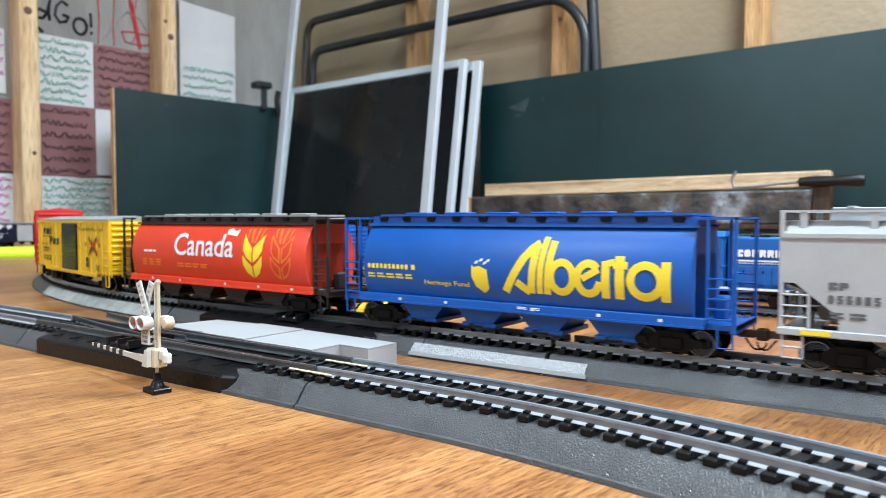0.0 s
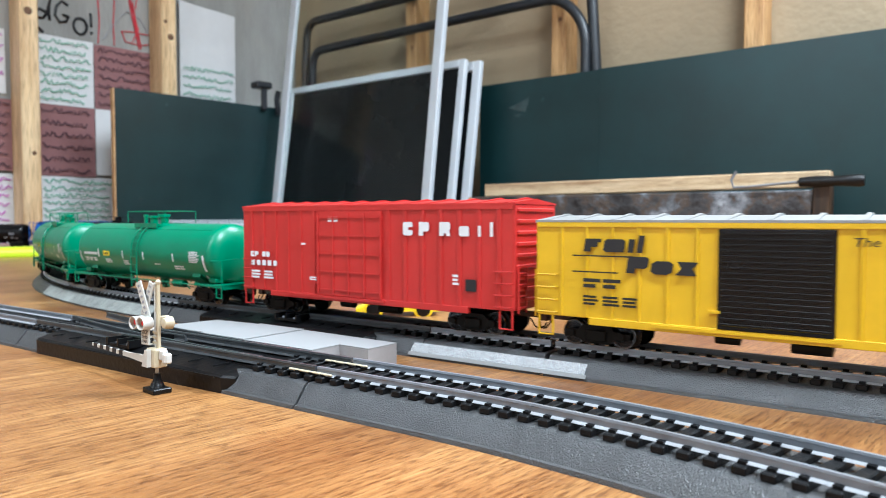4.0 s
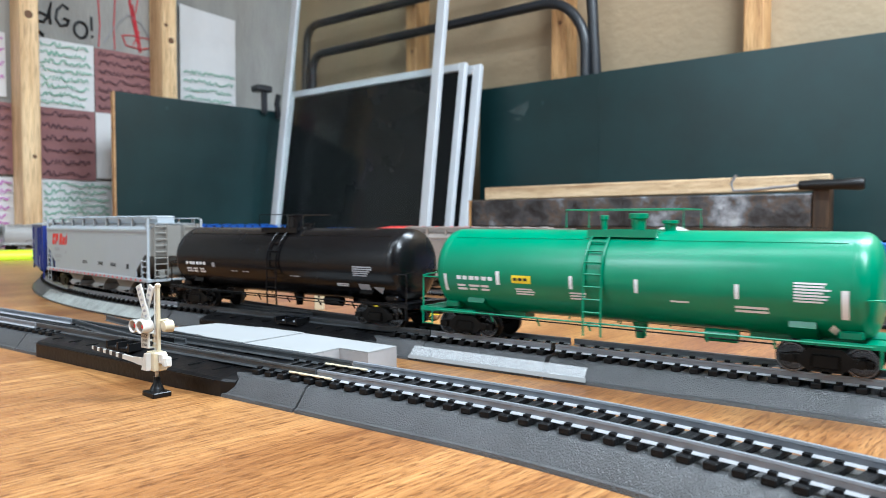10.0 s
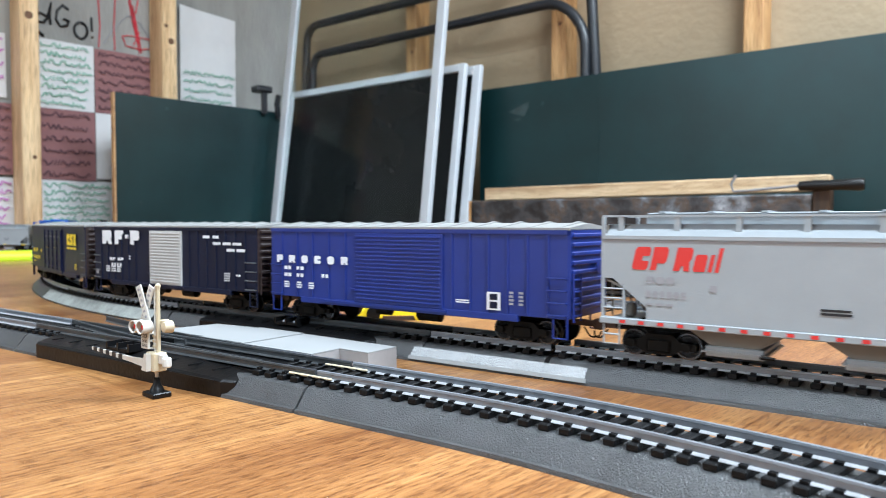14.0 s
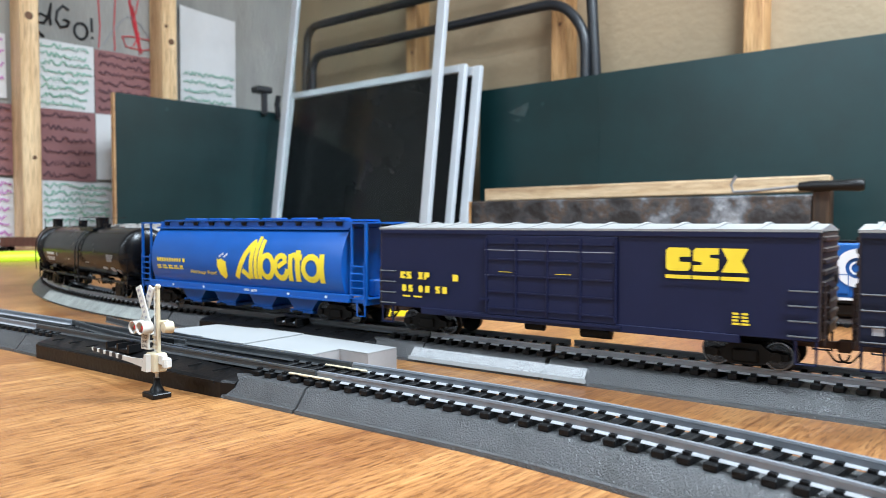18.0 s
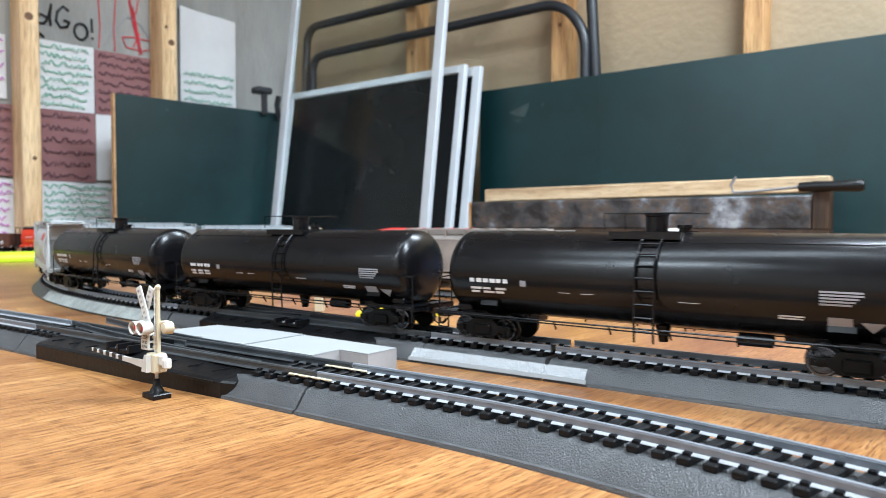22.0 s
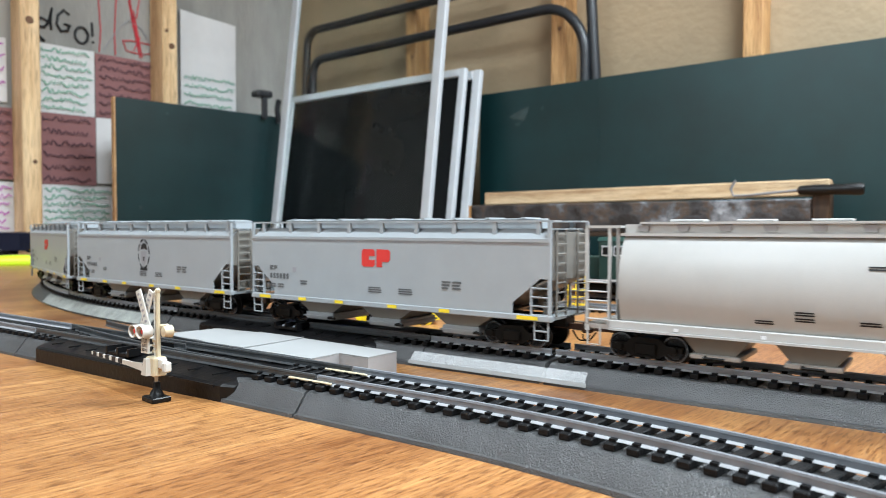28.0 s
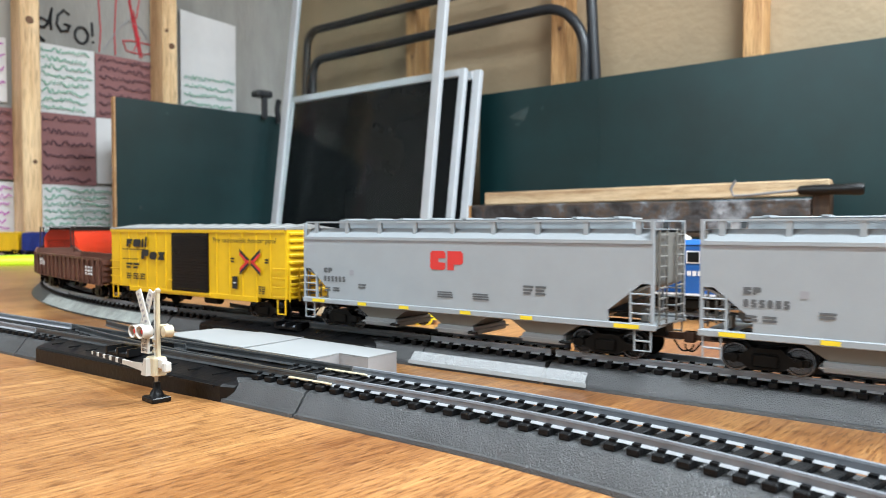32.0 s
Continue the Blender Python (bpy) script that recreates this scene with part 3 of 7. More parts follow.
for pts, mat in (([(0.008, 0.0), (0.012, 0.06), (0.006, 0.17)], M_INKRED), ([(0.050, 0.0), (0.048, 0.06), (0.055, 0.17)], M_INKRED),
                 ([(0.085, 0.17), (0.098, 0.09), (0.118, 0.0), (0.104, 0.10), (0.123, 0.004), (0.100, 0.13), (0.114, 0.02), (0.090, 0.16)], M_INKRED),
                 ([(0.02, 0.01), (0.05, 0.06), (0.085, 0.10), (0.12, 0.085), (0.15, 0.04)], M_GREYINK), ([(0.070, 0.042), (0.095, 0.046), (0.150, 0.044)], M_INKRED),
                 ([(0.070, 0.042), (0.080, 0.016), (0.12, 0.012), (0.150, 0.020)], M_INKRED), ([(0.108, 0.11), (0.118, 0.17)], M_INKRED), ([(0.100, 0.02), (0.118, 0.06)], M_INKRED)):
    part("stroke", tubed([(a, -0.001, b) for a, b in pts], 0.0016, 4), mat, marks)

# green boards on edge
M_CHALK = material("chalk_smear", (0.035, 0.06, 0.06), 0.8, grain=0.5, scale=30)
b1 = thing("green_board", "dark green painted board leaning against the concrete wall", "board", m=on_concrete(-0.669, 0, 0.22))
part("panel", boxed(0, 0.60, 0, 0.016, FLOOR_Z, 0.379, bevel=0.001), M_GREENBOARD, b1)
part("raw_edge", boxed(-0.004, 0.0, 0, 0.016, FLOOR_Z, 0.378), M_PINE, b1, "pale raw wooden edge")
for x, z, r in ((0.13, 0.352, 0.004), (0.06, 0.11, 0.005)):
    part("chalk_mark", lathe(bmesh.new(), [(-0.001, 0.0004), (-0.001, r), (0.001, r)], "y", 9, (x, 0, z)), M_CHALK, b1)
b2 = thing("green_board", "long dark green table half standing on edge against the beige wall", "board", m=lean_frame(-0.12, 0.83, 0))
part("panel", boxed(0, 0.3186, 0.0004, 0.018, FLOOR_Z, 0.3862, bevel=0.0003), M_GREENBOARD, b2)
part("panel", boxed(0.3188, 2.2, 0, 0.018, FLOOR_Z, 0.388, bevel=0.0003), M_GREENBOARD, b2)
for pts in ([(0.085, 0.325), (0.140, 0.345), (0.138, 0.330), (0.128, 0.312), (0.10, 0.318)], [(0.10, 0.305), (0.118, 0.309), (0.112, 0.300)], [(0.172, 0.335), (0.178, 0.341), (0.181, 0.336), (0.176, 0.331)]):
    part("chalk_mark", prism(bmesh.new(), pts, 0.0002, 0.0018, "y"), M_CHALK, b2, "pale chalk smudge")

# clamps hooked on the board's top edge
clamp = thing("bar_clamp", "black iron bar clamp hooked over the green board", "clamp", m=on_concrete(-0.262, 0.379, 0.225))
part("jaw", boxed(-0.028, 0.022, -0.018, 0.02, 0.048, 0.066, bevel=0.004), M_PIPE, clamp)
part("bar", boxed(-0.008, 0.008, -0.012, -0.001, -0.012, 0.05, bevel=0.002), M_PIPE, clamp)
part("screw", tubed([(0.045, -0.008, -0.02), (0.04, -0.008, 0.02), (0.046, -0.008, 0.045)], 0.008), M_PIPE, clamp)


def framed(name, label, category, m, w, z0, z1, bar, depth, pane_mat, posts=True):
    ob = thing(name, label, category, m=m)
    for x in (0, w - bar):
        part("stile", boxed(x, x + bar, 0, depth, z0, z1, bevel=0.002), M_ALLOY, ob)
    for z in (z0, z1 - bar):
        part("cross_rail", boxed(bar, w - bar, 0.001, depth - 0.001, z, z + bar, bevel=0.002), M_ALLOY, ob)
    pane = part("pane", boxed(bar, w - bar, depth * 0.4, depth * 0.4 + 0.003, z0 + bar, z1 - bar), pane_mat, ob)
    return ob, pane


M_GLASS = bpy.data.materials.new("window_glass")
M_GLASS.use_nodes = True
g = M_GLASS.node_tree.nodes["Principled BSDF"]
g.inputs["Base Color"].default_value = (0.74, 0.76, 0.74, 1)
g.inputs["Transmission Weight"].default_value, g.inputs["Roughness"].default_value, g.inputs["IOR"].default_value = 1.0, 0.02, 1.2
_, pane = framed("storm_door", "tall aluminium-framed glass storm door leaning on the wall", "door", lean_frame(-0.315, 0.251, 0, 0.13), 0.566, FLOOR_Z, 1.05, 0.026, 0.015, M_GLASS)
pane.visible_shadow = False
framed("window_screen", "white-framed dark insect screen leaning on the wall", "screen", lean_frame(-0.27, 0.215, 0, 0.15), 0.633, FLOOR_Z, 0.442, 0.019, 0.014, M_MESH)
framed("window_screen", "white-framed dark insect screen leaning on the wall", "screen", lean_frame(-0.245, 0.303, 0, 0.15), 0.572, FLOOR_Z, 0.4385, 0.023, 0.014, M_MESH)

# bent black tubes of a folded bed frame
bed = thing("bed_frame", "folded black steel tube bed frame against the wall", "bed frame", m=lean_frame(-0.074, 0, 0))


def arc(points, n=6):
    """Round the corners of a polyline a little."""
    out = [Vector(points[0])]
    for a, b, c in zip(points, points[1:], points[2:]):
        a, b, c = Vector(a), Vector(b), Vector(c)
        r = min(0.05, (a - b).length / 2, (c - b).length / 2)
        p, q = b + (a - b).normalized() * r, b + (c - b).normalized() * r
        out += [p.lerp(b, k / n).lerp(b.lerp(q, k / n), k / n) for k in range(n + 1)]
    return out + [Vector(points[-1])]


part("tube", tubed(arc([(0.140, 0, -0.3), (0.134, 0, 0.50), (0.146, 0, 0.664), (0.9, 0, 0.662)]), 0.012, 10), M_PIPE, bed, smooth=60)
part("tube", tubed(arc([(0.178, -0.013, -0.3), (0.182, -0.013, 0.568), (1.035, -0.013, 0.572), (1.098, -0.013, 0.50), (1.10, -0.013, -0.4)]), 0.012, 10), M_PIPE, bed, smooth=60)
part("tube", tubed([(1.12, 0, -0.4), (1.118, 0, 0.40), (1.10, 0, 0.66)], 0.013, 10), M_PIPE, bed, smooth=60)

# timber at the back of the table
beam = thing("timber_beam", "dark stained timber with spotted paint and pale end", "timber", m=frame_on(plan(-0.635, 1.0), Vector((DX, DY, 0))))
part("beam", boxed(0, 0.639, -0.02, 0.02, 0.052, 0.106, bevel=0.002), M_STAINED, beam)
part("end_block", boxed(0.640, 0.664, -0.0225, 0.02, 0.0518, 0.112, bevel=0.001), M_DARKWOOD, beam)
part("lower_rail", boxed(0, 0.664, -0.0225, 0.02, 0.044, 0.0515, bevel=0.001), M_DARKWOOD, beam, "brown wooden lower rail")
part("end_face", boxed(-0.006, -0.0005, -0.02, 0.02, 0.052, 0.106), M_STUD, beam)
for x in (0.06, 0.54):
    part("foot", boxed(x, x + 0.05, -0.016, 0.018, 0, 0.0438), M_BLACKP, beam)
thing("pine_plank", "pale pine plank lying on the dark timber", "plank", m=frame_on(plan(-0.606, 1.0), Vector((DX, DY, 0)), 0.106) @ pose(0, 0, 0, 0, -0.4, 0),
      bm=boxed(0, 0.634, -0.014, 0.018, 0.0, 0.0255, bevel=0.002), mat=M_PLANK)
tool = thing("hand_tool", "tool with a black grip and a hooked steel shaft", "tool", m=frame_on(plan(-0.13, 0.965), Vector((DX, DY, 0)), 0.118))
part("grip", lathe(bmesh.new(), [(0.115, 0.002), (0.118, 0.007), (0.14, 0.0088), (0.175, 0.008), (0.200, 0.0098), (0.206, 0.008), (0.2065, 0.001)], "x", 14), M_BLACKP, tool, smooth=50)
part("shaft", tubed([(0.116, 0, 0), (0.04, 0, -0.006), (0.02, 0, -0.006), (0.016, 0, 0.006), (0.024, 0, 0.02)], 0.0022), M_RAIL, tool, smooth=60)

# lime strap across the table
strap = thing("lime_strap", "lime yellow plastic strap lying on the table", "strap", m=pose(0, 0, 0))
part("band", tubed([(-1.2, 0.80, 0.004), (-0.78, 1.09, 0.005), (-0.62, 1.17, 0.006), (-0.40, 1.28, 0.004)], 0.011, 8), M_LIME, strap, smooth=60)


# ---- rolling stock: parts that all cars share ----
def frame_profile(x):
    return [(x - 0.0132, 0.0036), (x - 0.0132, 0.0058), (x - 0.0075, 0.0062), (x - 0.0048, 0.0086), (x + 0.0048, 0.0086), (x + 0.0075, 0.0062),
            (x + 0.0132, 0.0058), (x + 0.0132, 0.0036), (x + 0.0078, 0.0034), (x + 0.0050, 0.0014), (x - 0.0050, 0.0014), (x - 0.0078, 0.0034)]


def wheel_mesh(side):
    return finish(lathe(bmesh.new(), [(side * 0.0070, 0.0012), (side * 0.0070, 0.0056), (side * 0.0078, 0.0056), (side * 0.0080, 0.0049), (side * 0.0103, 0.0047), (side * 0.0104, 0.0040), (side * 0.0097, 0.0036), (side * 0.0097, 0.0014), (side * 0.0104, 0.0010), (side * 0.0104, 0.0002)], "y", 22), "wheel", P_WHEEL, 35)


WHEELS = {-1: wheel_mesh(-1), 1: wheel_mesh(1)}
TREAD = {s: finish(lathe(bmesh.new(), [(s * 0.0102, 0.0041), (s * 0.01055, 0.0042), (s * 0.01055, 0.0047), (s * 0.0102, 0.0048)], "y", 22), "tyre_face", P_TREAD, 35) for s in (-1, 1)}
FRAMES = {s: finish(prism(bmesh.new(), frame_profile(0), s * 0.0118 - 0.0009, s * 0.0118 + 0.0009, "y"), "side_frame", P_TRUCK) for s in (-1, 1)}
SPRINGS = {s: finish(box(bmesh.new(), -0.0042, 0.0042, *sorted((s * 0.0127, s * 0.0136)), 0.0022, 0.0068, bevel=0.0006), "spring_box", P_TRUCK) for s in (-1, 1)}
CAPS = {s: finish(lathe(bmesh.new(), [(s * 0.0126, 0.0017), (s * 0.0138, 0.0015), (s * 0.0139, 0.0002)], "y", 10), "bearing_cap", P_TRUCK, 40) for s in (-1, 1)}
BOLSTER = finish(boxed(-0.004, 0.004, -0.011, 0.011, 0.0035, 0.0085, bevel=0.0004), "truck", P_TRUCK)
AXLE = finish(lathe(bmesh.new(), [(-0.0102, 0.0008), (0.0102, 0.0008)], "y", 8), "axle", P_WHEEL)


def truck_parts(car, x):
    tr = part("truck", BOLSTER, P_TRUCK, car, m=pose(x, 0, 0))
    for dx in (-0.010, 0.010):
        part("axle", AXLE, P_WHEEL, tr, m=pose(dx, 0, 0.0048))
    for s in (-1, 1):
        part("side_frame", FRAMES[s], P_TRUCK, tr)
        part("spring_box", SPRINGS[s], P_TRUCK, tr)
        for dx in (-0.010, 0.010):
            part("wheel", WHEELS[s], P_WHEEL, tr, m=pose(dx, 0, 0.0048))
            part("tyre_face", TREAD[s], P_TREAD, tr, m=pose(dx, 0, 0.0048))
            part("bearing_cap", CAPS[s], P_TRUCK, tr, m=pose(dx, 0, 0.0048))


def couplers(car, half):
    for s in (-1, 1):
        bm = boxed(*sorted((s * (half - 0.012), s * (half + 0.0015))), -0.0012, 0.0012, 0.0075, 0.0098)
        box(bm, *sorted((s * (half + 0.001), s * (half + 0.0048))), -0.0026, 0.0012, 0.0066, 0.0106, bevel=0.0004)
        part("coupler", bm, M_RUSTY, car, "rusty brown knuckle coupler")
        part("air_hose", tubed(arc([(s * (half - 0.002), -0.004, 0.0075), (s * (half + 0.001), -0.0045, 0.0035), (s * (half + 0.004), -0.003, 0.0042), (s * (half + 0.0045), -0.002, 0.006)], 3), 0.00035, 5), P_TRUCK, car)


M_RUSTY = material("rusty_coupler", (0.07, 0.035, 0.022), 0.6, 0.3, grain=0.4, scale=200)
SHIFT = -0.0075
M_DIMINK = material("worn_dark_ink", (0.10, 0.105, 0.11), 0.55, grain=0.2, scale=90)


def car_base(name, label, category, q, length):
    car = thing(name, label, category, group="goods train")
    wb = max(0.034, length - 0.056)
    for x in (-wb / 2, wb / 2):
        truck_parts(car, x)
    couplers(car, length / 2 - 0.003)
    if q is not None:
        TRAIN.append((car, q + SHIFT, wb))
    return car


def ladder(name, x0, x1, y, z0, z1, rungs, mat, car, r=0.00042, plane="x"):
    """Two stringers and rungs; in the plane of the car's side (x) or of its end (y)."""
    def at(a, z):
        return (a, y, z) if plane == "x" else (y, a, z)
    la = part(name, tube(tubed([at(x0, z0), at(x0, z1)], r, 5), [at(x1, z0), at(x1, z1)], r, 5), mat, car)
    for k in range(rungs):
        z = z0 + (z1 - z0) * (k + 0.5) / rungs
        part("rung", tubed([at(x0, z), at(x1, z)], r * 0.9, 5), mat, la)
    return la


def side_word(body, x0, x1, z0, z1, mat, car, surf, bold=0.0, label="", slant=0.0):
    """A word on the camera's side of a car; surf(z) is the half-width there."""
    bm = text_mesh(body, bold)
    for k in range(1, 9):
        bmesh.ops.bisect_plane(bm, geom=bm.verts[:] + bm.edges[:] + bm.faces[:], plane_co=(0, 0, k / 9), plane_no=(0, 0, 1))
    for v in bm.verts:
        z = z0 + v.co.z * (z1 - z0)
        v.co = (x0 + v.co.x * (x1 - x0) + slant * v.co.z, -surf(z) - 0.00022, z)
    return part("lettering", bm, mat, car, label)


def side_shape(points, mat, car, surf, name="emblem", label=""):
    """A flat painted shape (x, z), or a list of them, on the side, bent to it."""
    bm = bmesh.new()
    many = points if isinstance(points[0], list) else [points]
    for one in many:
        f = bm.faces.new([bm.verts.new((x, 0, z)) for x, z in one])
        f.normal_update()
        bmesh.ops.triangulate(bm, faces=[f])
    zs = [p[1] for one in many for p in one]
    for k in range(1, 7):
        bmesh.ops.bisect_plane(bm, geom=bm.verts[:] + bm.edges[:] + bm.faces[:], plane_co=(0, 0, min(zs) + (max(zs) - min(zs)) * k / 7), plane_no=(0, 0, 1))
    for v in bm.verts:
        v.co.y = -surf(v.co.z) - 0.00018
    return part(name, bm, mat, car, label)


def bars(car, x0, x1, z0, z1, rows, mat, surf, breaks=2, seed=1):
    """Small print that cannot be read: rows of plain bars."""
    rnd = random.Random(seed)
    bm = bmesh.new()
    h = (z1 - z0) / (rows * 1.6)
    for i in range(rows):
        z = z1 - (z1 - z0) * (i + 0.5) / rows
        x = x0
        for b in range(breaks):
            w = (x1 - x0) / breaks
            e = x + w * rnd.uniform(0.62, 0.9)
            ys = [-surf(z - h / 2) - 0.0002, -surf(z + h / 2) - 0.0002]
            bm.faces.new([bm.verts.new(p) for p in ((x, ys[0], z - h / 2), (e, ys[0], z - h / 2), (e, ys[1], z + h / 2), (x, ys[1], z + h / 2))])
            x += w
    return part("small_print", bm, mat, car)


def side_rect(car, x0, x1, z0, z1, mat, surf, name="panel_mark", label=""):
    return side_shape([(x0, z0), (x1, z0), (x1, z1), (x0, z1)], mat, car, surf, name, label)


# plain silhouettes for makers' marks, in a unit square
SILHOUETTES = {
    "slot": [(0, 0.12), (0.12, 0), (0.88, 0), (1, 0.12), (1, 0.38), (0.55, 0.40), (0.55, 0.60), (1, 0.62), (1, 0.88), (0.88, 1), (0.12, 1), (0, 0.88)],
    "flag": [(0, 0), (0.42, 0), (0.42, 0.30), (0.86, 0.30), (1, 0.42), (1, 0.88), (0.86, 1), (0, 1)],
    "boot": [(0, 0), (0.38, 0), (0.44, 0.22), (0.56, 0.22), (0.64, 0), (1, 0), (0.88, 0.40), (0.98, 0.52), (0.98, 0.88), (0.84, 1), (0, 1)],
    "comb": [(0, 0), (0.44, 0), (0.44, 0.36), (0.82, 0.36), (0.82, 0.70), (1, 0.74), (1, 1), (0, 1)],
    "step": [(0, 0), (0.88, 0), (1, 0.12), (1, 0.56), (0.66, 0.60), (0.66, 0.72), (1, 0.74), (1, 1), (0.12, 1), (0, 0.88), (0, 0.44), (0.34, 0.40), (0.34, 0.28), (0, 0.26)],
    "bow": [(0, 0), (1, 0), (0.76, 0.5), (1, 1), (0, 1), (0.24, 0.5)],
    "bar": [(0, 0), (1, 0), (1, 1), (0, 1)],
    "lump": [(0, 0.12), (0.12, 0), (1, 0), (1, 0.60), (0.88, 0.72), (0.12, 0.72), (0, 0.60)],
    "pebble": [(0, 0.2), (0.22, 0), (0.78, 0), (1, 0.2), (1, 0.8), (0.78, 1), (0.22, 1), (0, 0.8)],
}


def maker_mark(car, x0, x1, z0, z1, shapes, mat, surf, lean=0.0, gap=0.14):
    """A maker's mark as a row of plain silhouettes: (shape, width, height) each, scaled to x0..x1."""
    total = sum(w for _, w, _ in shapes) + gap * (len(shapes) - 1)
    k = (x1 - x0 - lean * (z1 - z0)) / total
    x = x0
    for shape, w, f in shapes:
        if shape:
            pts = [(x + u * w * k + lean * v * f * (z1 - z0), z0 + v * f * (z1 - z0)) for u, v in SILHOUETTES[shape]]
            side_shape(pts, mat, car, surf, "emblem_block")
        x += (w + gap) * k


def digits(car, x0, x1, z0, z1, n, mat, surf, seed=1):
    """A fleet number as n plain blocks, notched in turn."""
    rnd = random.Random(seed)
    maker_mark(car, x0, x1, z0, z1, [(rnd.choice(("pebble", "bar", "step")), 0.7, 1) for _ in range(n)], mat, surf, 0, 0.34)


def block_letters(car, x0, z0, w, h, n, mat, surf, gap=0.3, lean=0.0):
    maker_mark(car, x0, x0 + w, z0, z0 + h, [(("slot", "flag", "lump")[i % 3], 0.8, 1) for i in range(n)], mat, surf, lean, gap)


def side_stroke(points, width, mat, car, surf, proud=0.0002, name="lettering_stroke"):
    """A painted stroke of even width along points (x, z) on the side."""
    bm = bmesh.new()
    rows = []
    for i, p in enumerate(points):
        a, b = points[max(0, i - 1)], points[min(len(points) - 1, i + 1)]
        dx, dz = b[0] - a[0], b[1] - a[1]
        d = math.hypot(dx, dz) or 1
        rows.append([bm.verts.new((p[0] - dz / d * k, 0, p[1] + dx / d * k)) for k in (-width / 2, width / 2)])
    for u, v in zip(rows, rows[1:]):
        bm.faces.new((u[0], v[0], v[1], u[1]))
    z0, z1 = min(v.co.z for v in bm.verts), max(v.co.z for v in bm.verts)
    for k in range(1, 7):
        bmesh.ops.bisect_plane(bm, geom=bm.verts[:] + bm.edges[:] + bm.faces[:], plane_co=(0, 0, z0 + (z1 - z0) * k / 7), plane_no=(0, 0, 1))
    for v in bm.verts:
        v.co.y = -surf(v.co.z) - proud
    return part(name, bm, mat, car)


CP_RAIL = [("slot", 0.85, 1), ("flag", 0.8, 1), (None, 0.15, 1), ("boot", 0.85, 1), ("lump", 0.62, 1), ("bar", 0.2, 0.72), ("bar", 0.2, 1)]


def flat(w):
    return lambda z: w


# ---- cylindrical covered hoppers ----
def cyl_side(z):
    return 0.0180 * math.sqrt(max(0.05, 1 - ((z - 0.0275) / 0.0235) ** 2))


def chute(car, x, top, mat, wide, outlet_mat):
    prof = [(x - wide / 2, top), (x + wide / 2, top), (x + 0.0065, 0.0045), (x - 0.0065, 0.0045)]
    ch = part("chute", prism(bmesh.new(), prof, -0.0115, 0.0115, "y"), mat, car)
    part("outlet", boxed(x - 0.0085, x + 0.0085, -0.0125, 0.0125, 0.0028, 0.0046, bevel=0.0003), outlet_mat, ch)
    part("gate_crank", tubed([(x - 0.003, -0.0125, 0.0038), (x - 0.003, -0.0155, 0.0038), (x + 0.004, -0.0155, 0.0038)], 0.0005, 5), P_TRUCK, ch)


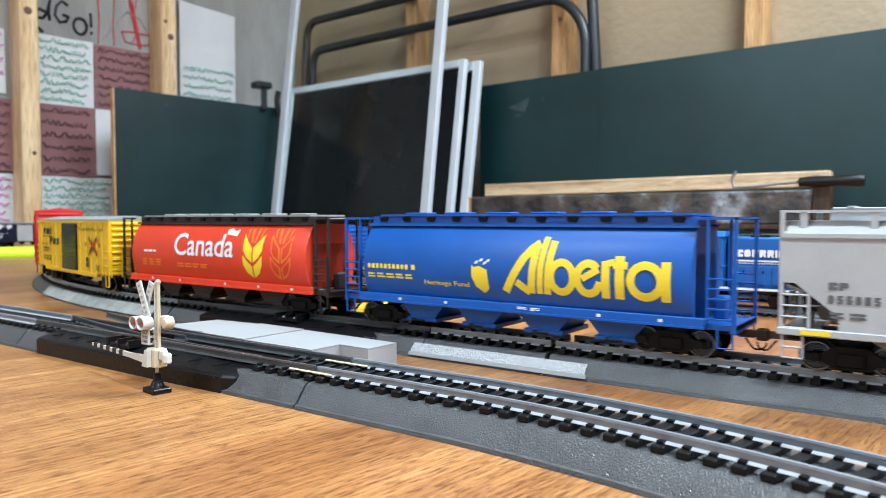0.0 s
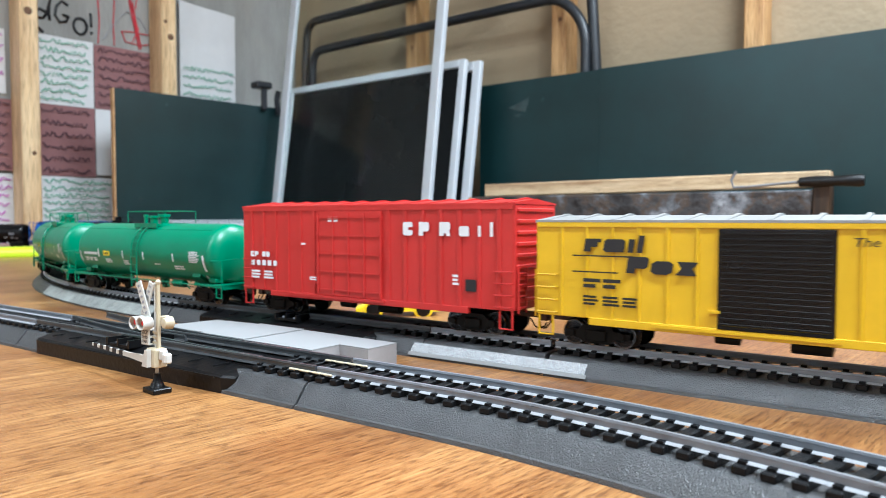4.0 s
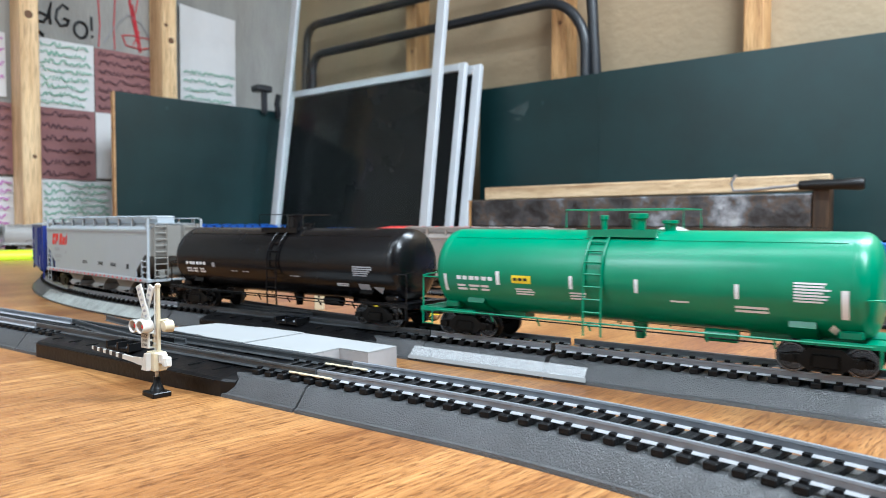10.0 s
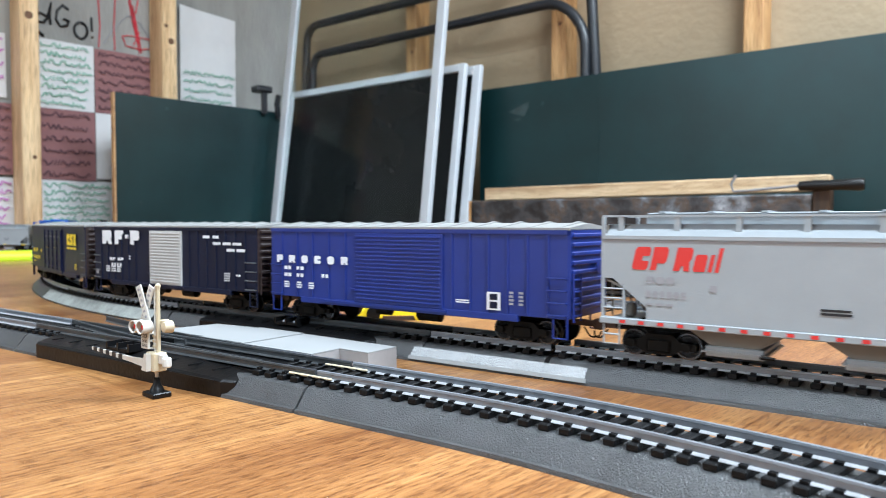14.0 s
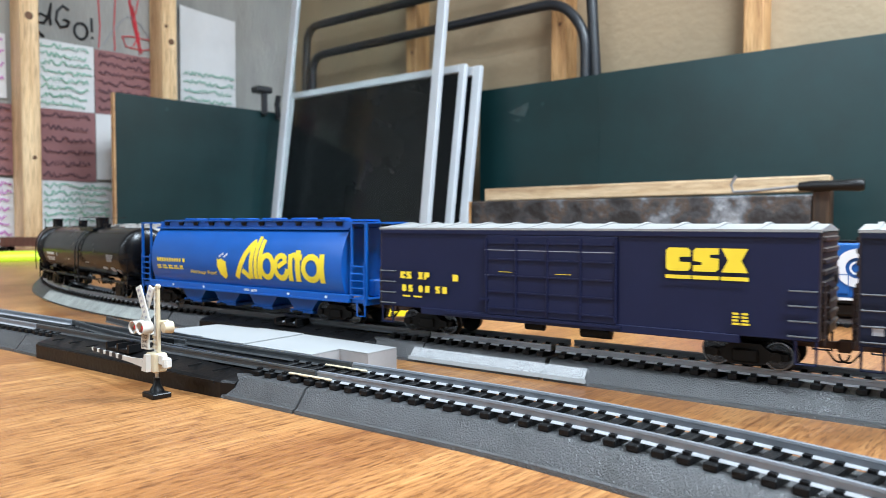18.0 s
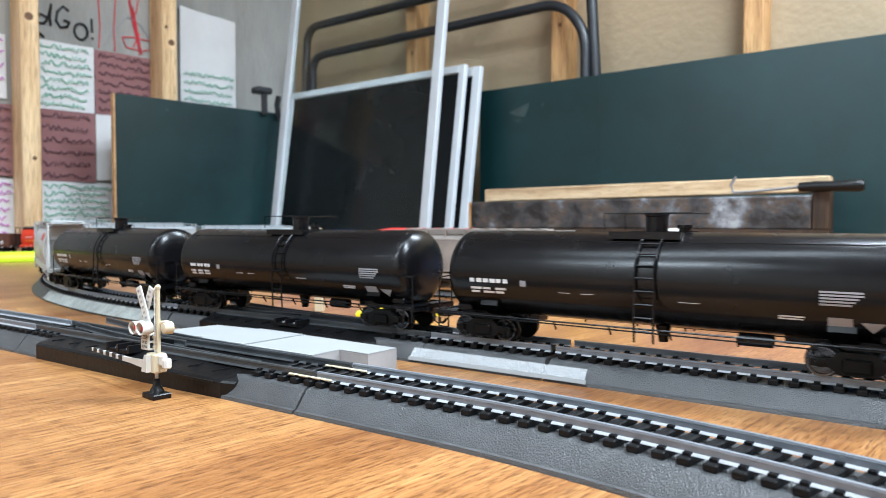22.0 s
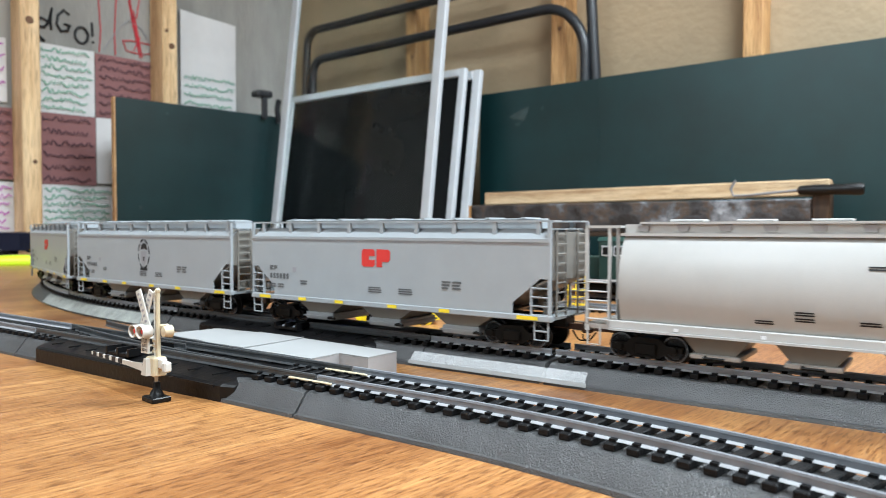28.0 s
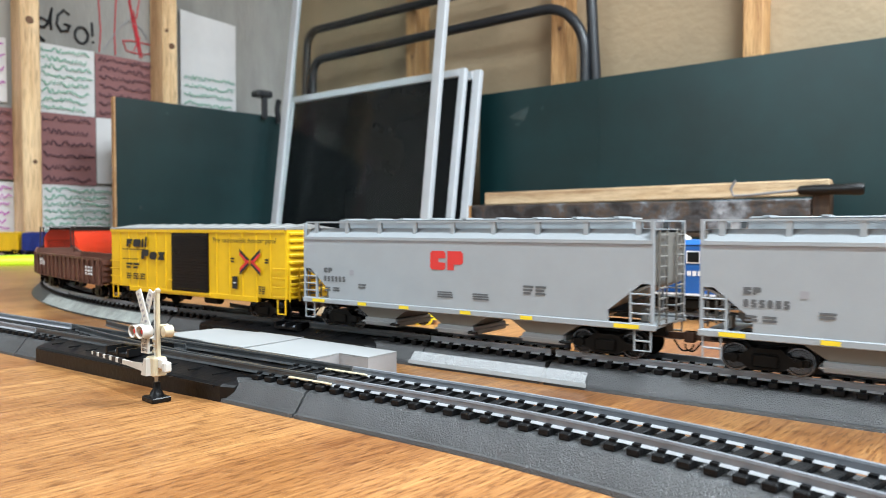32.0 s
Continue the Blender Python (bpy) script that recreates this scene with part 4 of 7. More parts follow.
def cylindrical_hopper(q, L, mat, label, trim=None, top=None, under=None):
    car = car_base("cylindrical_hopper", label, "hopper car", q, L)
    trim, top, under = trim or mat, top or mat, under or mat
    hb = L / 2 - 0.0195
    zs = np.linspace(0.0138, 0.0462, 15)
    ring = [(-cyl_side(z), z) for z in zs] + [(cyl_side(z), z) for z in zs[::-1]]
    body = bmesh.new()
    loft(body, [[(x, y * f, z) for y, z in ring] for x, f in ((-hb, 0.985), (-hb + 0.0008, 1), (hb - 0.0008, 1), (hb, 0.985))])
    part("barrel", body, mat, car, smooth=50)
    for s in (-1, 1):
        sill = part("side_sill", boxed(-hb - 0.004, hb + 0.004, *sorted((s * 0.0146, s * 0.0166)), 0.0112, 0.0146, bevel=0.0003), mat, car)
        part("sill_flange", boxed(-hb - 0.004, hb + 0.004, *sorted((s * 0.0162, s * 0.0173)), 0.0109, 0.0117), mat, sill)
        part("eave_rail", boxed(-hb - 0.001, hb + 0.001, *sorted((s * 0.0108, s * 0.0132)), 0.0455, 0.0466), trim, car)
        part("roof_coaming", boxed(-hb, hb, *sorted((s * 0.0098, s * 0.0112)), 0.0466, 0.0498), trim, car)
        n = 11
        for k in range(n):
            x = -hb + (k + 0.5) * 2 * hb / n
            part("roof_bracket", prism(bmesh.new(), [(x - 0.0024, 0.0494), (x + 0.0024, 0.0494), (x + 0.0016, 0.0474), (x - 0.0016, 0.0474)], *sorted((s * 0.0112, s * 0.0119)), "y"), P_TRUCK if trim is not P_WHITE else M_CARDEDGE, car)
    part("roof_deck", boxed(-hb, hb, -0.0100, 0.0100, 0.0466, 0.0488), trim, car)
    rb = part("running_board", boxed(-hb + 0.006, hb - 0.002, -0.0125, 0.0125, 0.0499, 0.0507), top, car)
    for k in range(6):
        x = -hb + 0.02 + k * (2 * hb - 0.04) / 5
        part("hatch", boxed(x - 0.006, x + 0.006, -0.004, 0.004, 0.0507, 0.0516, bevel=0.0003), top, car)
    for s in (-1, 1):
        e = s * (L / 2 - 0.0055)
        part("end_platform", boxed(*sorted((s * hb, e)), -0.0150, 0.0150, 0.0108, 0.0126), trim, car)
        part("end_slope", prism(bmesh.new(), [(s * hb, 0.0130), (s * (hb - 0.006), 0.0130), (s * (hb - 0.012), 0.042), (s * hb, 0.036)], -0.013, 0.013, "y"), under, car)
        part("end_beam", boxed(*sorted((e, e - s * 0.0018)), -0.0158, 0.0158, 0.0100, 0.0128), trim, car)
        part("brake_box", boxed(*sorted((s * (hb + 0.003), s * (hb + 0.007))), -0.002, 0.006, 0.0126, 0.021, bevel=0.0006), under, car)
        for y in (-0.0150, 0.0150):
            part("corner_post", boxed(*sorted((e, e - s * 0.0011)), y - 0.0006, y + 0.0006, 0.0126, 0.0492), trim, car)
            part("inner_post", boxed(*sorted((s * (hb + 0.004), s * (hb + 0.005))), y - 0.0005, y + 0.0005, 0.0126, 0.0492), trim, car)
            part("top_beam", boxed(*sorted((s * hb, e)), y - 0.0006, y + 0.0006, 0.0484, 0.0494), trim, car)
            ladder("ladder", e - s * 0.001, s * (hb + 0.0045), y * 1.07, 0.0128, 0.030, 5, trim, car)
            part("stirrup", tubed([(e - s * 0.001, y * 1.03, 0.0112), (e - s * 0.001, y * 1.03, 0.0048), (e - s * 0.006, y * 1.03, 0.0048), (e - s * 0.006, y * 1.03, 0.0112)], 0.0004, 5), trim, car)
        part("end_crosswalk", boxed(*sorted((s * hb, e)), -0.0150, 0.0150, 0.0486, 0.0492), top, car)
    for k in range(4):
        chute(car, (k - 1.5) * 0.0305, 0.0140, under, 0.0295, trim)
    for x in (-hb + 0.02, -0.03, 0.012, 0.04, hb - 0.012):
        side_rect(car, x, x + 0.0016, 0.0122, 0.0134, M_WHITEINK, flat(0.0167), "reflector")
    return car


def sheaf(car, x, mat, outline):
    """A stylised ear of wheat: two pairs of leaves and rising beards, filled or in outline."""
    z0 = 0.0172
    leaves = ([(0.0005, 0), (0.0050, 0.0026), (0.0076, 0.0070), (0.0078, 0.0122), (0.0040, 0.0086), (0.0005, 0.0062)],
              [(0.0005, 0.0082), (0.0050, 0.0110), (0.0076, 0.0145), (0.0084, 0.0235), (0.0045, 0.0195), (0.0005, 0.0160)])
    beards = ([(0.0005, 0.0185), (0.0018, 0.0190), (0.0034, 0.0262), (0.0018, 0.0262)], [(0.0048, 0.0212), (0.0058, 0.0222), (0.0066, 0.0262), (0.0054, 0.0262)])
    for s in (-1, 1):
        for pts in leaves:
            cx, cz = s * 0.0042, sum(p[1] for p in pts) / len(pts)

            def leaf(f):
                return [(x + cx + (s * a - cx) * f, z0 + cz + (b - cz) * f) for a, b in pts]
            ob = side_shape(leaf(1.0), mat, car, cyl_side, "wheat_leaf")
            if outline:
                side_shape(leaf(0.74), P_RED, ob, lambda z: cyl_side(z) + 0.00012, "leaf_inset")
        for pts in beards:
            side_shape([(x + s * a, z0 + b) for a, b in pts], M_ORINK, car, cyl_side, "wheat_beard")


def alberta(q, L):
    car = cylindrical_hopper(q, L, P_BLUE, "bright blue cylindrical hopper with big yellow lettering", None, None, P_BLUE)
    u = L / 0.187
    strokes = [([(0.0010, 0.0193), (0.0052, 0.0268), (0.0092, 0.0330), (0.0130, 0.0370), (0.0160, 0.0392)], 0.0034), ([(0.0062, 0.0236), (0.0122, 0.0196)], 0.0030),
               ([(0.0128, 0.0193), (0.0134, 0.0280), (0.0150, 0.0385)], 0.0032), ([(0.0165, 0.0193), (0.0171, 0.0300), (0.0188, 0.0417)], 0.0026),
               ([(0.0198, 0.0193), (0.0205, 0.0300), (0.0222, 0.0402)], 0.0030), (oval(0.0262, 0.0264, 0.0047, 0.0057), 0.0030),
               (oval(0.0372, 0.0264, 0.0046, 0.0057, 42, 350), 0.0030), ([(0.0345, 0.0262), (0.0412, 0.0300)], 0.0026),
               ([(0.0440, 0.0193), (0.0440, 0.0332)], 0.0032), ([(0.0440, 0.0312), (0.0452, 0.0325), (0.0475, 0.0328)], 0.0026),
               ([(0.0494, 0.0193), (0.0494, 0.0352)], 0.0036), ([(0.0468, 0.0318), (0.0524, 0.0318)], 0.0028),
               (oval(0.0591, 0.0264, 0.0056, 0.0057), 0.0031), ([(0.0664, 0.0193), (0.0664, 0.0336)], 0.0034)]
    for k, (pts, width) in enumerate(strokes):
        side_stroke(pts, width, M_YELINK, car, cyl_side, 0.00018 + 0.00002 * k)
    side_shape([(-0.0152, 0.0296), (-0.0140, 0.0286), (-0.0118, 0.0294), (-0.0076, 0.0278), (-0.0068, 0.0200), (-0.0092, 0.0180), (-0.0130, 0.0205), (-0.0152, 0.0250)], M_YELINK, car, cyl_side, "emblem", "yellow province outline")
    for x, z in ((-0.0138, 0.0300), (-0.0116, 0.0310), (-0.0098, 0.0298), (-0.0082, 0.0308)):
        side_shape([(x, z), (x + 0.0016, z + 0.0004), (x + 0.0020, z + 0.0016), (x + 0.0006, z + 0.0012)], M_WHITEINK, car, cyl_side, "emblem_fleck")
    side_word("Heritage Fund", -0.0400, -0.0165, 0.0196, 0.0222, M_YELINK, car, cyl_side, 0.01)
    digits(car, -0.0725, -0.0490, 0.0262, 0.0284, 10, M_YELINK, cyl_side, 8)
    side_rect(car, -0.0470, -0.0450, 0.0262, 0.0284, M_YELINK, cyl_side)
    bars(car, -0.0725, -0.0450, 0.0218, 0.0244, 2, M_YELINK, cyl_side, 5, 4)
    bars(car, 0.006 * u, 0.018 * u, 0.0125, 0.0137, 2, M_WHITEINK, flat(0.0168), 2, 4)
    return car


def canada(q, L):
    car = cylindrical_hopper(q, L, P_RED, "bright red cylindrical hopper with white word and wheat ears", P_DARK, P_ROOF, P_DARK)
    side_word("Canada", -0.033, 0.0215, 0.0275, 0.0405, M_WHITEINK, car, cyl_side, 0.012, "large white word")
    side_shape([(0.0135, 0.0402), (0.0225, 0.0392), (0.0232, 0.0428), (0.0195, 0.0420), (0.0170, 0.0434), (0.0132, 0.0427)], M_WHITEINK, car, cyl_side, "flag")
    sheaf(car, 0.0375, M_YELINK, False)
    sheaf(car, 0.0595, M_ORINK, True)
    bars(car, -0.030, -0.001, 0.0205, 0.0235, 2, M_ORINK, cyl_side, 4, 5)
    bars(car, -0.064, -0.050, 0.0285, 0.0305, 1, M_WHITEINK, cyl_side, 3, 6)
    bars(car, -0.066, -0.045, 0.0205, 0.025, 3, M_ORINK, cyl_side, 3, 7)
    return car


P_DARK = car_paint("dark_brown_black_paint", (0.022, 0.012, 0.011), 0.5, 0.3)


def white_hopper(q, L):
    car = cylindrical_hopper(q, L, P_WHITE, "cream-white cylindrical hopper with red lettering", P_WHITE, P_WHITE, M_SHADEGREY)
    maker_mark(car, 0.0345, 0.0660, 0.0350, 0.0408, CP_RAIL, M_REDINK, cyl_side, 0.25)
    maker_mark(car, 0.0315, 0.0375, 0.0250, 0.0278, [("slot", 0.8, 1), ("flag", 0.8, 1)], M_BLACKINK, cyl_side)
    digits(car, 0.0315, 0.0455, 0.0213, 0.0240, 6, M_BLACKINK, cyl_side, 4)
    bars(car, 0.0315, 0.043, 0.0178, 0.0198, 2, M_GREYINK, cyl_side, 3, 4)
    side_rect(car, 0.048, 0.0502, 0.0245, 0.0272, M_GREYINK, cyl_side)
    for x, z in ((0.0, 0.0355), (-0.020, 0.0205), (-0.02, 0.0185), (-0.002, 0.0185), (-0.032, 0.017)):
        bars(car, x, x + 0.007, z, z + 0.0016, 2, M_BLACKINK, cyl_side, 1, 5)
    side_rect(car, 0.055, 0.0575, 0.0175, 0.0205, M_BLACKINK, cyl_side)
    side_rect(car, 0.055, 0.0575, 0.0215, 0.0245, M_BLACKINK, cyl_side)
    return car


# Darker grey for ends, chutes and ladders: their shade is put into the colour.
M_SHADEGREY = car_paint("shaded_grey_paint", (0.20, 0.19, 0.17), 0.5)


# ---- flat-sided covered hoppers ----
def covered_hopper(q, L, mat, label, marks):
    car = car_base("covered_hopper", label, "hopper car", q, L)
    hb = L / 2 - 0.0085
    w = 0.0178
    for s in (-1, 1):
        side = [(-hb + 0.0165, 0.0142), (-hb + 0.0165, 0.0185), (-hb + 0.004, 0.0285), (-hb, 0.0285), (-hb, 0.0440), (hb, 0.0440), (hb, 0.0285), (hb - 0.004, 0.0285), (hb - 0.0165, 0.0185), (hb - 0.0165, 0.0142)]
        part("side_sheet", prism(bmesh.new(), side, *sorted((s * (w - 0.0008), s * w)), "y"), mat, car)
        part("eave_strip", boxed(-hb, hb, *sorted((s * (w - 0.001), s * (w + 0.0004))), 0.0428, 0.0441), mat, car)
        part("eave_seam", boxed(-hb, hb, *sorted((s * (w - 0.001), s * (w + 0.00015))), 0.0419, 0.0424), M_GREYINK, car)
        sill = part("side_sill", boxed(-hb - 0.001, hb + 0.001, *sorted((s * 0.0160, s * 0.0184)), 0.0118, 0.0142, bevel=0.0003), mat, car)
        part("roof_slope", prism(bmesh.new(), [(s * w, 0.0440), (s * 0.0125, 0.0482), (s * 0.0125, 0.0470), (s * (w - 0.0012), 0.0432)], -hb, hb, "x"), mat, car)
        rail = part("roof_rail", boxed(-hb - 0.001, hb + 0.001, *sorted((s * 0.0092, s * 0.0160)), 0.0508, 0.0515), mat, car)
        n = 9
        for k in range(n):
            x = -hb + 0.006 + k * (2 * hb - 0.012) / (n - 1)
            part("rail_bracket", prism(bmesh.new(), [(s * 0.0158, 0.0510), (s * 0.0146, 0.0510), (s * 0.0138, 0.0466), (s * 0.0156, 0.0456)], x - 0.0010, x + 0.0010, "x"), mat, rail)
    part("roof_deck", boxed(-hb, hb, -0.0125, 0.0125, 0.0468, 0.0482), mat, car)
    part("hatch_coaming", boxed(-hb + 0.012, hb - 0.012, -0.0055, 0.0055, 0.0482, 0.0517), mat, car)
    part("hatch_cover", boxed(-hb + 0.0125, hb - 0.0125, -0.0062, 0.0062, 0.0517, 0.0524, bevel=0.0003), mat, car, "pale trough hatch cover")
    for k in range(9):
        x = -hb + 0.018 + k * (2 * hb - 0.036) / 8
        part("hatch_latch", boxed(x - 0.001, x + 0.001, -0.0068, 0.0068, 0.0523, 0.0529), mat, car)
    for s in (-1, 1):
        e = s * (hb + 0.0005)
        # end sheets and slopes take the grey that has their shade painted in
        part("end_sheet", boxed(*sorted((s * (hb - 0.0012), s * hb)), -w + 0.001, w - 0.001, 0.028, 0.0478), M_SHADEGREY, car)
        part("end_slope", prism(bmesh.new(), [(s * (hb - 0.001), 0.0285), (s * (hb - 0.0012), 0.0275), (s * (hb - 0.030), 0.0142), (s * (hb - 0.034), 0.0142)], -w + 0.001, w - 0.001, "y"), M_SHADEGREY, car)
        part("centre_sill", boxed(*sorted((s * (hb - 0.034), e)), -0.004, 0.004, 0.0085, 0.0128), P_TRUCK, car)
        part("end_platform", boxed(*sorted((s * (hb - 0.010), e)), -0.0165, 0.0165, 0.0122, 0.0132), mat, car)
        part("air_tank", lathe(bmesh.new(), [(-0.005, 0.0005), (-0.0045, 0.003), (0.0045, 0.003), (0.005, 0.0005)], "y", 12, (s * (hb - 0.011), 0.004, 0.018)), M_SHADEGREY, car, smooth=40)
        part("brake_valve", boxed(*sorted((s * (hb - 0.008), s * (hb - 0.005))), -0.008, -0.004, 0.0135, 0.0185, bevel=0.0005), M_SHADEGREY, car)
        for y in (-0.0172, 0.0172):
            part("corner_post", boxed(*sorted((e, e - s * 0.0012)), y - 0.0007, y + 0.0007, 0.0118, 0.0509), mat, car)
            part("grab_post", boxed(*sorted((s * (hb - 0.0085), s * (hb - 0.0077))), y - 0.0005, y + 0.0005, 0.0135, 0.0282), mat, car)
            ladder("ladder", e - s * 0.0006, s * (hb - 0.008), y * 1.03, 0.0125, 0.0265, 4, mat, car)
            part("stirrup", tube(tubed([(e - s * 0.001, y * 1.02, 0.0120), (e - s * 0.001, y * 1.02, 0.0045), (e - s * 0.007, y * 1.02, 0.0045), (e - s * 0.007, y * 1.02, 0.0120)], 0.0004, 5), [(e - s * 0.001, y * 1.02, 0.008), (e - s * 0.007, y * 1.02, 0.008)], 0.0004, 5), mat, car)
        for y in (-0.0135, 0.0055):
            ladder("end_ladder", y, y + 0.008, e + s * 0.0006, 0.0135, 0.0478, 9, M_SHADEGREY, car, plane="y")
    for k in range(3):
        x = (k - 1) * 0.0425
        prof = [(x - 0.0205, 0.0142), (x + 0.0205, 0.0142), (x + 0.0075, 0.0062), (x - 0.0075, 0.0062)]
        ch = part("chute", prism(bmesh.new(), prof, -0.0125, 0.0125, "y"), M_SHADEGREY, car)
        part("outlet", boxed(x - 0.0095, x + 0.0095, -0.0135, 0.0135, 0.0028, 0.0064, bevel=0.0004), mat, ch)
        part("outlet_lip", boxed(x - 0.0105, x + 0.0105, -0.0142, 0.0142, 0.0042, 0.0048), mat, ch)
        part("gate_crank", tubed([(x + 0.009, -0.0135, 0.0045), (x + 0.009, -0.0165, 0.0045), (x + 0.0135, -0.0165, 0.0045)], 0.0006, 5), P_TRUCK, ch)
    marks(car, flat(w), hb)
    return car


def sill_marks(car, hb, mat, n, w=0.0022):
    for k in range(n):
        x = -hb + 0.008 + k * (2 * hb - 0.016) / (n - 1)
        side_rect(car, x - w / 2, x + w / 2, 0.0124, 0.0136, mat, flat(0.0185), "reflector")


def usual_print(car, surf, hb, mat=None):
    mat = mat or M_DIMINK
    maker_mark(car, -hb + 0.0135, -hb + 0.0190, 0.0268, 0.0292, [("slot", 0.8, 1), ("flag", 0.8, 1)], mat, surf)
    digits(car, -hb + 0.0135, -hb + 0.0275, 0.0226, 0.0252, 6, mat, surf, 3)
    side_rect(car, -hb + 0.0305, -hb + 0.0330, 0.0262, 0.0286, M_GREYINK, surf)
    bars(car, -hb + 0.014, -hb + 0.025, 0.0178, 0.0202, 2, mat, surf, 2, 3)
    bars(car, -hb + 0.036, -hb + 0.043, 0.0200, 0.0225, 2, mat, surf, 1, 4)
    for x in (-0.006, 0.012):
        bars(car, x, x + 0.0095, 0.0185, 0.0215, 3, mat, surf, 1, 5)
    bars(car, 0.036, 0.047, 0.0220, 0.0260, 3, mat, surf, 2, 6)


def grey_marks(car, surf, hb):
    for k, (x, w) in enumerate(((-hb + 0.006, 0.0085), (-0.052, 0.0055), (-0.027, 0.0055), (0.006, 0.0055), (0.035, 0.0055), (hb - 0.014, 0.0095))):
        side_rect(car, x, x + w, 0.0123, 0.0138, M_YELINK, flat(0.0185), "reflector", "yellow reflector strip")
    usual_print(car, surf, hb)


def cp_marks(car, surf, hb):
    grey_marks(car, surf, hb)
    maker_mark(car, -0.0100, 0.0072, 0.0305, 0.0386, [("slot", 1, 1), ("flag", 1, 1)], M_REDINK, surf, 0, 0.12)


def shield_marks(car, surf, hb):
    grey_marks(car, surf, hb)
    ring = [(0.0068 * math.cos(a), 0.0092 * math.sin(a)) for a in np.linspace(0, 2 * math.pi, 33)[:-1]]
    shapes = []
    for i in range(32):
        a, b = ring[i], ring[(i + 1) % 32]
        if i % 4 == 3:
            continue
        shapes.append([(a[0] - 0.0010, a[1] + 0.0322), (b[0] - 0.0010, b[1] + 0.0322), (b[0] * 0.86 - 0.0010, b[1] * 0.88 + 0.0322), (a[0] * 0.86 - 0.0010, a[1] * 0.88 + 0.0322)])
    side_shape(shapes, M_BLACKINK, car, surf, "emblem_ring")
    side_shape([(-0.0048, 0.0349), (-0.0038, 0.0376), (-0.0005, 0.0392), (0.0025, 0.0376), (0.0030, 0.0344), (0.0, 0.0356)], M_BLACKINK, car, surf)
    side_shape([(-0.0045, 0.0339), (0.0025, 0.0339), (0.0018, 0.0274), (-0.0010, 0.0249), (-0.0038, 0.0274)], M_GREYINK, car, surf)
    side_shape([(-0.0022, 0.0304), (0.0002, 0.0304), (-0.0004, 0.0276), (-0.0016, 0.0276)], M_BLACKINK, car, surf)
    side_shape([(-0.0055, 0.0219), (0.0035, 0.0219), (0.0028, 0.0236), (-0.0048, 0.0236)], M_BLACKINK, car, surf)


def soo_marks(car, surf, hb):
    sill_marks(car, hb, M_REDINK, 24)
    maker_mark(car, -hb + 0.0110, -hb + 0.0430, 0.0320, 0.0402, CP_RAIL, M_REDINK, surf, 0.22)
    maker_mark(car, -hb + 0.0165, -hb + 0.0265, 0.0272, 0.0297, [("step", 0.8, 1), ("pebble", 0.8, 1), ("pebble", 0.8, 1)], M_GREYINK, surf)
    digits(car, -hb + 0.0165, -hb + 0.0305, 0.0222, 0.0247, 6, M_GREYINK, surf, 2)
    side_rect(car, -hb + 0.0385, -hb + 0.0408, 0.0252, 0.0275, M_GREYINK, surf)
    bars(car, -hb + 0.0165, -hb + 0.027, 0.0192, 0.0206, 1, M_GREYINK, surf, 3, 3)
    for x, n in ((-0.016, 2), (0.012, 3), (0.033, 3)):
        bars(car, x, x + 0.0105, 0.0198, 0.0222, n, M_BLACKINK, surf, 1, 5)
    side_rect(car, hb - 0.030, hb - 0.0265, 0.0192, 0.0222, M_BLACKINK, surf)


def first_marks(car, surf, hb):
    grey_marks(car, surf, hb)


